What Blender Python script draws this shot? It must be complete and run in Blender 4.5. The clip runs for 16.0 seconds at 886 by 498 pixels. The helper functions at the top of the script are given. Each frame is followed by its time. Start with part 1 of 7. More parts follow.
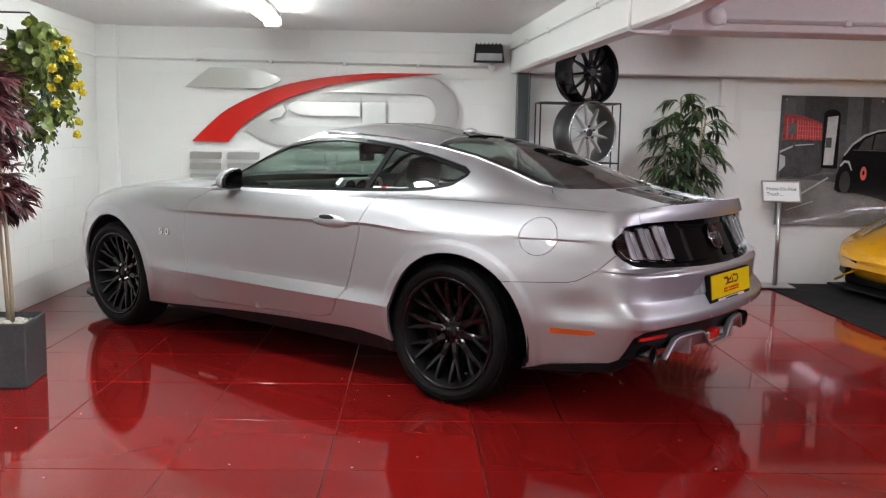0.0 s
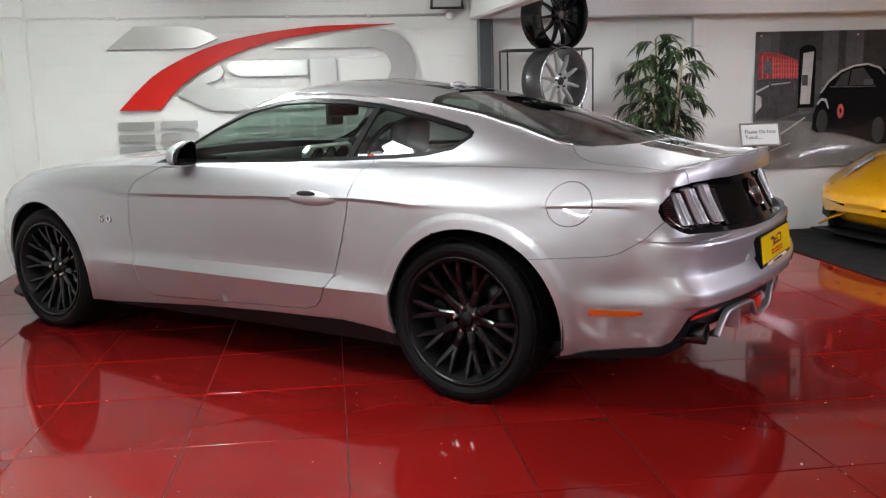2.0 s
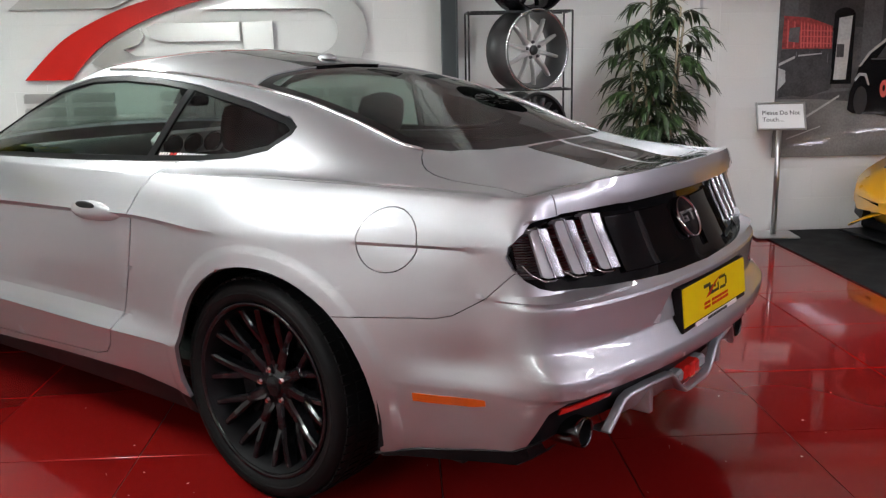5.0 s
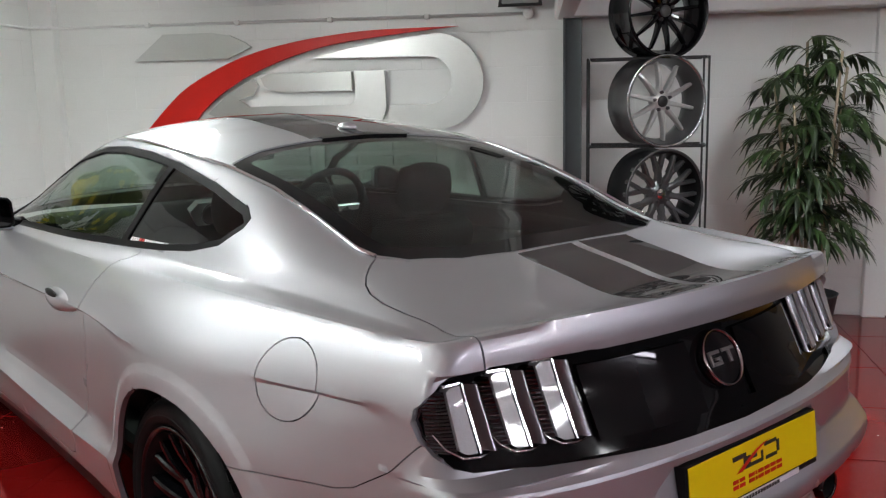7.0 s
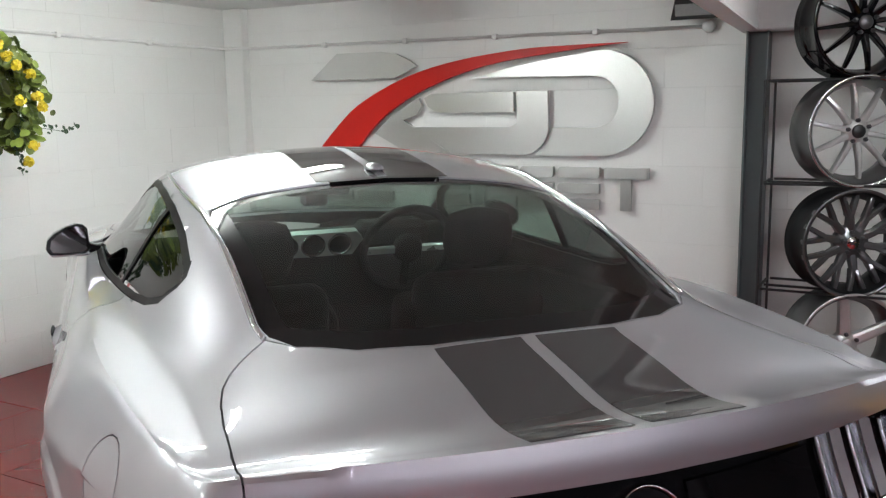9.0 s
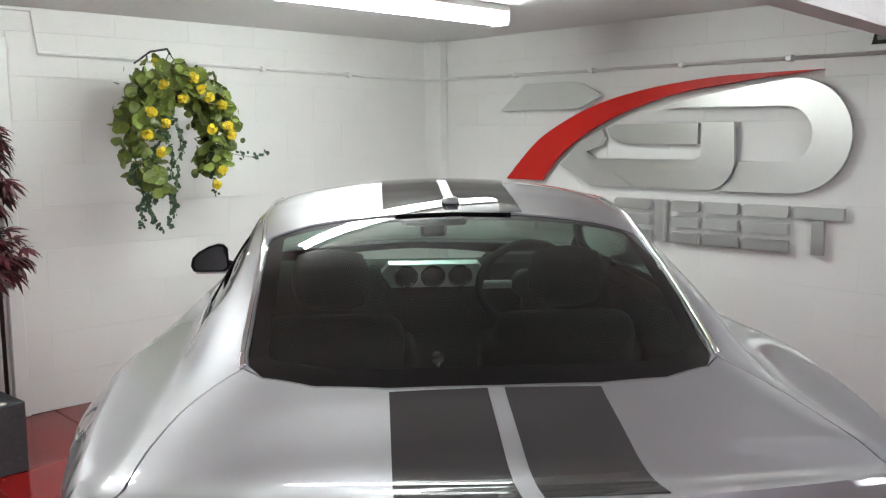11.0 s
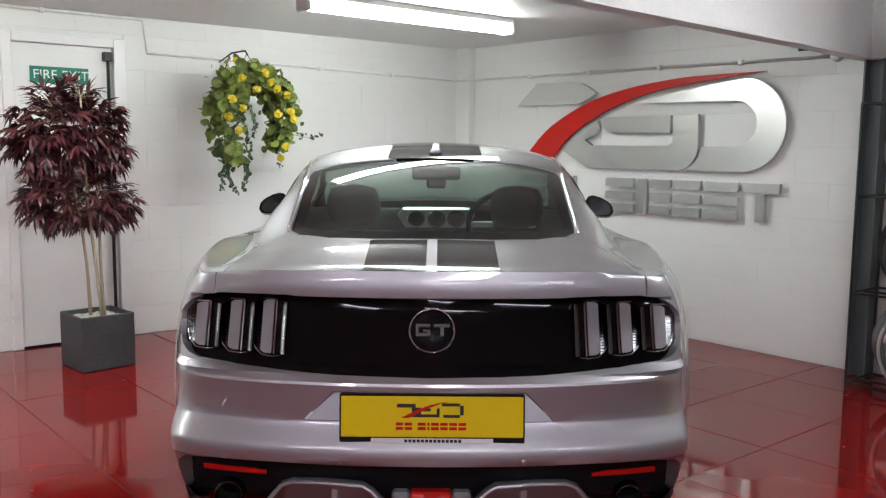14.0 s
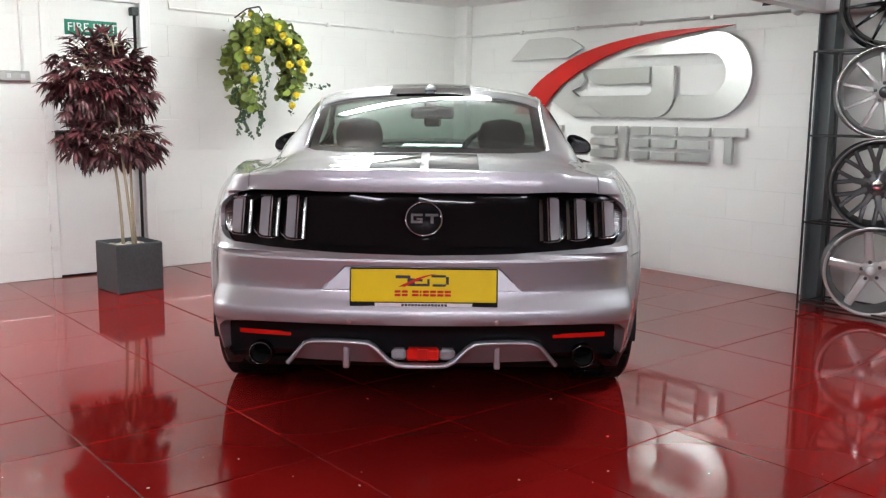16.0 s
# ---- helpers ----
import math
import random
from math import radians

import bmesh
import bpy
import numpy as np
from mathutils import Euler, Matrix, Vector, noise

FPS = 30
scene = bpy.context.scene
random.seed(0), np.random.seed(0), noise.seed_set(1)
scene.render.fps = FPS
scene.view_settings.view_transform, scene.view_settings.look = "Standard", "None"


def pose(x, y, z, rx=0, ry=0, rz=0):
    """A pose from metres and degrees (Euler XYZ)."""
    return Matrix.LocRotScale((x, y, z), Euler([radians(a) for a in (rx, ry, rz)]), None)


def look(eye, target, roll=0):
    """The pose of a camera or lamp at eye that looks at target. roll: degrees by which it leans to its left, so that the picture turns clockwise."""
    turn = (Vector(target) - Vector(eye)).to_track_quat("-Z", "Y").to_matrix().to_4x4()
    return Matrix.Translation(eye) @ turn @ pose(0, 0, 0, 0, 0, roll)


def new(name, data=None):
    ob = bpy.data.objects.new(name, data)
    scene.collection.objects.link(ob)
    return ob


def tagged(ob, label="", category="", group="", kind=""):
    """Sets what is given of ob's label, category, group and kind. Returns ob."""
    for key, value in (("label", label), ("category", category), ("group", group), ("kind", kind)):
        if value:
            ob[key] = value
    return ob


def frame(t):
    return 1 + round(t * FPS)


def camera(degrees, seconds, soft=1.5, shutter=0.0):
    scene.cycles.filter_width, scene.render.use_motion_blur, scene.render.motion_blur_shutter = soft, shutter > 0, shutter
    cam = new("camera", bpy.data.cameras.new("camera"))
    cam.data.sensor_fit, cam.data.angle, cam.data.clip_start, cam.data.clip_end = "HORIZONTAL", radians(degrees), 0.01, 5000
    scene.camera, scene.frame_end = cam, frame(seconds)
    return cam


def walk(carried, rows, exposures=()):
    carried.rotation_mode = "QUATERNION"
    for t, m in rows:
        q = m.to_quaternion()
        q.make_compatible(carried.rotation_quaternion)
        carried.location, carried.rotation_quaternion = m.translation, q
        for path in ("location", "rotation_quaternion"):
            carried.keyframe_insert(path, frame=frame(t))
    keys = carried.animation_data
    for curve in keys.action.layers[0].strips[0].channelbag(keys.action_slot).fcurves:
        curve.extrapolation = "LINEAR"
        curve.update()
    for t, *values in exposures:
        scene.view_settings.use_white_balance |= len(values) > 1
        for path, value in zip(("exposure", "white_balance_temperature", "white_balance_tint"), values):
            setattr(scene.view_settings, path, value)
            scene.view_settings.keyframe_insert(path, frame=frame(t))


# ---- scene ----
cam = camera(52.8, 16.0, 1.3)
PATH = [
    (0, (0.628, 0.131, 1.254), (0.696, 2.115, 1.01), 1.1),
    (0.5, (0.481, 0.278, 1.241), (0.607, 2.258, 0.991), 0.8),
    (1, (0.288, 0.425, 1.237), (0.499, 2.395, 0.966), 0.0),
    (1.5, (0.234, 0.587, 1.243), (0.48, 2.548, 0.938), -0.9),
    (2, (0.301, 0.776, 1.259), (0.54, 2.732, 0.917), -1.6),
    (2.5, (0.398, 0.963, 1.299), (0.635, 2.912, 0.915), -1.8),
    (3, (0.509, 1.147, 1.313), (0.759, 3.089, 0.907), -1.6),
    (3.5, (0.717, 1.285, 1.309), (0.93, 3.229, 0.89), -1.6),
    (4, (0.946, 1.445, 1.304), (1.109, 3.389, 0.862), -1.6),
    (4.2, (1.006, 1.513, 1.293), (1.161, 3.457, 0.848), -1.6),
    (6.3, (1.595, 2.137, 1.355), (1.425, 4.097, 0.994), -0.7),
    (6.5, (1.656, 2.203, 1.376), (1.433, 4.158, 1.017), -0.9),
    (7, (1.834, 2.362, 1.41), (1.459, 4.296, 1.065), -1.3),
    (7.5, (2.029, 2.494, 1.418), (1.494, 4.394, 1.095), -1.2),
    (8, (2.169, 2.679, 1.431), (1.487, 4.533, 1.117), -1.4),
    (8.5, (2.264, 2.844, 1.467), (1.46, 4.646, 1.139), -1.3),
    (9, (2.432, 3.02, 1.489), (1.475, 4.747, 1.169), -0.9),
    (9.5, (2.556, 3.171, 1.504), (1.468, 4.818, 1.187), -0.4),
    (10, (2.642, 3.356, 1.507), (1.41, 4.9, 1.196), -0.1),
    (10.2, (2.668, 3.427, 1.506), (1.38, 4.927, 1.201), -0.2),
    (12.3, (3.342, 3.275, 1.433), (1.824, 4.564, 1.245), -0.4),
    (12.5, (3.439, 3.225, 1.414), (1.913, 4.506, 1.236), -0.2),
    (13, (3.649, 3.07, 1.39), (2.117, 4.343, 1.209), 0.1),
    (13.5, (3.8, 2.909, 1.358), (2.277, 4.189, 1.16), 0.4),
    (14, (3.959, 2.803, 1.33), (2.435, 4.078, 1.101), 0.5),
    (14.5, (4.119, 2.719, 1.286), (2.591, 3.982, 1.023), 0.6),
    (15, (4.215, 2.614, 1.232), (2.696, 3.882, 0.941), 0.6),
    (15.5, (4.318, 2.521, 1.196), (2.804, 3.791, 0.891), 0.6),
    (16, (4.47, 2.44, 1.173), (2.948, 3.704, 0.878), 0.6),
]
EXPOSURES = [(0.0, -0.10), (3.0, 0.02), (4.2, 0.0), (6.5, -0.50), (8.0, -0.36), (10.0, -0.40), (11.5, -0.46), (12.5, -0.60), (14.0, -0.43), (15.0, -0.12), (16.0, 0.0)]
walk(cam, [(t, look(eye, target, roll)) for t, eye, target, roll in PATH], EXPOSURES)

# ---- world, lights, exposure ----
world = bpy.data.worlds.new("world")
scene.world = world
world.use_nodes = True
sky = world.node_tree.nodes.new("ShaderNodeTexSky")
sky.sky_type, sky.sun_disc, sky.sun_elevation, sky.sun_rotation = "NISHITA", False, radians(40), radians(120)
world.node_tree.links.new(sky.outputs[0], world.node_tree.nodes["Background"].inputs[0])
world.node_tree.nodes["Background"].inputs[1].default_value = 0.1


# ---- small builders ----
def mesh_object(name, bm, material=None, smooth=False):
    data = bpy.data.meshes.new(name)
    bm.to_mesh(data)
    bm.free()
    ob = new(name, data)
    for m in (material if isinstance(material, (list, tuple)) else [material]):
        if m:
            data.materials.append(m)
    if smooth:
        for p in data.polygons:
            p.use_smooth = True
    return ob


def part(name, bm, material, parent, label="", smooth=False):
    ob = mesh_object(name, bm, material, smooth)
    ob.parent = parent
    if label:
        ob["label"] = label
    return ob


def thing(name, bm, material, label, category, group="", kind="", smooth=False):
    return tagged(mesh_object(name, bm, material, smooth), label, category, group, kind)


def base(name, m, label, category, group="", kind=""):
    """An Empty at a thing's base."""
    ob = new(name)
    ob.matrix_basis = m
    ob.empty_display_size = 0.1
    return tagged(ob, label, category, group, kind)


def box(bm, lo, hi, bevel=0.0, m=None, segments=1):
    """Adds a box, with bevelled edges, to bm."""
    own = bmesh.new()
    bmesh.ops.create_cube(own, size=1)
    size = [hi[i] - lo[i] for i in range(3)]
    mid = [(hi[i] + lo[i]) / 2 for i in range(3)]
    for v in own.verts:
        v.co = Vector((v.co.x * size[0] + mid[0], v.co.y * size[1] + mid[1], v.co.z * size[2] + mid[2]))
    if bevel:
        bmesh.ops.bevel(own, geom=own.edges[:], offset=bevel, segments=segments, affect="EDGES", profile=0.5)
    if m is not None:
        own.transform(m)
    join(bm, own)
    return bm


def join(bm, own):
    made = [bm.verts.new(v.co) for v in own.verts]
    own.verts.index_update()
    for f in own.faces:
        try:
            g = bm.faces.new([made[v.index] for v in f.verts])
            g.smooth, g.material_index = f.smooth, f.material_index
        except ValueError:
            pass
    own.free()
    return bm


def tube(bm, points, radius, sides=8, caps=True, taper=None):
    """A round bar along points."""
    points = [Vector(p) for p in points]
    rings = []
    side = None
    for i, p in enumerate(points):
        way = (points[min(i + 1, len(points) - 1)] - points[max(i - 1, 0)]).normalized()
        if side is None:
            side = way.orthogonal().normalized()
        side = (side - way * side.dot(way)).normalized()
        up = way.cross(side)
        r = radius * (1 if taper is None else 1 + (taper - 1) * i / (len(points) - 1))
        rings.append([bm.verts.new(p + r * (math.cos(a) * side + math.sin(a) * up)) for a in (2 * math.pi * k / sides for k in range(sides))])
    for a, b in zip(rings, rings[1:]):
        for k in range(sides):
            f = bm.faces.new((a[k], a[(k + 1) % sides], b[(k + 1) % sides], b[k]))
            f.smooth = True
    if caps:
        bm.faces.new(rings[0][::-1])
        bm.faces.new(rings[-1])
    return bm


def lathe(bm, profile, steps=48, axis="y", smooth=True, closed=False):
    """Turns a profile of (radius, height) round an axis."""
    rings = []
    for r, h in profile:
        ring = []
        for k in range(steps):
            a = 2 * math.pi * k / steps
            c, s = r * math.cos(a), r * math.sin(a)
            ring.append(bm.verts.new((c, h, s) if axis == "y" else (c, s, h)))
        rings.append(ring)
    pairs = list(zip(rings, rings[1:])) + ([(rings[-1], rings[0])] if closed else [])
    for a, b in pairs:
        for k in range(steps):
            q = (a[k], a[(k + 1) % steps], b[(k + 1) % steps], b[k])
            f = bm.faces.new(q if axis == "y" else q)
            f.smooth = smooth
    return bm


def slab(bm, outline, depth, m=None):
    """A flat outline in x, y given depth along z."""
    low = [bm.verts.new((x, y, 0)) for x, y in outline]
    top = [bm.verts.new((x, y, depth)) for x, y in outline]
    n = len(outline)
    bm.faces.new(top)
    bm.faces.new(low[::-1])
    for k in range(n):
        bm.faces.new((low[k], low[(k + 1) % n], top[(k + 1) % n], top[k]))
    if m is not None:
        bmesh.ops.transform(bm, matrix=m, verts=low + top)
    return bm


def arc(cx, cy, r, a0, a1, n, ry=None):
    ry = r if ry is None else ry
    return [(cx + r * math.cos(radians(a0 + (a1 - a0) * k / n)), cy + ry * math.sin(radians(a0 + (a1 - a0) * k / n))) for k in range(n + 1)]


def writing(name, text, size, m, material, parent, depth=0.0006):
    curve = bpy.data.curves.new(name, "FONT")
    curve.body, curve.size, curve.extrude, curve.align_x, curve.align_y = text, size, depth, "CENTER", "CENTER"
    ob = new(name, curve)
    ob.matrix_basis = m
    deps = bpy.context.evaluated_depsgraph_get()
    data = bpy.data.meshes.new_from_object(ob.evaluated_get(deps))
    bpy.data.objects.remove(ob)
    data.name = name
    data.materials.clear()
    data.materials.append(material)
    made = new(name, data)
    made.matrix_basis = m
    made.parent = parent
    return made


# ---- materials ----
def material(name, colour, rough=0.5, metal=0.0, vary=0.08, scale=6.0, fine=60.0, bump=0.0, rough_vary=0.1, coat=0.0, coat_rough=0.03, island=0.0, spec=0.5, distance=0.002, detail=6):
    m = bpy.data.materials.new(name)
    m.use_nodes = True
    n, l = m.node_tree.nodes, m.node_tree.links
    b = n["Principled BSDF"]
    b.inputs["Metallic"].default_value = metal
    b.inputs["Coat Weight"].default_value = coat
    b.inputs["Coat Roughness"].default_value = coat_rough
    b.inputs["Specular IOR Level"].default_value = spec
    where = n.new("ShaderNodeTexCoord")
    big, small = n.new("ShaderNodeTexNoise"), n.new("ShaderNodeTexNoise")
    big.inputs["Scale"].default_value, small.inputs["Scale"].default_value = scale, fine
    big.inputs["Detail"].default_value, small.inputs["Detail"].default_value = detail, min(3, detail)
    for t in (big, small):
        l.new(where.outputs["Object"], t.inputs["Vector"])
    add = n.new("ShaderNodeMath")
    add.operation = "ADD"
    l.new(big.outputs[0], add.inputs[0])
    l.new(small.outputs[0], add.inputs[1])
    span = n.new("ShaderNodeMapRange")
    l.new(add.outputs[0], span.inputs[0])
    span.inputs[1].default_value, span.inputs[2].default_value = 0.6, 1.4
    span.inputs[3].default_value, span.inputs[4].default_value = 1 - vary, 1 + vary
    value = span.outputs[0]
    if island:
        info = n.new("ShaderNodeObjectInfo")
        r = n.new("ShaderNodeMapRange")
        l.new(info.outputs["Random"], r.inputs[0])
        r.inputs[3].default_value, r.inputs[4].default_value = 1 - island, 1 + island
        both = n.new("ShaderNodeMath")
        both.operation = "MULTIPLY"
        l.new(value, both.inputs[0])
        l.new(r.outputs[0], both.inputs[1])
        value = both.outputs[0]
    tint = n.new("ShaderNodeVectorMath")
    tint.operation = "SCALE"
    tint.inputs[0].default_value = colour
    l.new(value, tint.inputs["Scale"])
    l.new(tint.outputs[0], b.inputs["Base Color"])
    rr = n.new("ShaderNodeMapRange")
    l.new(big.outputs[0], rr.inputs[0])
    rr.inputs[1].default_value, rr.inputs[2].default_value = 0.3, 0.7
    rr.inputs[3].default_value, rr.inputs[4].default_value = max(0.0, rough * (1 - rough_vary)), min(1.0, rough * (1 + rough_vary))
    l.new(rr.outputs[0], b.inputs["Roughness"])
    if bump:
        bp = n.new("ShaderNodeBump")
        bp.inputs["Strength"].default_value, bp.inputs["Distance"].default_value = bump, distance
        l.new(add.outputs[0], bp.inputs["Height"])
        l.new(bp.outputs[0], b.inputs["Normal"])
    return m


def glowing(name, colour, strength):
    m = bpy.data.materials.new(name)
    m.use_nodes = True
    n = m.node_tree.nodes
    n.remove(n["Principled BSDF"])
    e = n.new("ShaderNodeEmission")
    e.inputs[0].default_value, e.inputs[1].default_value = (*colour, 1), strength
    m.node_tree.links.new(e.outputs[0], n["Material Output"].inputs[0])
    return m


def glazing(name, tint, gloss=0.02):
    """Thin tinted glass: a see-through sheet with a mirror sheen that grows towards the edge of sight."""
    m = bpy.data.materials.new(name)
    m.use_nodes = True
    n, l = m.node_tree.nodes, m.node_tree.links
    n.remove(n["Principled BSDF"])
    clear, shine, mix, lw = n.new("ShaderNodeBsdfTransparent"), n.new("ShaderNodeBsdfGlossy"), n.new("ShaderNodeMixShader"), n.new("ShaderNodeLayerWeight")
    clear.inputs[0].default_value = (*tint, 1)
    shine.inputs["Roughness"].default_value = gloss
    power, span = n.new("ShaderNodeMath"), n.new("ShaderNodeMapRange")
    power.operation = "POWER"
    power.inputs[1].default_value = 5.0
    l.new(lw.outputs["Facing"], power.inputs[0])
    l.new(power.outputs[0], span.inputs[0])
    span.inputs[3].default_value, span.inputs[4].default_value = 0.06, 1.0
    l.new(span.outputs[0], mix.inputs[0])
    l.new(clear.outputs[0], mix.inputs[1])
    l.new(shine.outputs[0], mix.inputs[2])
    l.new(mix.outputs[0], n["Material Output"].inputs[0])
    return m


WHITE_WALL = material("white_masonry_paint", (0.78, 0.775, 0.76), 0.55, vary=0.03, scale=3, fine=90, bump=0.35, island=0.008)
MORTAR = material("painted_joint", (0.75, 0.745, 0.73), 0.7, vary=0.04, bump=0.4)
CEILING = material("glossy_ceiling_paint", (0.74, 0.735, 0.725), 0.40, vary=0.05, scale=2.2, fine=26, bump=0.45, distance=0.006)
BEAM = material("beam_paint", (0.74, 0.73, 0.72), 0.5, vary=0.04, scale=3, fine=40, bump=0.5, distance=0.003)
FLOOR_RED = material("red_floor_paint", (0.178, 0.0065, 0.0058), 0.075, vary=0.08, scale=0.9, fine=2.2, rough_vary=0.25, detail=0, spec=0.35, island=0.10)
JOINT_RED = material("dark_tile_joint", (0.035, 0.005, 0.004), 0.5, vary=0.2)
CHIP = material("bare_chip", (0.62, 0.5, 0.45), 0.7)
DARK_WALL = material("dark_surround", (0.06, 0.06, 0.065), 0.6, vary=0.06, scale=3, fine=60, bump=0.2)
BLACK_MAT = material("black_rubber_mat", (0.009, 0.009, 0.010), 0.8, vary=0.25, bump=0.4, spec=0.2)
TRIM_WHITE = material("white_gloss_paint", (0.79, 0.785, 0.775), 0.3, vary=0.02)
STEEL_BRUSH = material("brushed_steel", (0.58, 0.58, 0.57), 0.33, metal=1.0, vary=0.06, scale=1.5, fine=200)
LETTER_STEEL = material("satin_steel", (0.52, 0.52, 0.51), 0.38, metal=1.0, vary=0.06, scale=1.5, fine=200)
SWOOSH_RED = material("red_gloss_acrylic", (0.52, 0.012, 0.008), 0.4, vary=0.04, spec=0.25)
POST_GREY = material("grey_downpipe", (0.10, 0.115, 0.12), 0.5, vary=0.06)
BLACK_METAL = material("black_powder_coat", (0.012, 0.012, 0.013), 0.45, vary=0.1)
FIXTURE = material("fixture_white", (0.75, 0.75, 0.74), 0.35, vary=0.02)
TUBE_GLOW = glowing("tube_glow", (0.93, 1.0, 0.97), 80.0)
# the next three glows serve only unseen battens added as fill light
TUBE_COOL = glowing("cool_fill_glow", (0.90, 0.95, 0.98), 74.0)
TUBE_DIM = glowing("dim_fill_glow", (0.93, 0.94, 0.98), 62.0)
TUBE_LILAC = glowing("lilac_fill_glow", (0.90, 0.87, 1.0), 78.0)
GREEN_SIGN = material("green_sign", (0.01, 0.20, 0.13), 0.35, vary=0.03)
WHITE_PRINT = material("white_print", (0.8, 0.8, 0.8), 0.5, vary=0.0)
BLACK_PRINT = material("black_print", (0.015, 0.015, 0.015), 0.5, vary=0.0)
PLASTIC_WHITE = material("white_plastic", (0.72, 0.72, 0.71), 0.35, vary=0.02)

LEFT, BACK, CEIL, RIGHT, FRONT = -2.12, 8.10, 2.18, 11.0, -8.5


# ---- walls, floor, ceiling ----
def block_wall(name, along, x0, x1, height, first, course, label, holes=()):
    """A painted block wall in its own frame: x along it, y out of its face, z up. Blocks are pieces of the wall."""
    bm = bmesh.new()
    xs = sorted({x0, x1, *(h[0] for h in holes), *(h[1] for h in holes)})
    for a, b in zip(xs, xs[1:]):
        hole = [h for h in holes if h[0] <= a + 1e-6 and b <= h[1] + 1e-6]
        if hole:
            box(bm, (a, -0.2, hole[0][3]), (b, -0.004, height))
        else:
            box(bm, (a, -0.2, 0), (b, -0.004, height))
    wall = thing(name, bm, MORTAR, label, "wall", kind="structure")
    wall.matrix_basis = along
    length, pieces = 0.45, {}
    z, row = first - course, 0
    while z < height - 0.01:
        lo, hi = max(z, 0.0), min(z + course, height)
        if hi - lo > 0.02:
            cuts = [x0] + [x for x in np.arange(x0 + (0.19 if row % 2 else 0.41), x1 - 0.03, length)] + [x1]
            for a, b in zip(cuts, cuts[1:]):
                spans = [(a, b)]
                for h0, h1, z0, z1 in holes:
                    if hi > z0 + 0.01 and lo < z1 - 0.01:
                        spans = [s for p, q in spans for s in ((p, min(q, h0)), (max(p, h1), q)) if s[1] - s[0] > 0.02]
                for p, q in spans:
                    key = (round(q - p, 3), round(hi - lo, 3))
                    if key not in pieces:
                        own = bmesh.new()
                        box(own, (0.0001, -0.02, 0.0013), (key[0] - 0.0001, 0.0, key[1] - 0.0013), 0.0009)
                        pieces[key] = bpy.data.meshes.new("block")
                        own.to_mesh(pieces[key])
                        own.free()
                        pieces[key].materials.append(WHITE_WALL)
                    ob = new("block", pieces[key])
                    ob.parent = wall
                    ob.location = (p, random.uniform(-0.0005, 0.0), lo)
        z += course
        row += 1
    return wall


DOOR_Y0, DOOR_Y1, DOOR_TOP = 4.30, 5.07, 2.02


def build_shell():
    bm = bmesh.new()
    box(bm, (LEFT - 0.2, FRONT - 0.2, -0.2), (RIGHT + 0.2, BACK + 0.2, -0.004))
    floor = thing("floor", bm, JOINT_RED, "glossy red painted floor of large square tiles", "floor", kind="structure")
    bm = bmesh.new()
    box(bm, (LEFT - 0.2, FRONT - 0.2, CEIL), (RIGHT + 0.2, BACK + 0.2, CEIL + 0.2))
    bmesh.ops.subdivide_edges(bm, edges=bm.edges[:], cuts=3, use_grid_fill=True)
    thing("ceiling", bm, CEILING, "low white painted ceiling with an uneven glossy surface", "ceiling", kind="structure")
    # unseen end walls, made dark so that glossy parts reflect little light
    for name, lo, hi in (("wall_south", (LEFT - 0.2, FRONT - 0.2, 0), (RIGHT + 0.2, FRONT, CEIL)), ("wall_east", (RIGHT, FRONT, 0), (RIGHT + 0.2, BACK, CEIL))):
        bm = bmesh.new()
        box(bm, lo, hi)
        thing(name, bm, DARK_WALL, "unseen dark wall added to keep reflections dark", "wall", kind="structure")
    return floor


floor = build_shell()
wall_back = block_wall("wall_north", pose(0, BACK, 0, 0, 0, 180) @ Matrix.Diagonal((1, 1, 1, 1)), -6.2, -LEFT, CEIL, 0.24, 0.2205, "white painted concrete block wall")
wall_left = block_wall("wall_west", pose(LEFT, 0, 0, 0, 0, -90), -BACK, 0.6, CEIL, 0.20, 0.2315, "white painted concrete block wall with a fire exit", holes=((-DOOR_Y1, -DOOR_Y0, 0, DOOR_TOP),))
bm = bmesh.new()
box(bm, (LEFT - 0.2, FRONT, 0), (LEFT, -0.6, CEIL))
box(bm, (6.2, BACK, 0), (RIGHT, BACK + 0.2, CEIL))
thing("wall_west_end", bm, WHITE_WALL, "plain white painted wall", "wall", kind="structure")

# corner pilaster, wall pilaster, beams
bm = bmesh.new()
box(bm, (LEFT, BACK - 0.075, 0), (LEFT + 0.17, BACK, CEIL), 0.004)
thing("pilaster", bm, WHITE_WALL, "white painted pilaster in the corner", "pilaster", kind="structure")
bm = bmesh.new()
box(bm, (3.33, BACK - 0.06, 0), (3.46, BACK, 1.84), 0.004)
thing("pilaster", bm, WHITE_WALL, "slim white painted pilaster on the block wall", "pilaster", kind="structure")


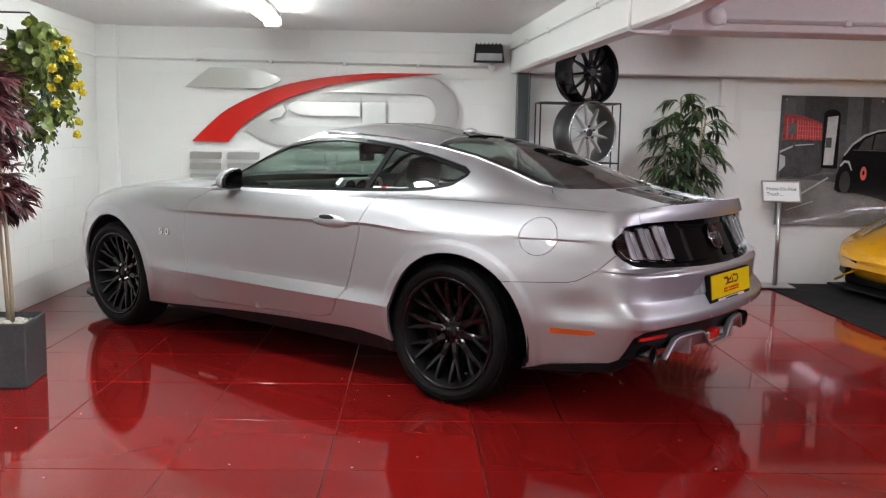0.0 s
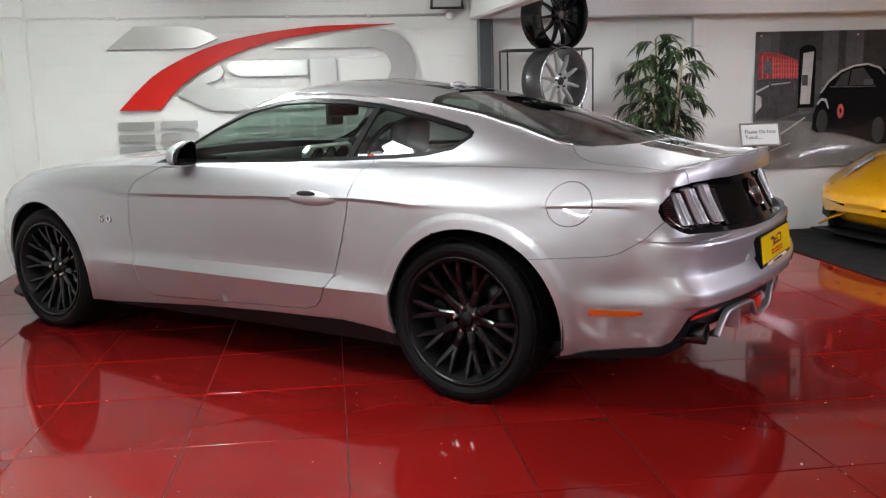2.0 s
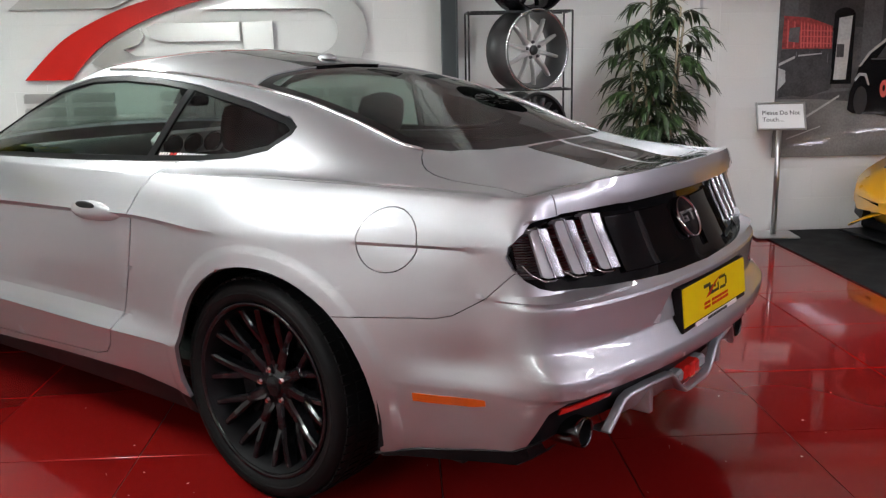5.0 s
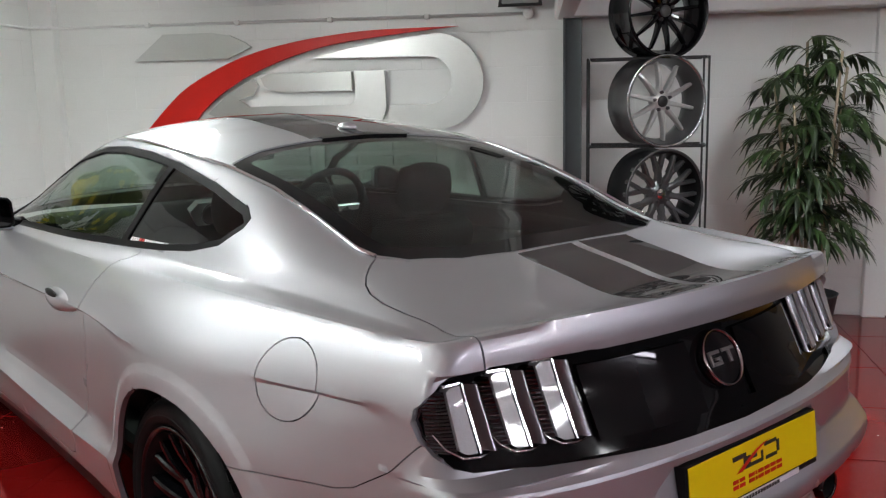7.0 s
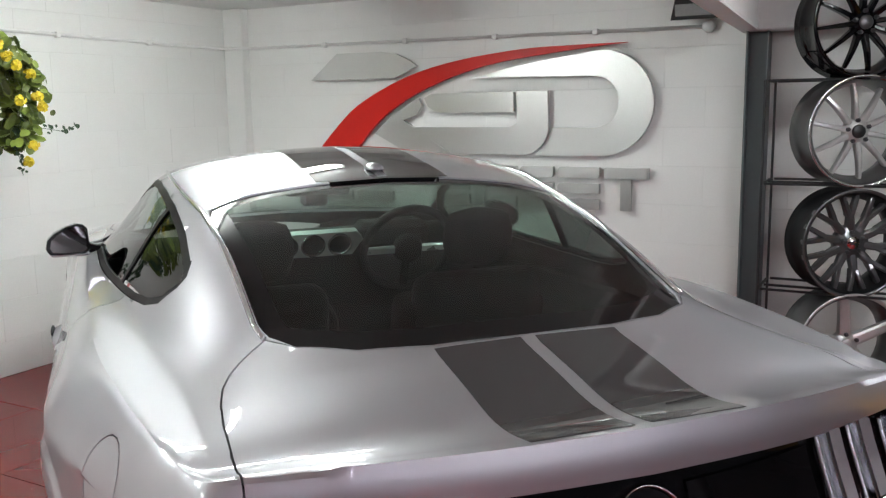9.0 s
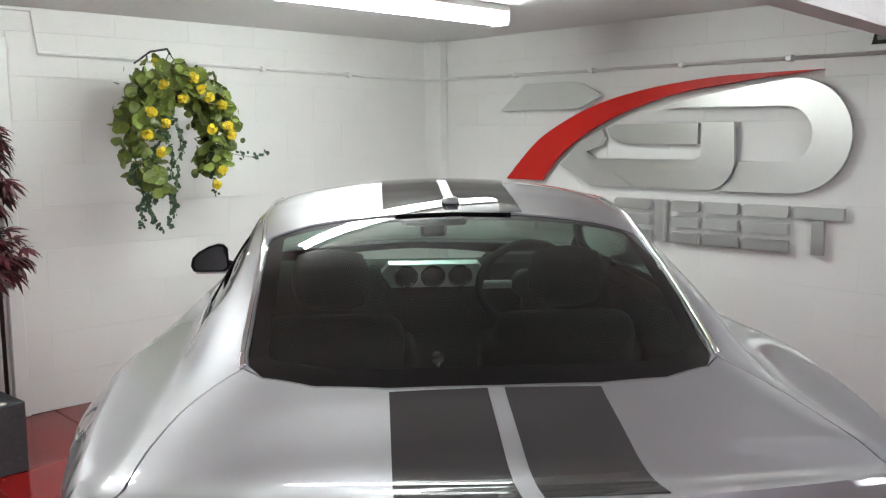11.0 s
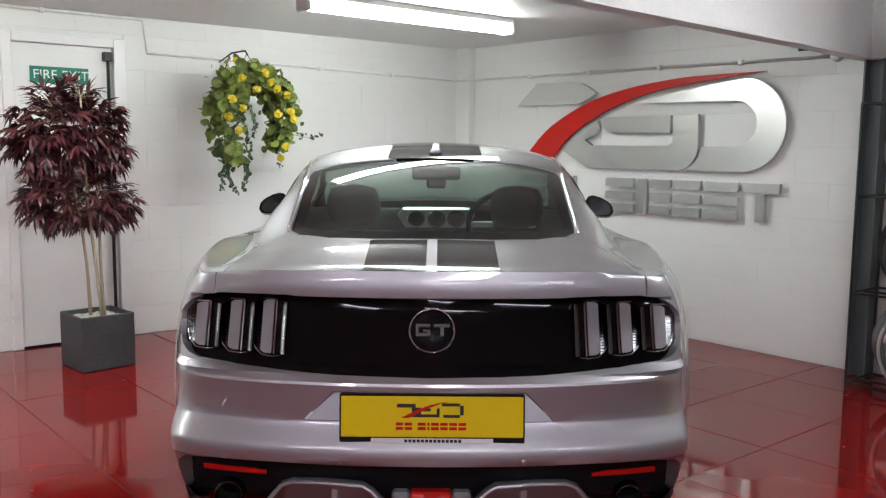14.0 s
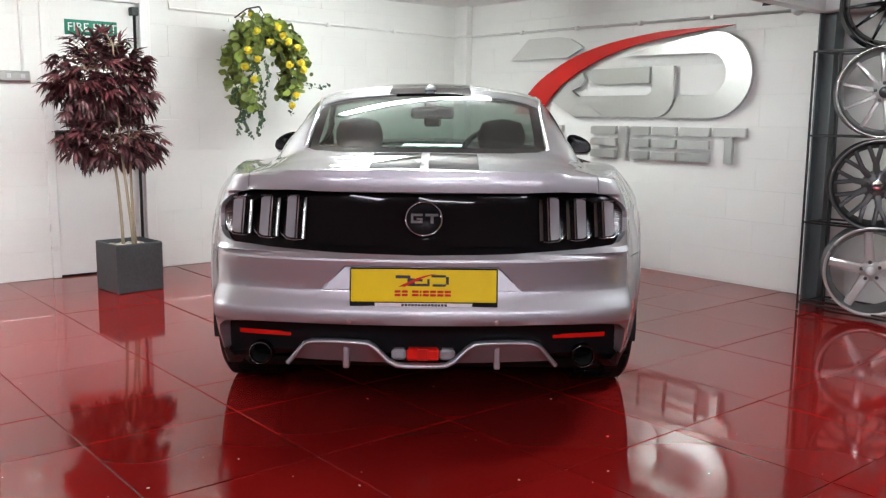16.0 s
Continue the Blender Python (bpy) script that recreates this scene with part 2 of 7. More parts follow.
def build_beams():
    bm = bmesh.new()
    n = 26
    rows = []
    for i in range(n + 1):
        y = BACK - i * (BACK - FRONT) / n
        x = 1.46 + (BACK - y) * 0.083 if y > 4 else 1.80
        w = 0.11
        j = 0.006 * math.sin(i * 2.3)
        rows.append([bm.verts.new(p) for p in ((x, y, CEIL), (x + j, y, 1.855), (x + 0.02, y, 1.84), (x + w, y, 1.84), (x + w + j, y, 1.855), (x + w, y, CEIL))])
    for a, b in zip(rows, rows[1:]):
        for k in range(5):
            bm.faces.new((a[k], a[k + 1], b[k + 1], b[k]))
    bmesh.ops.recalc_face_normals(bm, faces=bm.faces[:])
    thing("ceiling_beam", bm, BEAM, "painted concrete beam running under the ceiling", "beam", kind="structure")
    bm = bmesh.new()
    box(bm, (1.575, BACK - 0.2, 1.84), (RIGHT, BACK, CEIL), 0.008)
    bmesh.ops.subdivide_edges(bm, edges=[e for e in bm.edges if e.calc_length() > 1], cuts=20)
    for v in bm.verts:
        v.co.z += 0.004 * noise.noise(v.co * 3)
    thing("wall_beam", bm, BEAM, "rough painted concrete beam along the wall", "beam", kind="structure")
    bm = bmesh.new()
    box(bm, (1.86, 4.845, 1.842), (RIGHT, 5.10, CEIL), 0.006)
    bmesh.ops.subdivide_edges(bm, edges=[e for e in bm.edges if e.calc_length() > 1], cuts=24)
    for v in bm.verts:
        v.co.z += 0.004 * noise.noise(v.co * 3)
    thing("cross_beam", bm, BEAM, "rough painted concrete beam across the ceiling", "beam", kind="structure")


build_beams()


def build_post():
    bm = bmesh.new()
    outline = [(-0.055, -0.06), (-0.045, -0.06), (-0.045, -0.006), (0.045, -0.006), (0.045, -0.06), (0.055, -0.06), (0.055, 0.06), (0.045, 0.06), (0.045, 0.006), (-0.045, 0.006), (-0.045, 0.06), (-0.055, 0.06)]
    slab(bm, outline, 1.85, pose(1.575, BACK - 0.075, 0))
    post = thing("steel_post", bm, POST_GREY, "dark grey painted steel post under the beam", "post")
    return post


build_post()


# conduits along the walls
def conduit(name, points, label):
    bm = bmesh.new()
    tube(bm, points, 0.011, 8)
    ob = thing(name, bm, TRIM_WHITE, label, "pipe")
    for a, b in zip(points, points[1:]):
        a, b = Vector(a), Vector(b)
        steps = int((b - a).length / 0.75)
        for k in range(1, steps + 1):
            own = bmesh.new()
            c = a.lerp(b, k / (steps + 1))
            box(own, (c.x - 0.017, c.y - 0.017, c.z - 0.017), (c.x + 0.017, c.y + 0.017, c.z + 0.017), 0.005)
            part("clip", own, TRIM_WHITE, ob)
    return ob


conduit("conduit", [(LEFT + 0.012, 3.9, 2.165), (LEFT + 0.012, 5.2, 2.165), (LEFT + 0.012, 5.225, 1.945), (LEFT + 0.012, BACK - 0.1, 1.905), (LEFT + 0.18, BACK - 0.09, 1.905), (LEFT + 0.2, BACK - 0.012, 1.905), (1.30, BACK - 0.012, 1.885)], "white painted cable conduit clipped along the block wall")
conduit("conduit", [(1.452, BACK - 0.05, 2.04), (1.63, 5.9, 2.04), (1.722, 4.86, 2.03), (1.727, 4.81, 1.99), (1.728, 4.80, 1.832), (1.76, 4.80, 1.826), (1.94, 4.825, 1.826), (1.955, 4.828, 1.862)], "white painted conduit along the beam")
conduit("conduit", [(2.22, 4.828, 1.892), (4.2, 4.828, 1.892), (6.6, 4.828, 1.892)], "white painted conduit along the cross beam")

bm = bmesh.new()
own = bmesh.new()
lathe(own, [(0.0001, 0.03), (0.03, 0.03), (0.034, 0.0), (0.034, -0.01)], 16)
own.transform(pose(1.30, BACK - 0.014, 1.885, 0, 0, 180))
join(bm, own)
thing("junction_box", bm, TRIM_WHITE, "round white conduit junction box on the wall", "junction box")
bm = bmesh.new()
own = bmesh.new()
lathe(own, [(0.0001, 0.034), (0.040, 0.034), (0.046, 0.028), (0.047, 0.0)], 20)
own.transform(pose(2.19, 4.846, 1.915, 0, 0, 180))
join(bm, own)
box(bm, (2.21, 4.812, 1.874), (2.235, 4.846, 1.908), 0.004)
thing("junction_box", bm, TRIM_WHITE, "round white conduit box on the cross beam", "junction box")


# fire exit door
def build_exit():
    door = tagged(new("door_1"), "closed white fire exit door with a black panic bar", "door", kind="structure")
    x = LEFT
    for lo, hi in (((x - 0.12, DOOR_Y0, 0), (x + 0.022, DOOR_Y0 + 0.06, DOOR_TOP)), ((x - 0.12, DOOR_Y1 - 0.075, 0), (x + 0.022, DOOR_Y1, DOOR_TOP)), ((x - 0.12, DOOR_Y0 + 0.06, DOOR_TOP - 0.06), (x + 0.0218, DOOR_Y1 - 0.075, DOOR_TOP))):
        bm = bmesh.new()
        box(bm, lo, hi, 0.004)
        part("frame", bm, TRIM_WHITE, door)
    bm = bmesh.new()
    box(bm, (x - 0.06, DOOR_Y0 + 0.063, 0.012), (x - 0.012, DOOR_Y1 - 0.078, DOOR_TOP - 0.063), 0.002)
    leaf = part("leaf", bm, TRIM_WHITE, door)
    bm = bmesh.new()
    box(bm, (x - 0.2, DOOR_Y0, 0), (x - 0.13, DOOR_Y1, DOOR_TOP))
    part("backing", bm, TRIM_WHITE, door)
    bm = bmesh.new()
    tube(bm, [(x + 0.02, 4.955, 0.06), (x + 0.02, 4.955, 1.93)], 0.011, 10)
    for z in (0.06, 0.95, 1.90):
        box(bm, (x - 0.012, 4.925, z - 0.03), (x + 0.04, 4.985, z + 0.03), 0.006)
    part("vertical_bolt", bm, BLACK_METAL, door, "black vertical bolt rod")
    bm = bmesh.new()
    tube(bm, [(x + 0.07, 4.40, 1.0), (x + 0.07, 4.93, 1.0)], 0.017, 10)
    for y in (4.37, 4.90):
        box(bm, (x - 0.012, y, 0.955), (x + 0.085, y + 0.06, 1.045), 0.008)
    part("panic_bar", bm, BLACK_METAL, door, "black push bar")
    bm = bmesh.new()
    box(bm, (x - 0.010, 4.47, 1.71), (x - 0.004, 4.835, 1.815), 0.001)
    sign = thing("exit_sign", bm, GREEN_SIGN, "green sign with white capitals on the exit door", "sign")
    writing("word", "FIRE", 0.083, pose(x - 0.003, 4.562, 1.762, 90, 0, 90), WHITE_PRINT, sign)
    writing("word", "EXIT", 0.083, pose(x - 0.003, 4.748, 1.762, 90, 0, 90), WHITE_PRINT, sign)


build_exit()


# switch box beside the door
def build_socket():
    bm = bmesh.new()
    box(bm, (LEFT + 0.001, 4.02, 1.375), (LEFT + 0.045, 4.215, 1.445), 0.006)
    s = thing("wall_socket", bm, STEEL_BRUSH, "metal double switch box on the block wall", "switch")
    for y in (4.06, 4.15):
        own = bmesh.new()
        box(own, (LEFT + 0.043, y, 1.395), (LEFT + 0.05, y + 0.03, 1.425), 0.002)
        part("switch", own, PLASTIC_WHITE, s)
    bm = bmesh.new()
    tube(bm, [(LEFT + 0.012, 4.175, 1.446), (LEFT + 0.012, 4.175, 2.15)], 0.01, 8)
    thing("conduit", bm, TRIM_WHITE, "white painted conduit down to the switch box", "pipe")


build_socket()


# tube lights, those in view and the added unseen ones
def build_tube(x, y0, y1, glow):
    t = base("tube_light", pose(x, y0, CEIL), "long ceiling batten light from a set partly unseen and added", "ceiling light", "ceiling battens")
    n = y1 - y0
    bm = bmesh.new()
    box(bm, (-0.06, 0.0, -0.045), (0.06, n, -0.001), 0.008)
    part("housing", bm, FIXTURE, t)
    bm = bmesh.new()
    profile = [(-0.05, -0.045)] + [(0.062 * math.cos(radians(a)), -0.06 + 0.045 * math.sin(radians(a))) for a in range(180, 361, 20)] + [(0.05, -0.045)]
    rows = [[bm.verts.new((px, y, pz)) for px, pz in profile] for y in (0.03, n - 0.03)]
    for k in range(len(profile) - 1):
        f = bm.faces.new((rows[0][k], rows[1][k], rows[1][k + 1], rows[0][k + 1]))
        f.smooth = True
    bm.faces.new(rows[0])
    bm.faces.new(rows[1][::-1])
    part("diffuser", bm, glow, t, "glowing diffuser")
    for y in (0.0, n - 0.03):
        bm = bmesh.new()
        box(bm, (-0.066, y, -0.11), (0.066, y + 0.03, -0.002), 0.01)
        part("end_cap", bm, FIXTURE, t)
    return t


# Only the first two battens are seen; the others are added as fill light.
# The x 2.95 one, behind the cross beam, brightens the back right corner.
for x, y0, y1, glow in ((-0.45, 5.45, 7.05, TUBE_GLOW), (-0.45, 2.95, 4.55, TUBE_GLOW), (-0.45, 0.2, 1.8, TUBE_GLOW), (4.5, 1.9, 3.5, TUBE_DIM), (3.7, 0.2, 1.8, TUBE_LILAC), (2.95, 5.35, 6.9, TUBE_COOL), (6.6, 2.6, 4.2, TUBE_LILAC), (6.6, 0.2, 1.8, TUBE_LILAC), (1.6, -4.4, -2.8, TUBE_COOL)):
    build_tube(x, y0, y1, glow)


# ---- the car: body skin ----
def cubic(t, knots, values):
    """A smooth curve through knots that does not overshoot."""
    k, v = np.asarray(knots, float), np.asarray(values, float)
    h, d = np.diff(k), np.diff(v) / np.diff(k)
    m = np.zeros(len(k))
    m[0], m[-1] = d[0], d[-1]
    for i in range(1, len(k) - 1):
        if d[i - 1] * d[i] > 0:
            w1, w2 = 2 * h[i] + h[i - 1], h[i] + 2 * h[i - 1]
            m[i] = (w1 + w2) / (w1 / d[i - 1] + w2 / d[i])
    t = np.clip(np.asarray(t, float), k[0], k[-1])
    i = np.clip(np.searchsorted(k, t, side="right") - 1, 0, len(h) - 1)
    s = (t - k[i]) / h[i]
    return (2 * s**3 - 3 * s**2 + 1) * v[i] + (s**3 - 2 * s**2 + s) * h[i] * m[i] + (-2 * s**3 + 3 * s**2) * v[i + 1] + (s**3 - s**2) * h[i] * m[i + 1]


def bend(t, points):
    """A rounded curve through points, one step of t from each to the next."""
    p = np.asarray(points, float)
    p = np.vstack([2 * p[0] - p[1], p, 2 * p[-1] - p[-2]])
    i = np.clip(np.floor(t).astype(int), 0, len(points) - 2)
    s = (t - i)[:, None]
    a, b, c, d = p[i], p[i + 1], p[i + 2], p[i + 3]
    return 0.5 * (2 * b + (c - a) * s + (2 * a - 5 * b + 4 * c - d) * s**2 + (3 * b - a - 3 * c + d) * s**3)


# half width of the side at stations along the car (x ahead of the rear axle), level by level
SIDE_X = (-0.70, -0.54, -0.30, 0.0, 0.35, 0.70, 1.2, 1.9, 2.25, 2.72, 3.15, 3.45)
SIDE_Z = (0.20, 0.30, 0.38, 0.435, 0.50, 0.65, 0.785, 0.805, 0.822, 0.84, 0.90, 0.95)
SIDE_Y = [
    (0.715, 0.760, 0.850, 0.880, 0.860, 0.855, 0.855, 0.870, 0.880, 0.880, 0.795, 0.620),
    (0.752, 0.806, 0.880, 0.910, 0.895, 0.895, 0.895, 0.900, 0.910, 0.910, 0.835, 0.660),
    (0.764, 0.820, 0.893, 0.930, 0.912, 0.915, 0.915, 0.915, 0.922, 0.925, 0.855, 0.675),
    (0.768, 0.827, 0.900, 0.935, 0.922, 0.932, 0.932, 0.928, 0.930, 0.935, 0.865, 0.680),
    (0.770, 0.829, 0.905, 0.942, 0.906, 0.886, 0.886, 0.902, 0.930, 0.940, 0.870, 0.685),
    (0.764, 0.818, 0.898, 0.946, 0.906, 0.895, 0.896, 0.910, 0.935, 0.943, 0.870, 0.680),
    (0.756, 0.801, 0.872, 0.938, 0.910, 0.904, 0.905, 0.913, 0.930, 0.930, 0.855, 0.655),
    (0.756, 0.801, 0.870, 0.935, 0.910, 0.902, 0.907, 0.913, 0.929, 0.928, 0.853, 0.650),
    (0.756, 0.801, 0.868, 0.932, 0.921, 0.922, 0.922, 0.922, 0.928, 0.925, 0.850, 0.645),
    (0.754, 0.798, 0.862, 0.926, 0.911, 0.913, 0.914, 0.916, 0.922, 0.918, 0.842, 0.635),
    (0.733, 0.773, 0.822, 0.877, 0.880, 0.875, 0.880, 0.885, 0.893, 0.880, 0.805, 0.600),
    (0.705, 0.740, 0.778, 0.814, 0.818, 0.826, 0.832, 0.838, 0.845, 0.820, 0.735, 0.520),
]
SHOULDER_Z = (0.956, 0.962, 0.969, 0.971, 0.958, 0.947, 0.944, 0.940, 0.930, 0.897, 0.835, 0.750)
# rear face at the middle, by level, and how the corner draws it forward
REAR_Z = (0.20, 0.30, 0.36, 0.395, 0.44, 0.455, 0.462, 0.470, 0.490, 0.512, 0.520, 0.572, 0.580, 0.682, 0.690, 0.700, 0.706, 0.72, 0.82, 0.885, 0.895, 0.92, 0.95)
REAR_X = (-0.90, -0.962, -0.992, -1.012, -1.026, -1.034, -1.044, -1.054, -1.058, -1.057, -1.053, -1.020, -1.018, -1.030, -1.027, -1.014, -1.008, -1.003, -0.953, -0.920, -0.952, -0.953, -0.942)
REAR_ARC = ((0.0, 0.0), (0.004, 0.20), (0.015, 0.36), (0.034, 0.50), (0.060, 0.61), (0.092, 0.693), (0.150, 0.738))
REAR_TOP = (0.986, 0.985, 0.983, 0.979, 0.974, 0.968, 0.962)
FRONT_ARC = ((3.53, 0.88), (3.60, 0.52), (3.63, 0.0))
# upper body: width and height of seven lines from belt to middle
TOP_X = (-0.70, -0.54, -0.30, 0.0, 0.35, 0.70, 0.95, 1.2, 1.6, 1.9, 2.25, 2.72, 3.15, 3.45)
TOP_LINES = [
    ((0.655, 0.662, 0.682, 0.708, 0.740, 0.757, 0.778, 0.790, 0.792, 0.785, 0.780, 0.750, 0.700, 0.550),
     (0.957, 0.956, 0.958, 0.962, 0.966, 0.972, 0.968, 0.964, 0.960, 0.955, 0.948, 0.915, 0.853, 0.768)),
    ((0.640, 0.642, 0.640, 0.676, 0.706, 0.737, 0.756, 0.766, 0.774, 0.767, 0.745, 0.712, 0.664, 0.520),
     (0.960, 0.961, 0.968, 0.982, 0.992, 1.005, 1.006, 1.000, 0.982, 0.961, 0.952, 0.919, 0.858, 0.772)),
    ((0.600, 0.600, 0.575, 0.622, 0.648, 0.675, 0.681, 0.686, 0.714, 0.712, 0.660, 0.620, 0.580, 0.450),
     (0.967, 0.973, 1.002, 1.062, 1.092, 1.108, 1.112, 1.100, 1.050, 0.980, 0.962, 0.930, 0.870, 0.782)),
    ((0.500, 0.515, 0.490, 0.540, 0.562, 0.586, 0.590, 0.592, 0.640, 0.615, 0.520, 0.500, 0.470, 0.360),
     (0.975, 0.992, 1.038, 1.130, 1.196, 1.246, 1.258, 1.245, 1.112, 0.998, 0.975, 0.945, 0.885, 0.792)),
    ((0.380, 0.400, 0.400, 0.425, 0.450, 0.460, 0.460, 0.460, 0.480, 0.460, 0.400, 0.360, 0.340, 0.260),
     (0.981, 1.007, 1.064, 1.160, 1.240, 1.292, 1.310, 1.298, 1.165, 1.015, 0.985, 0.952, 0.895, 0.800)),
    ((0.190, 0.210, 0.210, 0.210, 0.220, 0.220, 0.220, 0.220, 0.230, 0.220, 0.200, 0.180, 0.170, 0.130),
     (0.988, 1.017, 1.085, 1.178, 1.263, 1.318, 1.342, 1.332, 1.200, 1.026, 0.994, 0.960, 0.905, 0.808)),
    ((0.0, 0.0, 0.0, 0.0, 0.0, 0.0, 0.0, 0.0, 0.0, 0.0, 0.0, 0.0, 0.0, 0.0),
     (0.991, 1.020, 1.090, 1.183, 1.270, 1.325, 1.350, 1.341, 1.212, 1.031, 0.998, 0.963, 0.908, 0.812)),
]
LEVELS = (0.20, 0.25, 0.30, 0.34, 0.38, 0.41, 0.435, 0.445, 0.455, 0.462, 0.470, 0.490, 0.512, 0.520, 0.546, 0.572, 0.580, 0.605, 0.63, 0.66, 0.682, 0.690, 0.700, 0.706, 0.72, 0.75, 0.775, 0.795, 0.805, 0.8135, 0.822, 0.831, 0.84, 0.86, 0.875, 0.885, 0.895, 0.905, 0.92, 0.935, 0.944, 0.95)


def relax(a, lo, hi, count):
    """Evens out a run of values, its ends held."""
    for _ in range(count):
        a[lo + 1:hi - 1] = (a[lo:hi - 2] + 2 * a[lo + 1:hi - 1] + a[lo + 2:hi]) / 4


def profile(z, widths):
    """Half width at a level, smooth between the pressed lines and broken at them."""
    for a, b in ((0, 4), (3, 7), (6, 9), (8, len(SIDE_Z))):
        if z <= SIDE_Z[b - 1] + 1e-9:
            return float(cubic(z, SIDE_Z[a:b], widths[a:b]))
    return float(widths[-1])


def tail(x0, z, y):
    """Where the rear face stands at a height and width: bowed bumper, raked lamp panel, lip, all fading into the corner."""
    if z < 0.71:
        x = x0 + 0.07 * min(y, 0.45) ** 2
        return x + 0.045 * (y / 0.738) ** 6 * min(1.0, (z - 0.52) / 0.12) if 0.52 < z < 0.706 else x
    fade = max(0.0, (y - 0.66) / 0.078)
    plain = float(np.interp(z, (0.71, 0.82, 0.885, 0.95), (-0.965, -0.950, -0.943, -0.940)))
    bow = 0.050 * min(1.0, (y / 0.47) ** 2) if z < 0.887 else 0.036 * min(1.0, (y / 0.60) ** 2)
    return (x0 + bow) * (1 - fade) + plain * fade


def half_skin():
    """The car's skin on its left side, as one bmesh: x ahead, y to its left, z up, the rear axle over the origin."""
    arc_n, side_n, front_n = len(REAR_ARC), len(SIDE_X), len(FRONT_ARC)
    t = np.concatenate([np.linspace(k, k + 1, 7)[:-1] for k in range(arc_n)] + [np.linspace(k, k + 1, 2 + max(4, int((SIDE_X[k - arc_n + 1] - SIDE_X[k - arc_n]) / 0.03)))[:-1] for k in range(arc_n, arc_n + side_n - 1)] + [np.linspace(k, k + 1, 7)[:-1] for k in range(arc_n + side_n - 1, arc_n + side_n + front_n - 1)] + [[arc_n + side_n + front_n - 1]])
    bm = bmesh.new()
    grid = []
    shoulder = list(REAR_TOP) + list(SHOULDER_Z) + [0.70, 0.66, 0.65]
    top = cubic(t, np.arange(len(shoulder)), shoulder)
    for z in LEVELS:
        x0 = float(np.interp(z, REAR_Z, REAR_X))
        ys = [profile(z, [row[i] for row in SIDE_Y]) for i in range(side_n)]
        points = [(tail(x0, z, y) + dx, y * (1 + (ys[0] / 0.764 - 1) * (y / 0.738) ** 2)) for dx, y in REAR_ARC]
        points += list(zip(SIDE_X, ys))
        points += [(x, ys[-1] * f) for x, f in FRONT_ARC]
        xy = bend(t, points)
        if z > 0.72:
            relax(xy[:, 0], 0, int(np.argmin(abs(t - 4.6))), 30)
        relax(xy[:, 1], int(np.argmin(abs(t - arc_n - 0.4))), len(t) - 8, 24)
        row = []
        for i in range(len(t)):
            h = z if z <= 0.84 else 0.84 + (z - 0.84) * (top[i] - 0.84) / 0.11
            if h > top[i] and z <= 0.84:
                h = top[i] - (0.95 - z) * 0.02
            if t[i] > arc_n + side_n - 4:
                full = 0.20 + (z - 0.20) * (top[i] - 0.20) / 0.75
                s = min(1.0, (t[i] - (arc_n + side_n - 4)) / 2)
                h = h * (1 - s) + full * s
            x, y = float(xy[i][0]), max(float(xy[i][1]), 0.0)
            if x < -0.33:
                h = max(h, float(np.interp(-x, (0.33, 0.40, 0.82, 0.90, 1.0), (0.20, 0.212, 0.275, 0.295, 0.30))) + 0.05 * (z - 0.2))
            # pressed crease through the fuel flap
            if -0.74 < x < -0.32 and 0.785 < z < 0.823:
                y -= 0.010 * math.sin(math.pi * (x + 0.74) / 0.42) * (z - 0.785) / 0.037
            # ledge of the bumper, dying out towards the wheel
            if -0.86 < x < -0.46 and y > 0.3:
                y += min(1.0, (-0.46 - x) / 0.16) * min(1.0, (x + 0.86) / 0.08) * float(np.interp(z, (0.34, 0.455, 0.470, 0.535, 0.62), (0.0, 0.008, 0.008, -0.010, 0.0)))
            # the pressed line climbs a little towards the tail
            if 0.2 < x < 2.3:
                h += 0.024 * (1.15 - x) * max(0.0, 1 - abs(z - 0.81) / 0.10) * min(1.0, (x - 0.2) / 0.3, (2.3 - x) / 0.3)
            row.append(bm.verts.new((x, y, h)))
        grid.append(row)
    for a, b in zip(grid, grid[1:]):
        for i in range(len(t) - 1):
            bm.faces.new((a[i], b[i], b[i + 1], a[i + 1]))
    edge = grid[-1]
    first = int(np.argmin(abs(t - arc_n)))
    last = int(np.argmin(abs(t - (arc_n + side_n - 1))))
    # upper body, station by station, from the shoulder edge to the middle
    w = np.concatenate([np.linspace(k, k + 1, 8)[:-1] for k in range(len(TOP_LINES))] + [[len(TOP_LINES)]])
    rows, sheet = [], []
    for i in range(first, last + 1):
        e = edge[i].co
        line = [(e.y, e.z)] + [(float(cubic(e.x, TOP_X, ys)), float(cubic(e.x, TOP_X, zs))) for ys, zs in TOP_LINES]
        sheet.append(bend(w, line))
    sheet = np.array(sheet)
    relax(sheet, 0, len(sheet), 14)
    for s in sheet:
        relax(s, 0, len(s), 4)
    for i in range(first, last + 1):
        e = edge[i].co
        rows.append([edge[i]] + [bm.verts.new((e.x, max(float(y), 0.0), float(z))) for y, z in sheet[i - first][1:]])
    for a, b in zip(rows, rows[1:]):
        for k in range(len(w) - 1):
            bm.faces.new((a[k], a[k + 1], b[k + 1], b[k]))
    # lid end: from the first station back to the lip
    n, count = 10, len(w)
    lip = [edge[round(first * (1 - k / (count - 1)))] for k in range(count)]
    prev = rows[0]
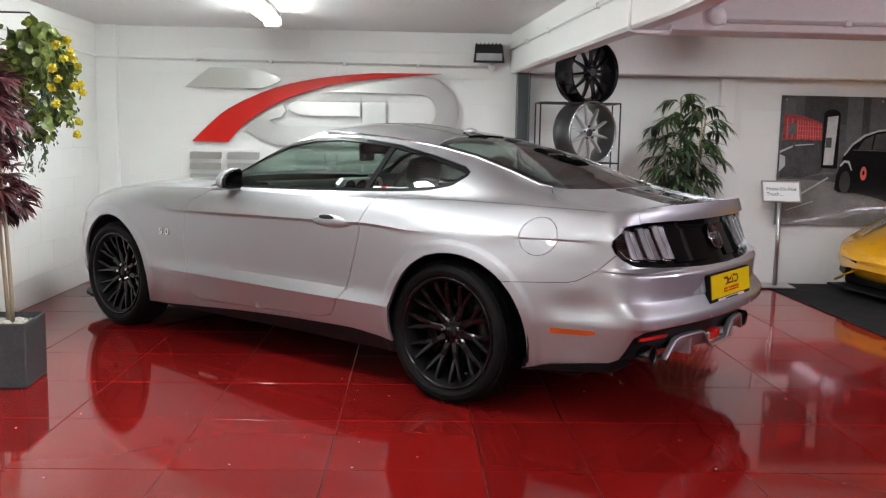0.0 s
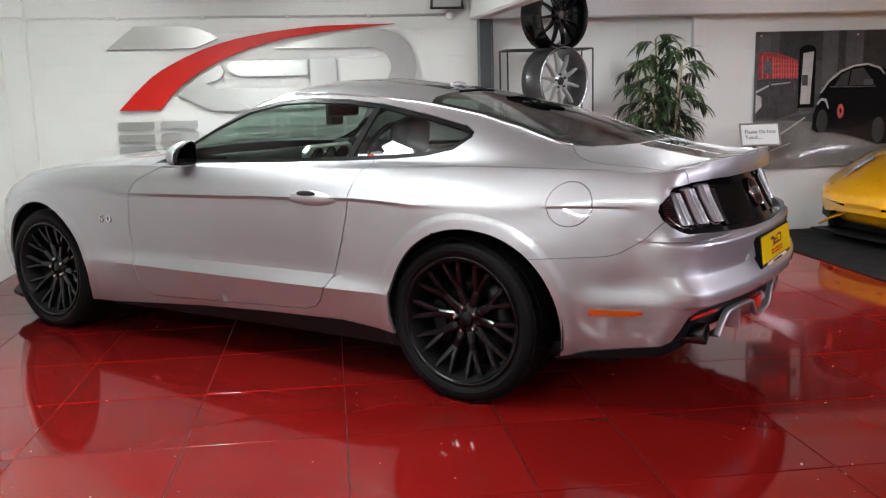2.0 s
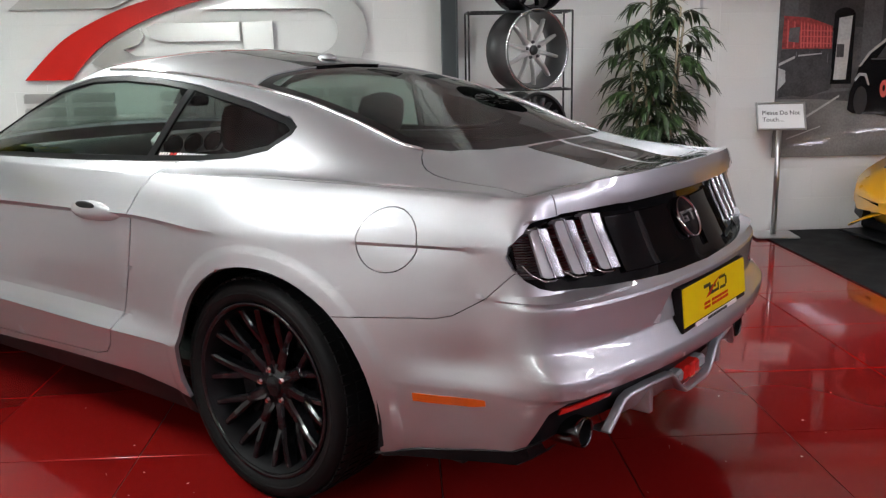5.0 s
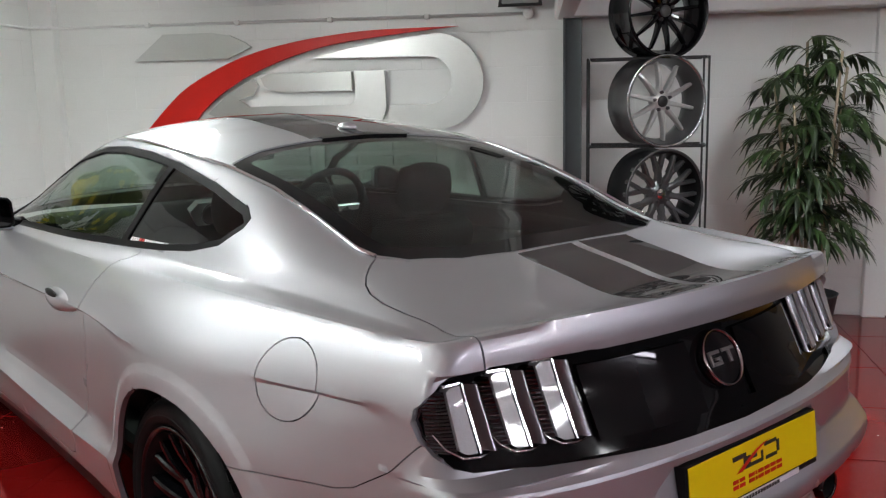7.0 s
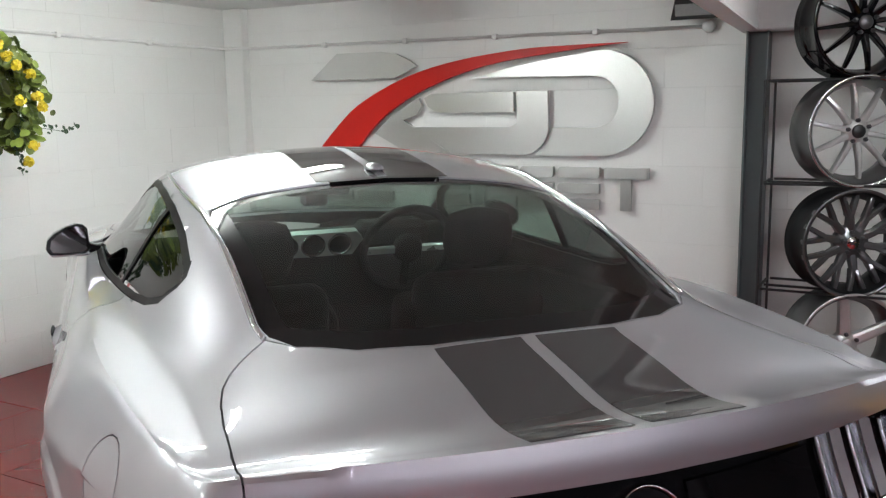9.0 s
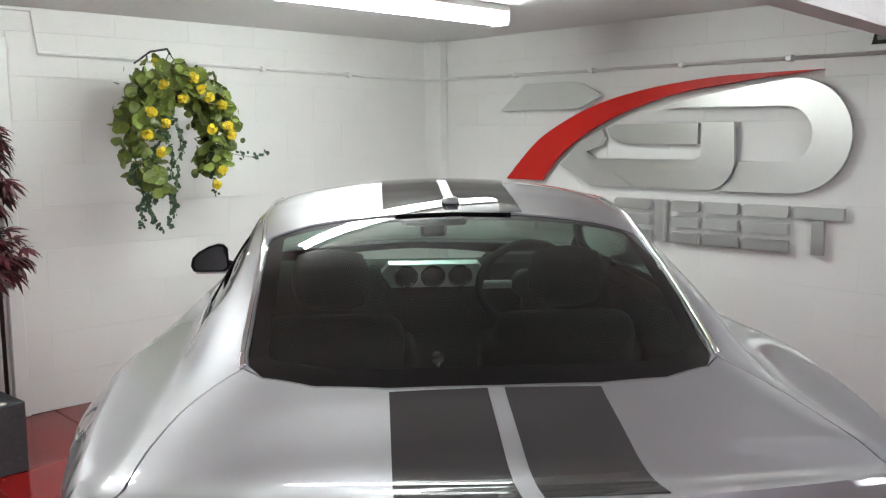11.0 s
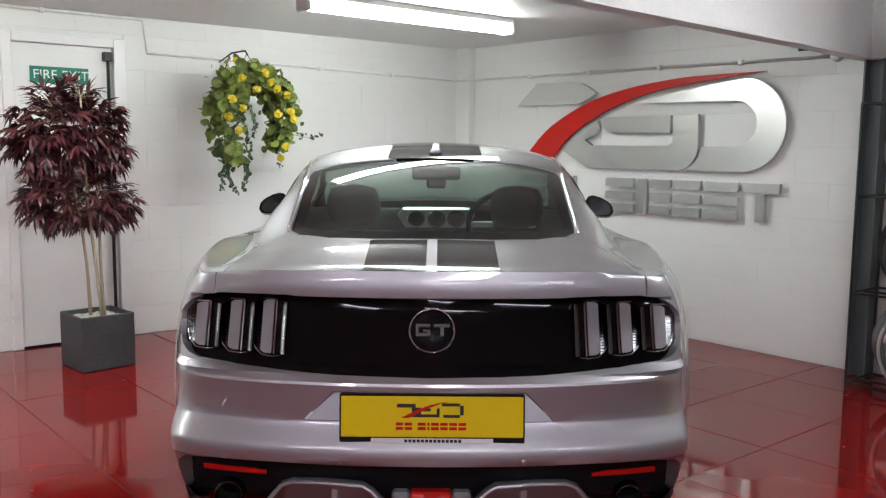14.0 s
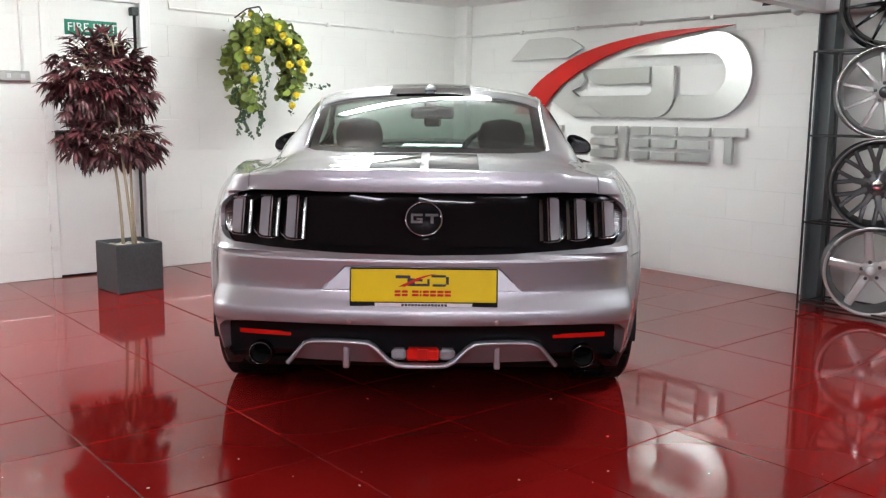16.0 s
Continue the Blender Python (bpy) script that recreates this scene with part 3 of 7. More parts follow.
    for s in range(1, n + 1):
        f = s / n
        if s == n:
            line = lip
        else:
            line = [rows[0][0]] + [None] * (count - 1)
            for k in range(1, count):
                a, b = rows[0][k].co, lip[k].co
                p = a.lerp(b, f)
                p.z -= 0.015 * math.sin(math.pi * min(1, f * 1.05)) * min(1, k / 8)
                line[k] = bm.verts.new(p)
        for k in range(count - 1):
            q = [prev[k], line[k], line[k + 1], prev[k + 1]]
            q = [v for j, v in enumerate(q) if v not in q[:j]]
            if len(q) > 2:
                try:
                    bm.faces.new(q)
                except ValueError:
                    pass
        prev = line
    crest = {v for e in edge[first:last] if -0.78 < e.co.x < 0.62 for f in e.link_faces for v in f.verts}
    bmesh.ops.remove_doubles(bm, verts=bm.verts[:], dist=0.0004)
    crest = [v for v in crest if v.is_valid and not v.is_boundary]
    for _ in range(3):
        bmesh.ops.smooth_vert(bm, verts=crest, factor=0.5, use_axis_x=False, use_axis_y=True, use_axis_z=True)
    soft = [v for v in bm.verts if not v.is_boundary and v.co.z > 1.03 and -0.66 < v.co.x < 3.2 and v.co.y > 0.02]
    for _ in range(6):
        bmesh.ops.smooth_vert(bm, verts=soft, factor=0.5, use_axis_x=False, use_axis_y=True, use_axis_z=True)
    corner = [v for v in bm.verts if not v.is_boundary and v.co.x < -0.64 and v.co.y > 0.50 and v.co.z > 0.915]
    for _ in range(10):
        bmesh.ops.smooth_vert(bm, verts=corner, factor=0.5, use_axis_x=True, use_axis_y=True, use_axis_z=True)
    bmesh.ops.recalc_face_normals(bm, faces=bm.faces[:])
    for f in bm.faces:
        f.smooth = True
    side = [f for f in bm.faces if abs(f.calc_center_median().x - 1.0) < 0.3 and 0.5 < f.calc_center_median().z < 0.7]
    if sum(f.normal.y for f in side) < 0:
        bmesh.ops.reverse_faces(bm, faces=bm.faces[:])
    return bm


CAR = pose(1.346, 4.943, 0, 0, 0, 140.2)


# ---- the car: cutting the skin into panels ----
from mathutils.bvhtree import BVHTree

SIDE, TOP, REAR = (0, 2), (0, 1), (1, 2)


def cut(bm, outline, plane, keep):
    """Cuts the faces that pass keep() along an outline seen square on to a plane of two axes."""
    i, j = plane
    xs, ys = [p[0] for p in outline], [p[1] for p in outline]
    pad = 0.03
    near = set()
    for f in bm.faces:
        c = f.calc_center_median()
        if min(xs) - 0.08 < c[i] < max(xs) + 0.08 and min(ys) - 0.08 < c[j] < max(ys) + 0.08 and keep(c, f.normal):
            near.add(f)
    n = len(outline)
    for k in range(n):
        a, b = outline[k], outline[(k + 1) % n]
        lo0, hi0, lo1, hi1 = min(a[0], b[0]) - pad, max(a[0], b[0]) + pad, min(a[1], b[1]) - pad, max(a[1], b[1]) + pad
        pick = []
        for f in near:
            if f.is_valid:
                cs = [v.co for v in f.verts]
                if max(c[i] for c in cs) > lo0 and min(c[i] for c in cs) < hi0 and max(c[j] for c in cs) > lo1 and min(c[j] for c in cs) < hi1:
                    pick.append(f)
        if not pick:
            continue
        normal, co = Vector((0, 0, 0)), Vector((0, 0, 0))
        normal[i], normal[j] = b[1] - a[1], a[0] - b[0]
        co[i], co[j] = a
        edges, verts = {e for f in pick for e in f.edges}, {v for f in pick for v in f.verts}
        made = bmesh.ops.bisect_plane(bm, geom=pick + list(edges) + list(verts), dist=2e-5, plane_co=co, plane_no=normal.normalized())
        near = {f for f in near if f.is_valid} | {g for g in made["geom"] if isinstance(g, bmesh.types.BMFace)}


def inside(x, y, outline):
    hit = False
    for (x0, y0), (x1, y1) in zip(outline, outline[1:] + outline[:1]):
        if (y0 > y) != (y1 > y) and x < (x1 - x0) * (y - y0) / (y1 - y0) + x0:
            hit = not hit
    return hit


def shrink(outline, d):
    """An outline drawn in by d; it runs anticlockwise or clockwise alike."""
    area = sum(a[0] * b[1] - b[0] * a[1] for a, b in zip(outline, outline[1:] + outline[:1]))
    s = 1 if area > 0 else -1
    out = []
    n = len(outline)
    for k in range(n):
        p, q, r = (Vector(outline[(k + o) % n]) for o in (-1, 0, 1))
        e, g = (q - p).normalized(), (r - q).normalized()
        m = Vector((-e.y - g.y, e.x + g.x)) * s
        m = m.normalized() / max(0.5, math.cos(e.angle(g) / 2)) if m.length > 1e-6 else m
        out.append((q.x + m.x * d, q.y + m.y * d))
    return out


ROUND = lambda cx, cz, r, n: [(cx + r * math.cos(2 * math.pi * k / n), cz + r * math.sin(2 * math.pi * k / n)) for k in range(n)]
GLASS_SIDE = [(1.86, 0.952), (1.4, 0.962), (1.0, 0.970), (0.66, 0.980), (0.42, 0.989), (0.26, 1.002), (0.14, 1.028), (0.075, 1.075), (0.072, 1.098), (0.11, 1.122), (0.30, 1.170), (0.55, 1.222), (0.75, 1.246), (0.95, 1.256), (1.15, 1.250), (1.36, 1.213), (1.58, 1.128), (1.76, 1.028)]
DIVIDE = [(0.672, 0.94), (0.640, 0.94), (0.545, 1.26), (0.577, 1.26)]
DOOR = [(1.76, 0.94), (1.90, 0.868), (1.952, 0.79), (1.967, 0.649), (1.955, 0.50), (1.926, 0.365), (1.885, 0.300), (1.832, 0.276), (1.3, 0.298), (0.80, 0.320), (0.735, 0.338), (0.700, 0.372), (0.637, 0.477), (0.585, 0.62), (0.539, 0.76), (0.508, 0.90), (0.500, 0.995), (1.0, 0.990), (1.72, 0.97)]
FENDER = [(1.76, 0.94), (1.90, 0.868), (1.952, 0.79), (1.967, 0.649), (1.955, 0.50), (1.926, 0.365), (1.885, 0.300), (1.832, 0.276), (1.832, 0.05), (4.0, 0.05), (4.0, 1.2), (1.76, 1.2)]
ARCH_REAR, ARCH_FRONT = ROUND(-0.058, 0.352, 0.384, 56), ROUND(2.715, 0.345, 0.385, 56)
ARCH_REAR = [(x, z) for x, z in ARCH_REAR]
FUEL = ROUND(-0.462, 0.838, 0.083, 40)
BUMPER = [(-0.30, 0.05), (-0.30, 0.628), (-0.60, 0.645), (-0.645, 0.656), (-0.730, 0.707), (-0.80, 0.775), (-1.4, 0.775), (-1.4, 0.05)]
REAR_BLACK = [(-0.30, 0.05), (-0.30, 0.226), (-0.43, 0.236), (-0.50, 0.248), (-0.616, 0.275), (-0.70, 0.290), (-0.79, 0.306), (-0.83, 0.326), (-0.862, 0.372), (-0.895, 0.428), (-0.93, 0.454), (-0.975, 0.464), (-1.02, 0.468), (-1.4, 0.466), (-1.4, 0.05)]
SILL = [(2.40, 0.05), (2.40, 0.205), (2.165, 0.209), (1.5, 0.255), (1.06, 0.276), (0.60, 0.288), (0.42, 0.272), (0.30, 0.256), (0.2, 0.05)]
LAMPS = [(-0.05, 0.905), (0.45, 0.912), (0.60, 0.909), (0.652, 0.899), (0.690, 0.883), (0.718, 0.862), (0.734, 0.840), (0.738, 0.815), (0.734, 0.785), (0.722, 0.758), (0.700, 0.739), (0.668, 0.728), (0.54, 0.717), (0.275, 0.708), (-0.05, 0.703)]
LID = [(-0.505, -0.05), (-0.498, 0.20), (-0.47, 0.34), (-0.405, 0.445), (-0.335, 0.492), (-0.352, 0.522), (-0.378, 0.551), (-0.412, 0.576), (-0.455, 0.594), (-0.52, 0.606), (-0.62, 0.614), (-0.80, 0.619), (-1.4, 0.619), (-1.4, -0.05)]
GLASS_REAR = [(-0.500, -0.05), (-0.493, 0.20), (-0.465, 0.34), (-0.400, 0.445), (-0.328, 0.482), (-0.27, 0.492), (0.0, 0.498), (0.30, 0.512), (0.345, 0.508), (0.385, 0.40), (0.405, 0.20), (0.41, -0.05)]
GLASS_FRONT = [(1.27, -0.05), (1.255, 0.30), (1.21, 0.50), (1.24, 0.56), (1.6, 0.632), (1.86, 0.655), (1.93, 0.5), (1.985, 0.3), (2.0, -0.05)]
HOOD = [(2.02, -0.05), (1.995, 0.35), (1.93, 0.58), (1.89, 0.70), (2.25, 0.735), (2.72, 0.70), (3.15, 0.64), (3.4, 0.48), (3.5, -0.05)]
on_side = lambda c, n: c.y > 0.45 and abs(n.y) > 0.25
on_top = lambda c, n: n.z > 0.15 and c.z > 0.7
on_rear = lambda c, n: c.x < -0.66 and n.x < -0.05 and c.z < 0.93
low_side = lambda c, n: c.z < 0.985 and c.y > 0.45 and abs(n.y) > 0.2


def panels(bm):
    """Cuts the half skin and says which panel each face belongs to."""
    bmesh.ops.split_edges(bm, edges=[])
    bm.normal_update()
    glass_in, back_in = shrink(GLASS_SIDE, 0.017), [(x + (0.028 if x < -0.36 else 0.0), y) for x, y in shrink(GLASS_REAR, 0.042)]
    behind = lambda c, n: c.z < 0.80 and c.x < -0.2
    for outline, plane, keep in ((GLASS_SIDE, SIDE, lambda c, n: c.y > 0.45 and c.z > 0.90 and c.x < 1.95 and n.y > 0.2), (glass_in, SIDE, lambda c, n: c.y > 0.45 and c.z > 0.90 and n.y > 0.2), (DIVIDE, SIDE, lambda c, n: c.y > 0.45 and c.z > 0.94 and n.y > 0.2),
                                 (ROUND(-0.058, 0.352, 0.446, 56), SIDE, low_side), (ROUND(-0.058, 0.352, 0.422, 56), SIDE, low_side), (ROUND(2.715, 0.345, 0.447, 56), SIDE, low_side), (ROUND(2.715, 0.345, 0.423, 56), SIDE, low_side), (DOOR, SIDE, low_side), (ARCH_REAR, SIDE, low_side), (ARCH_FRONT, SIDE, low_side), (FUEL, SIDE, low_side), (BUMPER, SIDE, behind), (REAR_BLACK, SIDE, behind), (SILL, SIDE, lambda c, n: c.z < 0.36 and c.y > 0.45),
                                 (LAMPS, REAR, on_rear), (LID, TOP, lambda c, n: c.x < -0.2 and n.z > 0.3 and c.z > 0.85), (GLASS_REAR, TOP, lambda c, n: c.x < 0.6 and n.z > 0.3), (back_in, TOP, lambda c, n: c.x < 0.6 and n.z > 0.3), (GLASS_FRONT, TOP, lambda c, n: c.x > 1.0 and n.z > 0.3), (HOOD, TOP, lambda c, n: c.x > 1.8 and n.z > 0.3)):
        cut(bm, outline, plane, keep)
    cut(bm, [(-0.05, 0.80), (0.618, 0.80), (0.618, 1.1), (-0.05, 1.1)], REAR, lambda c, n: c.x < -0.75 and c.z > 0.89)
    bm.normal_update()
    # sloping recess behind the number plate
    recess = [(-0.05, 0.668), (0.262, 0.668), (0.348, 0.580), (-0.05, 0.580)]
    for outline in (recess, shrink(recess, 0.006)):
        cut(bm, outline, REAR, lambda c, n: c.x < -0.9 and c.z < 0.70)
    for v in bm.verts:
        if v.co.x < -0.9 and inside(v.co.y, v.co.z, shrink(recess, 0.005)):
            v.co.x = -1.002 - 0.018 * (0.668 - v.co.z) / 0.088 + 0.07 * min(v.co.y, 0.45) ** 2 + 0.02 * v.co.y ** 2
    # flared lips round the wheel arches
    for cx, cz, r in ((-0.058, 0.352, 0.384), (2.715, 0.345, 0.385)):
        for v in bm.verts:
            d = math.hypot(v.co.x - cx, v.co.z - cz)
            if v.co.y > 0.6 and v.co.z < 0.82 and d < r + 0.062 and abs(v.co.x - cx) < 0.6:
                v.co.y += 0.005 * min(1.0, (r + 0.062 - d) / 0.024)
    bm.normal_update()
    sort = {}
    for f in bm.faces:
        c, n = f.calc_center_median(), f.normal
        x, y, z = c
        if c.y > 0.45 and inside(x, z, ARCH_REAR) and z < 0.8 or c.y > 0.45 and inside(x, z, ARCH_FRONT) and z < 0.8:
            name = None
        elif y > 0.45 and z > 0.90 and n.y > 0.2 and x < 1.95 and inside(x, z, GLASS_SIDE):
            name = "trim" if not inside(x, z, glass_in) or inside(x, z, DIVIDE) else "quarter_glass" if x < 0.62 else "side_glass"
        elif on_rear(c, n) and inside(y, z, LAMPS):
            name = "lamp_panel"
        elif n.z > 0.3 and z > 0.9 and inside(x, y, GLASS_REAR):
            name = "rear_glass" if inside(x, y, back_in) else "rear_border"
        elif n.z > 0.3 and z > 0.9 and inside(x, y, GLASS_FRONT):
            name = "windscreen"
        elif y < 0.618 and (n.z > 0.3 and x < -0.2 and z > 0.85 and inside(x, y, LID) or x < -0.75 and z > 0.90):
            name = "boot_lid"
        elif n.z > 0.3 and inside(x, y, HOOD) and z > 0.7:
            name = "bonnet"
        elif z < 0.80 and inside(x, z, REAR_BLACK):
            name = "diffuser"
        elif y > 0.45 and z < 0.36 and inside(x, z, SILL):
            name = "sill"
        elif z < 0.80 and inside(x, z, BUMPER):
            name = "rear_bumper"
        elif y > 0.45 and inside(x, z, FUEL):
            name = "fuel_flap"
        elif low_side(c, n) and inside(x, z, DOOR):
            name = "door"
        elif inside(x, z, FENDER):
            name = "wing"
        else:
            name = "body"
        sort.setdefault(name, []).append(f)
    return sort


def lift(bm, faces, mirror, both):
    """Copies faces into a mesh of their own: the left side, the right side, or both welded in the middle."""
    out = bmesh.new()
    for s in ((1, -1) if both else (-1,) if mirror else (1,)):
        verts = {}
        for f in faces:
            ring = []
            for v in f.verts:
                if v not in verts:
                    verts[v] = out.verts.new((v.co.x, v.co.y * s, v.co.z))
                ring.append(verts[v])
            g = out.faces.new(ring if s > 0 else ring[::-1])
            g.smooth = True
    if both:
        bmesh.ops.remove_doubles(out, verts=[v for v in out.verts if abs(v.co.y) < 0.002], dist=0.003)
    out.normal_update()
    for e in out.edges:
        if len(e.link_faces) == 2 and e.calc_face_angle(0.0) > radians(24):
            e.smooth = False
    return out


def fold(bm, gap=0.0018, depth=0.014, lamp_depth=0.027):
    """Draws the panel's rim in by gap and folds it inwards, as pressed sheet is."""
    bmesh.ops.remove_doubles(bm, verts=bm.verts[:], dist=0.0016)
    bmesh.ops.dissolve_degenerate(bm, edges=bm.edges[:], dist=0.0004)
    bm.normal_update()
    rim = [e for e in bm.edges if len(e.link_faces) == 1]
    move = {}
    for e in rim:
        f = e.link_faces[0]
        a, b = e.verts
        d = (b.co - a.co).cross(f.normal)
        if d.dot(f.calc_center_median() - (a.co + b.co) / 2) < 0:
            d.negate()
        if d.length > 1e-9:
            d = d.normalized() * e.calc_length()
            for v in e.verts:
                move.setdefault(v, []).append(d)
    normals = {v: sum((f.normal * f.calc_area() for f in v.link_faces), Vector()).normalized() for v in move}
    for v, ds in move.items():
        s = sum(ds, Vector())
        if s.length > 1e-6:
            v.co += s.normalized() * gap
    made = bmesh.ops.extrude_edge_only(bm, edges=rim)
    fresh = [g for g in made["geom"] if isinstance(g, bmesh.types.BMVert)]
    for v in fresh:
        for e in v.link_edges:
            o = e.other_vert(v)
            if o in normals:
                v.co = o.co - normals[o] * (lamp_depth if o.co.x < -0.7 and 0.68 < o.co.z < 0.925 else depth)
    for e in rim:
        if e.is_valid:
            e.smooth = False
    for g in made["geom"]:
        if isinstance(g, bmesh.types.BMFace):
            g.smooth = True
    return bm


def offset(bm, d):
    bm.normal_update()
    for v, n in [(v, v.normal.copy()) for v in bm.verts]:
        v.co += n * d
    return bm


# ---- car materials ----
PAINT = material("silver_metallic_paint", (0.44, 0.442, 0.466), 0.47, metal=0.84, vary=0.012, scale=4, fine=1400, coat=1.0, coat_rough=0.025, rough_vary=0.03)
STRIPE = material("graphite_stripe", (0.052, 0.050, 0.051), 0.5, spec=0.0, vary=0.02, fine=900, coat=1.0, coat_rough=0.015)
STRIPE.node_tree.nodes["Principled BSDF"].inputs["Coat IOR"].default_value = 1.42
GLOSS_BLACK = material("gloss_black", (0.006, 0.006, 0.0065), 0.05, vary=0.02, spec=0.20)
SATIN_BLACK = material("satin_black_plastic", (0.008, 0.008, 0.009), 0.42, vary=0.08, fine=300, bump=0.05, spec=0.12)
TYRE = material("tyre_rubber", (0.006, 0.006, 0.0065), 0.55, spec=0.11, vary=0.12, fine=120, bump=0.1)
ALLOY_BLACK = material("gloss_black_alloy", (0.004, 0.004, 0.005), 0.11, vary=0.03, spec=0.36)
PANEL_BLACK = material("black_lamp_panel", (0.005, 0.005, 0.0055), 0.03, vary=0.02, spec=0.15)
PIPE = material("dark_exhaust_tip", (0.10, 0.10, 0.10), 0.2, metal=1.0, vary=0.1)
CHROME = material("chrome", (0.75, 0.75, 0.76), 0.07, metal=1.0, vary=0.02)
GLASS_DARK = glazing("tinted_glass", (0.56, 0.66, 0.61))
GLASS_BACK = glazing("tinted_rear_glass", (0.44, 0.56, 0.50))
GLASS_QUARTER = glazing("dark_quarter_glass", (0.22, 0.24, 0.235))
LENS_WHITE = material("clear_lamp_ribs", (0.26, 0.26, 0.275), 0.25, vary=0.05, fine=250, bump=0.3, coat=0.8)
ORANGE = material("orange_reflector", (0.55, 0.09, 0.01), 0.2, vary=0.1, fine=250, bump=0.3, coat=0.5)
RED_LENS = material("red_reflector", (0.60, 0.015, 0.01), 0.2, vary=0.12, fine=250, bump=0.3, coat=0.5)
PLATE_YELLOW = material("yellow_plate", (0.80, 0.60, 0.005), 0.3, vary=0.02)
CABIN = material("black_cabin_trim", (0.012, 0.013, 0.013), 0.6, vary=0.12, fine=400, spec=0.2)
LEATHER = material("black_leather", (0.012, 0.012, 0.013), 0.55, vary=0.12, fine=500, spec=0.2)
DASH_SILVER = material("dash_aluminium", (0.78, 0.80, 0.80), 0.3, metal=0.7, vary=0.03)
LAMP_RIM = material("bright_lamp_rim", (0.55, 0.55, 0.57), 0.12, metal=1.0, vary=0.05)
LAMP_CHROME = material("lamp_reflector", (0.15, 0.15, 0.155), 0.20, metal=1.0, vary=0.03)
LAMP_SIDE = material("dark_lamp_chrome", (0.07, 0.07, 0.075), 0.2, metal=1.0, vary=0.15, fine=220, bump=0.1)
DISC = material("brake_disc", (0.05, 0.05, 0.05), 0.45, metal=1.0, vary=0.08)
HEADLINER = material("grey_headlining", (0.12, 0.12, 0.118), 0.9, vary=0.05)


LETTER_GREY = material("pewter_letter", (0.14, 0.135, 0.135), 0.35, vary=0.05)
MIRROR_DARK = material("dim_mirror", (0.10, 0.10, 0.10), 0.05, metal=1.0, vary=0.02)


# ---- wheels ----
def spoke_bar(bm, a, b, wa, wb, da, db, face):
    """A tapered bar in the wheel's plane (x, z) from a to b, wa and wb wide, its outer face at depth da and db."""
    a, b = Vector((a[0], 0, a[1])), Vector((b[0], 0, b[1]))
    side = (b - a).cross(Vector((0, 1, 0))).normalized()
    rings = []
    for k in range(5):
        s = k / 4
        p = a.lerp(b, s)
        w = (wa + (wb - wa) * s) / 2
        d = da + (db - da) * s + face * math.sin(math.pi * s)
        t = 0.030 + 0.012 * (1 - s)
        rings.append([bm.verts.new(p + side * u * w + Vector((0, d + h, 0))) for u, h in ((-1.0, -t), (-1.0, -0.006), (-0.55, 0.0), (0.55, 0.0), (1.0, -0.006), (1.0, -t))])
    for p, q in zip(rings, rings[1:]):
        for k in range(6):
            f = bm.faces.new((p[k], p[(k + 1) % 6], q[(k + 1) % 6], q[k]))
    bm.faces.new(rings[0])
    bm.faces.new(rings[-1][::-1])


def polar(r, a):
    return (r * math.cos(a), r * math.sin(a))


def build_rim(parent, radius, width, spokes, rim_m, spoke_m, cap_m, lip_m, hub=0.07, lugs=5, dish=0.05, nut_m=None, barrel_m=None):
    """A road wheel's rim round y, its face towards +y: barrel, lip, spokes, hub, cap and nuts."""
    h = width / 2
    bm = bmesh.new()
    lathe(bm, [(radius - 0.012, h - 0.004), (radius - 0.022, h - 0.02), (radius - 0.030, h - 0.07), (radius - 0.045, 0.0), (radius - 0.03, -h + 0.03), (radius - 0.008, -h + 0.008), (radius - 0.004, -h), (radius + 0.004, -h + 0.004), (radius - 0.016, -h + 0.04), (radius - 0.03, 0.0), (radius - 0.016, h - 0.03)], 72)
    part("barrel", bm, barrel_m or rim_m, parent)
    bm = bmesh.new()
    lathe(bm, [(radius - 0.016, h - 0.028), (radius + 0.001, h - 0.012), (radius + 0.006, h - 0.004), (radius + 0.003, h), (radius - 0.006, h - 0.001), (radius - 0.013, h - 0.012), (radius - 0.020, h - 0.030)], 72)
    part("rim_lip", bm, lip_m, parent)
    base_d = h - dish
    for bars in spokes:
        bm = bmesh.new()
        for a, b, wa, wb, da, db, face in bars:
            spoke_bar(bm, a, b, wa, wb, base_d + da, base_d + db, face)
        part("spoke", bm, spoke_m, parent)
    bm = bmesh.new()
    lathe(bm, [(0.0005, base_d - 0.045), (hub, base_d - 0.045), (hub, base_d - 0.012), (hub - 0.008, base_d - 0.002), (0.036, base_d + 0.002), (0.034, base_d + 0.004), (0.0005, base_d + 0.004)], 36)
    part("hub", bm, spoke_m, parent)
    bm = bmesh.new()
    lathe(bm, [(0.033, base_d + 0.002), (0.032, base_d + 0.010), (0.026, base_d + 0.014), (0.0005, base_d + 0.015)], 28)
    part("centre_cap", bm, cap_m, parent)
    for k in range(lugs):
        a = 2 * math.pi * (k + 0.25) / lugs
        bm = bmesh.new()
        lathe(bm, [(0.011, base_d - 0.01), (0.011, base_d + 0.012), (0.007, base_d + 0.018), (0.0005, base_d + 0.018)], 6, smooth=False)
        bm.transform(Matrix.Translation((0.052 * math.cos(a), 0, 0.052 * math.sin(a))))
        part("wheel_nut", bm, nut_m or CHROME, parent)


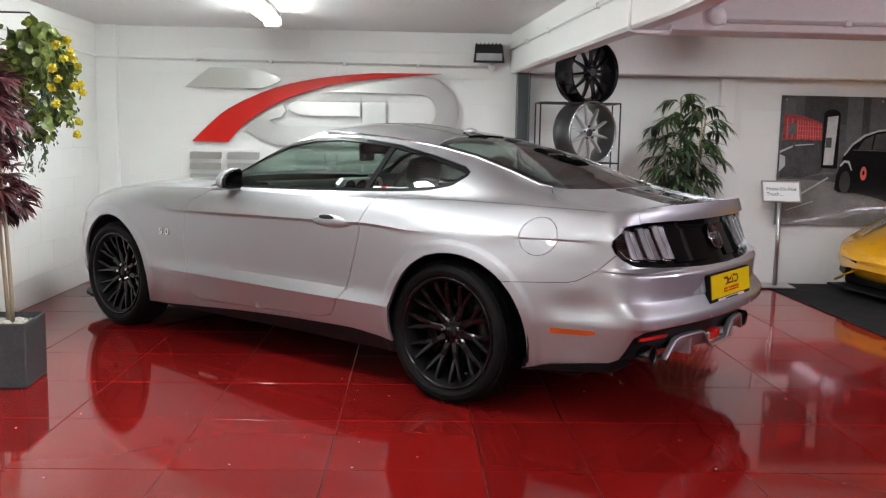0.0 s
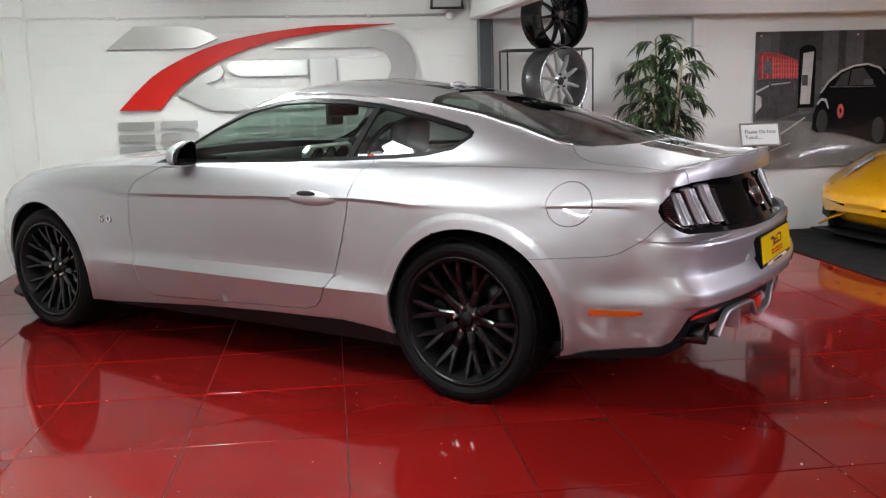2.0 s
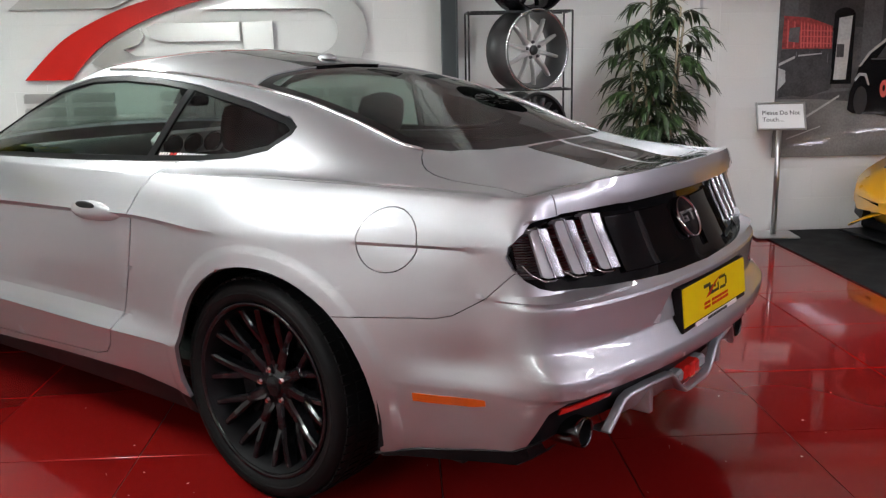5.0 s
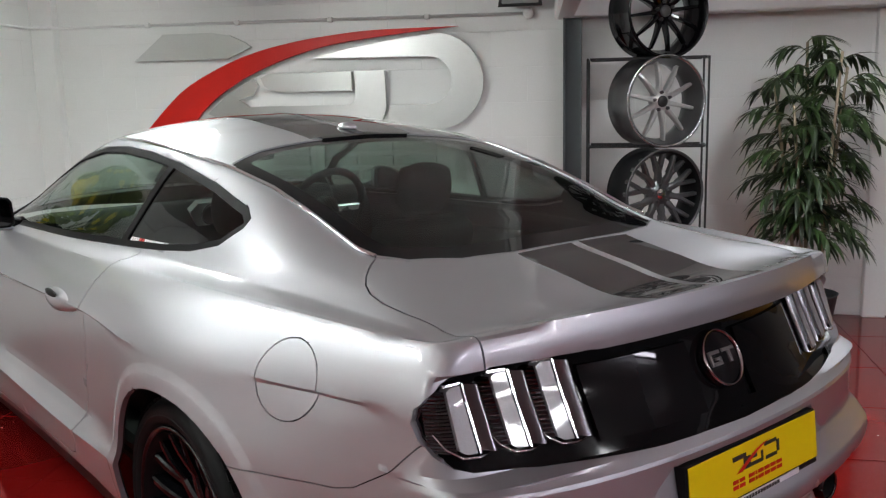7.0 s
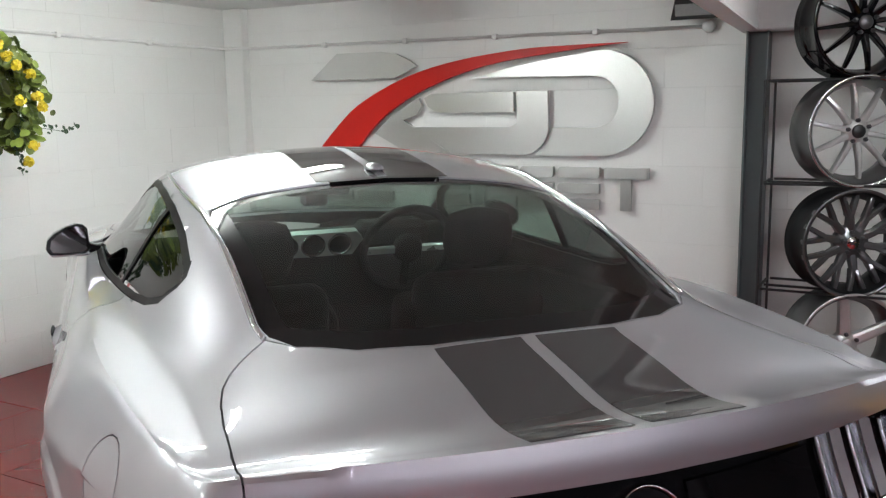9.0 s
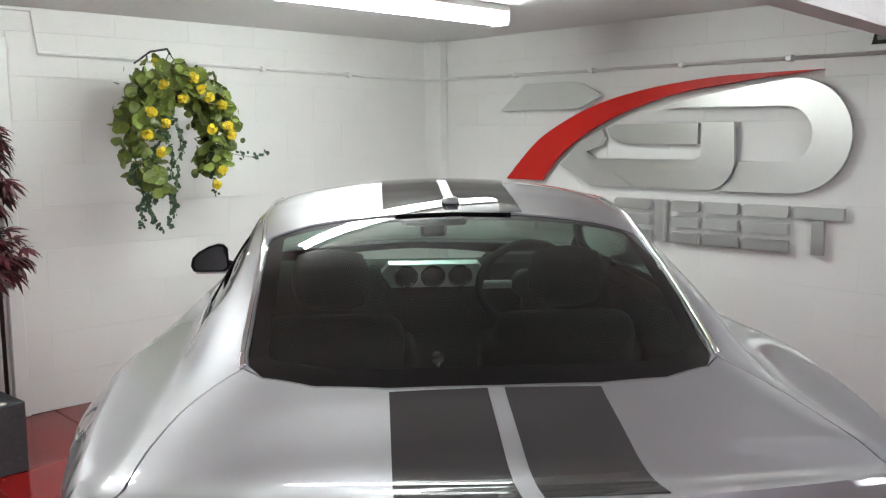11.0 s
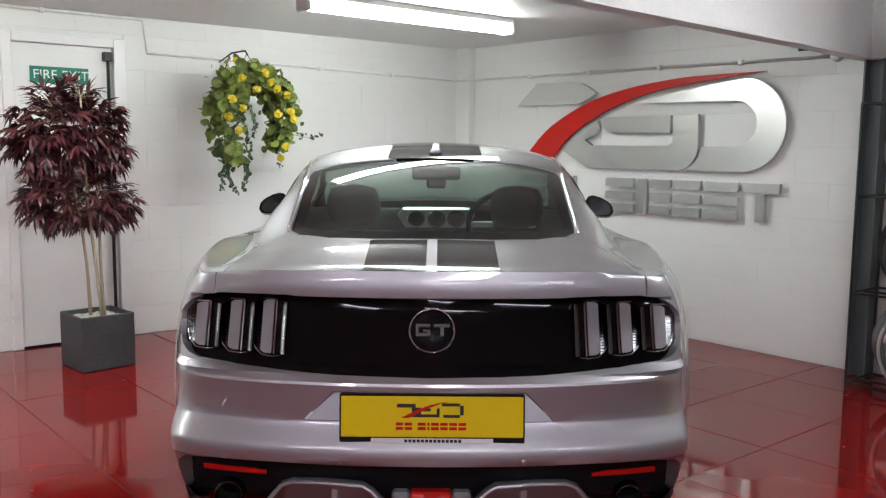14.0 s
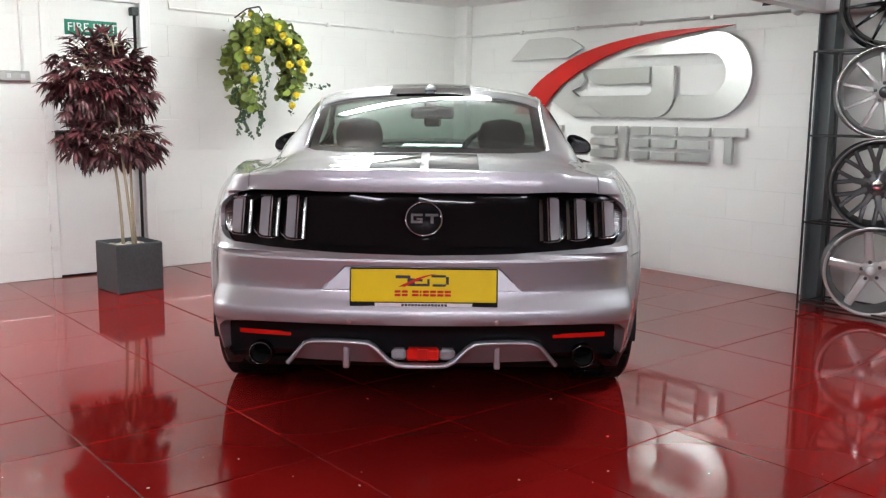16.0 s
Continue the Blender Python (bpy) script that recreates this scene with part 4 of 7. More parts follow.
def split_spokes(count, r0, rs, r1, spread0, spread1, w0, w1, face=0.006, db=0.022, da=0.0):
    """Y-shaped spokes: a stem that forks in two before the lip."""
    out = []
    for k in range(count):
        a = 2 * math.pi * k / count + math.pi / 2
        stem = (polar(r0, a), polar(rs, a), w0, w0 * 0.8, da, da + 0.01, face * 0.4)
        arms = [(polar(rs * 0.94, a + s * spread0), polar(r1, a + s * spread1), w0 * 0.62, w1, da + 0.008, db, face) for s in (1, -1)]
        out.append([stem] + arms)
    return out


def straight_spokes(count, r0, r1, w0, w1, face=0.008, db=0.02, da=0.0):
    return [[(polar(r0, a), polar(r1, a), w0, w1, da, db, face)] for a in (2 * math.pi * k / count + math.pi / 2 for k in range(count))]


def build_wheel(parent, x, y, radius, width, flip):
    w = new("wheel")
    w.parent = parent
    w.matrix_basis = pose(x, y, radius, 0, 12, 180 if flip else 0)
    r, h = 0.266, width / 2
    bm = bmesh.new()
    lathe(bm, [(r - 0.002, h - 0.03), (r + 0.006, h - 0.008), (r + 0.016, h + 0.002), (r + 0.036, h + 0.005), (r + 0.054, h + 0.002), (radius - 0.012, h - 0.012), (radius - 0.003, h - 0.03), (radius, h - 0.05), (radius, -h + 0.05), (radius - 0.012, -h + 0.012), (r + 0.05, -h - 0.006), (r, -h + 0.02)], 96)
    tyre = part("tyre", bm, TYRE, w)
    bm = bmesh.new()
    for k in range(72):
        a0 = 2 * math.pi * k / 72
        for lo, hi in ((h - 0.052, h - 0.016), (0.02, h - 0.058), (-h + 0.058, 0.0), (-h + 0.016, -h + 0.052)):
            own = bmesh.new()
            box(own, (-0.0105, lo, -0.002), (0.0105, hi, 0.0035))
            own.transform(Matrix.Rotation(-a0 + math.pi / 2, 4, "Y") @ Matrix.Translation((0, 0, radius - (0.0005 if hi < h - 0.03 and lo > -h + 0.03 else 0.004))))
            join(bm, own)
    tagged(part("tread", bm, TYRE, tyre), kind="stuff")
    bm = bmesh.new()
    lathe(bm, [(r + 0.026, h + 0.0030), (r + 0.029, h + 0.0058), (r + 0.033, h + 0.0062), (r + 0.035, h + 0.0046)], 96)
    part("sidewall_ring", bm, TYRE, tyre)
    build_rim(w, r, width, split_spokes(10, 0.055, 0.138, 0.256, 0.030, 0.150, 0.040, 0.021, db=0.044), ALLOY_BLACK, ALLOY_BLACK, GLOSS_BLACK, ALLOY_BLACK, hub=0.074, dish=0.062, barrel_m=SATIN_BLACK)
    bm = bmesh.new()
    lathe(bm, [(0.07, 0.0), (0.175, 0.0), (0.175, -0.03), (0.07, -0.03)], 48, closed=True)
    part("brake_disc", bm, DISC, w)
    bm = bmesh.new()
    rows = []
    for k in range(9):
        a = radians(-32 + 64 * k / 8)
        rows.append([bm.verts.new((q * math.cos(a), y, q * math.sin(a))) for q, y in ((0.125, -0.05), (0.182, -0.05), (0.182, 0.03), (0.125, 0.03))])
    for a, b in zip(rows, rows[1:]):
        for k in range(4):
            bm.faces.new((a[k], a[(k + 1) % 4], b[(k + 1) % 4], b[k]))
    bm.faces.new(rows[0])
    bm.faces.new(rows[-1][::-1])
    bmesh.ops.recalc_face_normals(bm, faces=bm.faces[:])
    part("brake_caliper", bm, SATIN_BLACK, w)
    return w


# ---- the car ----
def build_car():
    car = base("car", CAR, "silver fastback coupe with graphite stripes, parked on the red floor", "car")
    skin = half_skin()
    bvh = BVHTree.FromBMesh(skin)
    side_at = lambda x, z: bvh.ray_cast(Vector((x, 2.0, z)), Vector((0, -1, 0)))[0].y
    top_at = lambda x, y: bvh.ray_cast(Vector((x, abs(y), 3.0)), Vector((0, 0, -1)))[0].z

    def rear_at(y, z):
        hit = bvh.ray_cast(Vector((-2.5, abs(y), z)), Vector((1, 0, 0)))[0]
        return hit.x if hit else -0.9

    sort = panels(skin)
    both = lambda name: lift(skin, sort[name], False, True)
    body = part("body", fold(both("body")), PAINT, car)
    lid = part("boot_lid", fold(both("boot_lid")), PAINT, car)
    bonnet = part("bonnet", fold(both("bonnet")), PAINT, car)
    bumper = part("rear_bumper", fold(both("rear_bumper"), 0.0009, 0.05), PAINT, car)
    low = both("diffuser")
    low.normal_update()
    sink = [(v, v.normal * (0.012 + 0.034 * min(1.0, max(0.0, (-0.78 - v.co.x) / 0.12)))) for v in low.verts]
    for v, d in sink:
        v.co -= d
    diffuser = part("diffuser", low, SATIN_BLACK, car, "black lower diffuser")
    part("rear_window", offset(both("rear_glass"), -0.004), GLASS_BACK, car, "tinted rear window")
    part("rear_window_border", offset(both("rear_border"), -0.004), GLOSS_BLACK, car, "black border of the rear window")
    part("windscreen", fold(offset(both("windscreen"), -0.004), -0.002, 0.004), GLASS_DARK, car, "tinted windscreen")
    panel = part("lamp_panel", offset(both("lamp_panel"), -0.024), PANEL_BLACK, car, "gloss black panel between the tail lamps")
    doors = []
    for mirror in (False, True):
        s = -1 if mirror else 1
        one = lambda name: lift(skin, sort[name], mirror, False)
        door = part("door", fold(one("door"), 0.0026), PAINT, car)
        doors.append(door)
        part("side_window", offset(one("side_glass"), -0.006), GLASS_DARK, door, "tinted window")
        part("quarter_window", offset(one("quarter_glass"), -0.006), GLASS_QUARTER, car, "dark tinted quarter window")
        part("window_trim", fold(offset(one("trim"), -0.002), 0.0003, 0.012), SATIN_BLACK, car, "black window surround")
        part("wing", fold(one("wing")), PAINT, car)
        part("sill", fold(one("sill"), 0.0005, 0.02), SATIN_BLACK, car, "black sill strip")
        part("fuel_flap", fold(one("fuel_flap"), 0.0010), PAINT, car) if not mirror else part("side_panel", fold(one("fuel_flap"), 0.0), PAINT, car)

    # a dark inner skin behind the panel gaps
    hidden = [f for name in ("body", "door", "wing", "boot_lid", "bonnet", "rear_bumper", "fuel_flap") for f in sort[name]]
    inner = offset(lift(skin, hidden, False, True), -0.018)
    part("inner_shell", inner, CABIN, car)

    def patch(axis, us, vs, off, thick=0.0):
        """A sheet that lies on the skin: us by vs points seen along an axis, off above it."""
        bm = bmesh.new()
        rows = []
        for u in us:
            row = []
            for v in vs(u) if callable(vs) else vs:
                if axis == "top":
                    p = Vector((u, v, top_at(u, v) + off))
                elif axis == "side":
                    p = Vector((u, side_at(u, v) + off, v))
                else:
                    p = Vector((rear_at(u, v) - off, u, v))
                row.append(bm.verts.new(p))
            rows.append(row)
        for a, b in zip(rows, rows[1:]):
            for k in range(len(a) - 1):
                f = bm.faces.new((a[k], b[k], b[k + 1], a[k + 1]))
                f.smooth = True
        bmesh.ops.recalc_face_normals(bm, faces=bm.faces[:])
        out = {"top": Vector((0, 0, 1)), "side": Vector((0, 1, 0)), "rear": Vector((-1, 0, 0))}[axis]
        if sum(f.normal.dot(out) for f in bm.faces) < 0:
            bmesh.ops.reverse_faces(bm, faces=bm.faces[:])
        if thick:
            rim = [e for e in bm.edges if len(e.link_faces) == 1]
            made = bmesh.ops.extrude_edge_only(bm, edges=rim)
            for g in made["geom"]:
                if isinstance(g, bmesh.types.BMVert):
                    g.co -= out * thick
            for e in rim:
                e.smooth = False
        return bm

    def mirrored(bm):
        for v in bm.verts:
            v.co.y *= -1
        bmesh.ops.reverse_faces(bm, faces=bm.faces[:])
        return bm

    # stripes over lid, roof and bonnet
    span = lambda a, b, n: [a + (b - a) * k / n for k in range(n + 1)]
    for s in (1, -1):
        ys = [s * y for y in span(0.016, 0.200, 8)]
        part("stripe", patch("top", span(-0.918, -0.510, 26), ys, 0.0012, 0.001), STRIPE, lid, "graphite stripe")
        part("stripe", patch("top", span(0.425, 1.24, 40), ys, 0.0012, 0.001), STRIPE, body, "graphite stripe")
        part("stripe", patch("top", span(2.04, 3.4, 40), ys, 0.0012, 0.001), STRIPE, bonnet, "graphite stripe")

    # chrome strips beside the rear window, added for highlights on the painted edge
    for s in (1, -1):
        pts = [(x, s * y, top_at(x, y) + 0.004) for x, y in ((-0.335, 0.494), (-0.27, 0.503), (-0.1, 0.507), (0.1, 0.512), (0.30, 0.524), (0.345, 0.527), (0.6, 0.553), (0.9, 0.56), (1.1, 0.553))]
        bm = bmesh.new()
        tube(bm, pts, 0.0065, 8)
        part("edge_highlight", bm, CHROME, body, "bright strip standing for the highlight on the painted roof edge")

    # aerial fin and high brake lamp on the roof
    bm = bmesh.new()
    own = bmesh.new()
    bmesh.ops.create_uvsphere(own, u_segments=20, v_segments=10, radius=1)
    for v in own.verts:
        v.co = Vector((v.co.x * 0.045, v.co.y * 0.028, max(v.co.z, -0.1) * 0.020))
    own.transform(Matrix.Translation((0.515, 0, top_at(0.515, 0.0) + 0.002)))
    for f in own.faces:
        f.smooth = True
    part("aerial", join(bm, own), PAINT, body, "small silver aerial pod")
    part("high_brake_lamp", patch("top", span(0.400, 0.424, 4), span(-0.165, 0.165, 20), 0.003, 0.008), GLOSS_BLACK, body, "gloss black high brake lamp strip")

    # tail lamps: three upright light bars a side, each with a ribbed flank, a dark block and a bright foot
    deep = 0.024

    def flank(s, y0, low, top):
        """A sloping side of fine level ribs beside a light bar."""
        bm = bmesh.new()
        rows, count = [], 34
        for k in range(count + 1):
            q = k / count
            z = low + (top - low) * q
            wide = 0.036 * min(1.0, math.sin(math.pi * min(1.0, 0.12 + 0.88 * q)) ** 0.5 + 0.25)
            tooth = 0.0028 * (k % 2)
            rows.append([bm.verts.new((rear_at(y, z) + d + tooth, s * y, z)) for y, d in ((y0, 0.006), (y0 + wide * 0.5, 0.013), (y0 + wide, 0.0235))])
        for a, b in zip(rows, rows[1:]):
            for k in range(2):
                bm.faces.new((a[k], a[k + 1], b[k + 1], b[k]))
        bmesh.ops.recalc_face_normals(bm, faces=bm.faces[:])
        if sum(f.normal.x for f in bm.faces) > 0:
            bmesh.ops.reverse_faces(bm, faces=bm.faces[:])
        return bm

    for s in (1, -1):
        for y0, top, low in ((0.464, 0.889, 0.748), (0.562, 0.883, 0.751), (0.664, 0.874, 0.757)):
            rise = lambda u: span(low + 0.010 * max(0.0, (abs(u) - y0) / 0.018) ** 2, top - 0.008 * max(0.0, (abs(u) - y0) / 0.018) ** 2, 10)
            bar = part("tail_lamp", patch("rear", [s * y for y in span(y0 - 0.0165, y0 + 0.0165, 6)], rise, -0.003, 0.020), LENS_WHITE, panel, "clear white tail lamp bar")
            part("lens_strip", flank(s, y0 + 0.0185, low + 0.002, top - 0.006), LAMP_SIDE, bar, "dark ribbed lens flank")
            part("bezel", patch("rear", [s * y for y in span(y0 - 0.0255, y0 - 0.0215, 2)], span(low - 0.002, top + 0.002, 10), -0.005, 0.018), LAMP_RIM, bar, "bright edge strip")
            own = bmesh.new()
            rows = [[own.verts.new((rear_at(y, z) + d, s * y, z)) for y, d in ((y0 - 0.026, 0.021), (y0 - 0.038, 0.015), (y0 - 0.050, 0.004), (y0 - 0.055, 0.003), (y0 - 0.056, 0.020))] for z in span(low - 0.002, top - 0.004, 10)]
            for a, b in zip(rows, rows[1:]):
                for k in range(4):
                    own.faces.new((a[k], a[k + 1], b[k + 1], b[k])).smooth = True
            bmesh.ops.recalc_face_normals(own, faces=own.faces[:])
            if sum(f.normal.x for f in own.faces) > 0:
                bmesh.ops.reverse_faces(own, faces=own.faces[:])
            part("reflector", own, LAMP_CHROME, bar, "bright curved reflector")
            foot = bmesh.new()
            tube(foot, [(rear_at(y, z) + d, s * y, z) for y, z, d in ((y0 - 0.044, low - 0.006, 0.012), (y0 - 0.02, low - 0.009, 0.007), (y0 + 0.012, low - 0.006, 0.006), (y0 + 0.034, low + 0.010, 0.014), (y0 + 0.046, low + 0.036, 0.021))], 0.0022, 6)
            part("foot", foot, LAMP_RIM, bar, "bright curved foot")
            part("cap", patch("rear", [s * y for y in span(y0 - 0.020, y0 + 0.020, 4)], span(top + 0.001, top + 0.005, 1), -0.006, 0.016), LAMP_RIM, bar)
    for s in (1, -1):
        part("raised_panel", patch("rear", [s * y for y in span(0.09, 0.385, 14)], span(0.728, 0.868, 6), -deep + 0.008, 0.008), PANEL_BLACK, panel)
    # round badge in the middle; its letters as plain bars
    x0 = rear_at(0, 0.815) + deep
    rake = pose(x0, 0, 0.815, 0, 28, 0) @ pose(-x0, 0, -0.815)
    bm = bmesh.new()
    lathe(bm, [(0.0005, 0.010), (0.058, 0.010), (0.060, 0.0)], 48)
    bm.transform(rake @ pose(x0, -0.005, 0.815, 0, 0, 90))
    badge = part("badge", bm, SATIN_BLACK, panel, "round black badge with a chrome ring")
    bm = bmesh.new()
    lathe(bm, [(0.060, 0.008), (0.0605, 0.016), (0.0635, 0.017), (0.065, 0.012), (0.065, 0.0)], 48)
    bm.transform(rake @ pose(x0, -0.005, 0.815, 0, 0, 90))
    part("ring", bm, LAMP_RIM, badge, "chrome ring")
    for y0, y1, z0, z1 in ((0.004, 0.044, 0.826, 0.834), (0.036, 0.044, 0.800, 0.826), (0.004, 0.036, 0.800, 0.808), (0.004, 0.012, 0.808, 0.818), (0.012, 0.024, 0.812, 0.818), (-0.050, -0.006, 0.826, 0.834), (-0.034, -0.024, 0.800, 0.826)):
        bm = bmesh.new()
        box(bm, (x0 - 0.0145, y0 - 0.004, z0), (x0 - 0.009, y1 - 0.004, z1), 0.001)
        bm.transform(rake)
        part("bar", bm, LETTER_GREY, badge)

    # number plate with its holder; the dealer mark as plain shapes
    bm = bmesh.new()
    px = -1.028
    tilt = pose(px, -0.008, 0.598, 0, 6, 0)
    box(bm, (-0.006, -0.251, -0.066), (0.030, 0.251, 0.064), 0.003, tilt)
    plate = part("number_plate", bm, SATIN_BLACK, bumper, "yellow show plate in a black holder")
    bm = bmesh.new()
    box(bm, (-0.010, -0.246, -0.050), (-0.0062, 0.246, 0.060), 0.001, tilt)
    part("plate_face", bm, PLATE_YELLOW, plate, "yellow plate")
    bm = bmesh.new()
    box(bm, (-0.0095, -0.165, -0.066), (-0.0062, 0.165, -0.054), 0.0005, tilt)
    part("web_strip", bm, WHITE_PRINT, plate)
    for k in range(14):
        bm = bmesh.new()
        y = 0.075 - k * 0.0112
        box(bm, (-0.0105, y - 0.0085, -0.0645), (-0.0096, y, -0.0565), 0.0, tilt)
        part("print_bar", bm, BLACK_PRINT, plate)
    for y0, y1, z0, z1, m in ((0.095, 0.045, 0.030, 0.040, BLACK_PRINT), (0.055, 0.030, 0.004, 0.030, BLACK_PRINT), (0.030, -0.012, 0.004, 0.012, BLACK_PRINT), (-0.012, -0.020, 0.004, 0.028, BLACK_PRINT), (0.030, 0.004, 0.020, 0.028, BLACK_PRINT), (-0.026, -0.075, 0.034, 0.042, BLACK_PRINT), (-0.075, -0.085, 0.010, 0.036, BLACK_PRINT), (-0.030, -0.075, 0.003, 0.011, BLACK_PRINT)):
        bm = bmesh.new()
        box(bm, (-0.0112, min(y0, y1), z0), (-0.0101, max(y0, y1), z1), 0.0, tilt)
        part("print_bar", bm, m, plate)
    bm = bmesh.new()
    top, low = [], []
    for k in range(13):
        s = k / 12
        y = 0.085 - 0.135 * s
        z = 0.002 + 0.044 * math.sin(s * math.pi / 2)
        top.append(bm.verts.new(tilt @ Vector((-0.0118, y, z))))
        low.append(bm.verts.new(tilt @ Vector((-0.0118, y - 0.022 * (1 - s), z - 0.007 * s * (1 - s) * 2))))
    for k in range(12):
        bm.faces.new((top[k], low[k], low[k + 1], top[k + 1]))
    part("red_arc", bm, SWOOSH_RED, plate)
    y = 0.098
    for w in (0.02, 0.02, 0.0, 0.022, 0.006, 0.021, 0.02, 0.021, 0.021):
        if w:
            for y0, y1, z0, z1 in ((y - w, y, -0.0185, -0.0105), (y - w, y, -0.0305, -0.0225)):
                bm = bmesh.new()
                box(bm, (-0.0112, y0, z0), (-0.0101, y1, z1), 0.0, tilt)
                part("print_bar", bm, SWOOSH_RED, plate)
        y -= w + 0.004 if w else 0.011
    for s in (1, -1):
        x = rear_at(0.25, 0.482) + 0.003
        bm = bmesh.new()
        lathe(bm, [(0.0005, 0.004), (0.009, 0.004), (0.011, 0.0)], 16)
        bm.transform(pose(x, 0.25 * s - 0.005, 0.482, 0, 0, 90))
        part("parking_sensor", bm, STEEL_BRUSH, bumper)
        # side reflectors and rear reflectors
        def marker():
            own = patch("side", span(-0.735, -0.545, 12), lambda u: span(0.4205 + 0.008 * max(0.0, (-0.70 - u) / 0.035), 0.4435, 3), 0.003, 0.008)
            return own if s > 0 else mirrored(own)
        part("side_marker", marker(), ORANGE, bumper, "orange side reflector")
        own = patch("rear", span(0.462, 0.652, 10), lambda u: span(0.400, 0.417 - (0.004 if u < 0.49 else 0.0), 2), -0.0415, 0.006)
        part("rear_reflector", own if s > 0 else mirrored(own), RED_LENS, diffuser, "thin red rear reflector")
        # exhaust tail pipes
        bm = bmesh.new()
        lathe(bm, [(0.034, -0.14), (0.036, 0.0), (0.038, 0.006), (0.041, 0.004), (0.042, -0.01), (0.040, -0.20), (0.0005, -0.20)], 36)
        bm.transform(pose(-0.914, 0.574 * s, 0.332, 0, 0, 90))
        tail = part("tail_pipe", bm, PIPE, diffuser, "dark polished tail pipe")
        bm = bmesh.new()
        lathe(bm, [(0.0335, 0.0), (0.033, -0.12), (0.0005, -0.12)], 36)
        bm.transform(pose(-0.914, 0.574 * s, 0.332, 0, 0, 90))
        part("inner_pipe", bm, CABIN, tail)

    # silver diffuser bar, fins and fog lamp
    half = [(0.478, 0.303), (0.460, 0.323), (0.437, 0.352), (0.415, 0.378), (0.385, 0.390), (0.30, 0.394), (0.185, 0.391), (0.158, 0.374), (0.115, 0.330), (0.085, 0.315), (0.05, 0.313)]
    run = half + [(-y, z) for y, z in half[::-1]]
    edge_x = lambda y: -0.994 + 0.26 * y * y
    bm = bmesh.new()
    rows = []
    for k, (y, z) in enumerate(run):
        a, b = Vector(run[max(k - 1, 0)]), Vector(run[min(k + 1, len(run) - 1)])
        t = (b - a).normalized()
        n = Vector((-t.y, t.x))
        if n.y > 0:
            n.negate()
        rows.append([bm.verts.new((edge_x(y) + dx, y + n.x * d, z + n.y * d)) for dx, d in ((0.02, -0.005), (0.0, -0.005), (-0.006, 0.0), (-0.007, 0.005), (-0.003, 0.010), (0.015, 0.012))])
    for a, b in zip(rows, rows[1:]):
        for k in range(5):
            f = bm.faces.new((a[k], a[k + 1], b[k + 1], b[k]))
            f.smooth = True
    bmesh.ops.recalc_face_normals(bm, faces=bm.faces[:])
    part("diffuser_bar", bm, PAINT, diffuser, "silver diffuser blade")
    for s in (1, -1):
        # panel under the blade, leaning in towards its foot
        bm = bmesh.new()
        rows = []
        for y, z in half[:9]:
            low = 0.308
            rows.append([bm.verts.new((edge_x(y) - 0.002 + 0.055 * q, s * y, z - 0.004 - max(0.0, z - 0.004 - low) * q)) for q in (0, 0.33, 0.67, 1.0)])
        for a, b in zip(rows, rows[1:]):
            for k in range(3):
                f = bm.faces.new((a[k], a[k + 1], b[k + 1], b[k]))
                f.smooth = True
        bmesh.ops.recalc_face_normals(bm, faces=bm.faces[:])
        part("infill", bm, PAINT, diffuser, "silver panel under the blade")
        bm = bmesh.new()
        box(bm, (-0.964, 0.265 * s - 0.011, 0.292), (-0.90, 0.265 * s + 0.011, 0.380), 0.004, None)
        part("fin", bm, PAINT, diffuser)
    bm = bmesh.new()
    box(bm, (-0.976, -0.062, 0.325), (-0.90, 0.052, 0.367), 0.006)
    fog = part("fog_lamp", bm, RED_LENS, diffuser, "red rear fog lamp")
    bm = bmesh.new()
    box(bm, (-0.9775, -0.024, 0.326), (-0.93, 0.014, 0.366), 0.002)
    part("bulb_cover", bm, SWOOSH_RED, fog)
    for y0, y1 in ((0.054, 0.105), (-0.118, -0.064)):
        bm = bmesh.new()
        box(bm, (-0.974, y0, 0.327), (-0.90, y1, 0.365), 0.008)
        part("reversing_lamp", bm, LENS_WHITE, diffuser, "clear reversing lamp")

    # fuel flap crease, door handles, mirrors, wing badge
    for s, door in zip((1, -1), doors):
        y = side_at(0.725, 0.826)
        bm = bmesh.new()
        ring = []
        for k in range(17):
            q = k / 16
            x = 0.872 - 0.285 * q
            h = 0.034 * math.sin(math.pi * min(max(q, 0.04), 0.96)) ** 0.45
            out = 0.034 * math.sin(math.pi * q) ** 0.6
            ring.append([bm.verts.new((x, y - 0.012 + out * a, 0.826 + h * b)) for a, b in ((0.0, 1.0), (0.8, 0.75), (1.0, 0.3), (1.0, -0.3), (0.75, -0.8), (0.0, -1.0))])
        for a, b in zip(ring, ring[1:]):
            for k in range(5):
                f = bm.faces.new((a[k], b[k], b[k + 1], a[k + 1]))
                f.smooth = True
        bmesh.ops.recalc_face_normals(bm, faces=bm.faces[:])
        if sum(f.normal.y for f in bm.faces) < 0:
            bmesh.ops.reverse_faces(bm, faces=bm.faces[:])
        part("door_handle", bm if s > 0 else mirrored(bm), PAINT, door, "silver pull handle")
        # flat dark ellipsoid on the handle, standing for the shade in its hollow
        bm = bmesh.new()
        own = bmesh.new()
        bmesh.ops.create_uvsphere(own, u_segments=20, v_segments=8, radius=1)
        for v in own.verts:
            v.co = Vector((0.738 + v.co.x * 0.055, y + 0.017 + v.co.y * 0.006, 0.848 + v.co.z * 0.013))
        for f in own.faces:
            f.smooth = True
        join(bm, own)
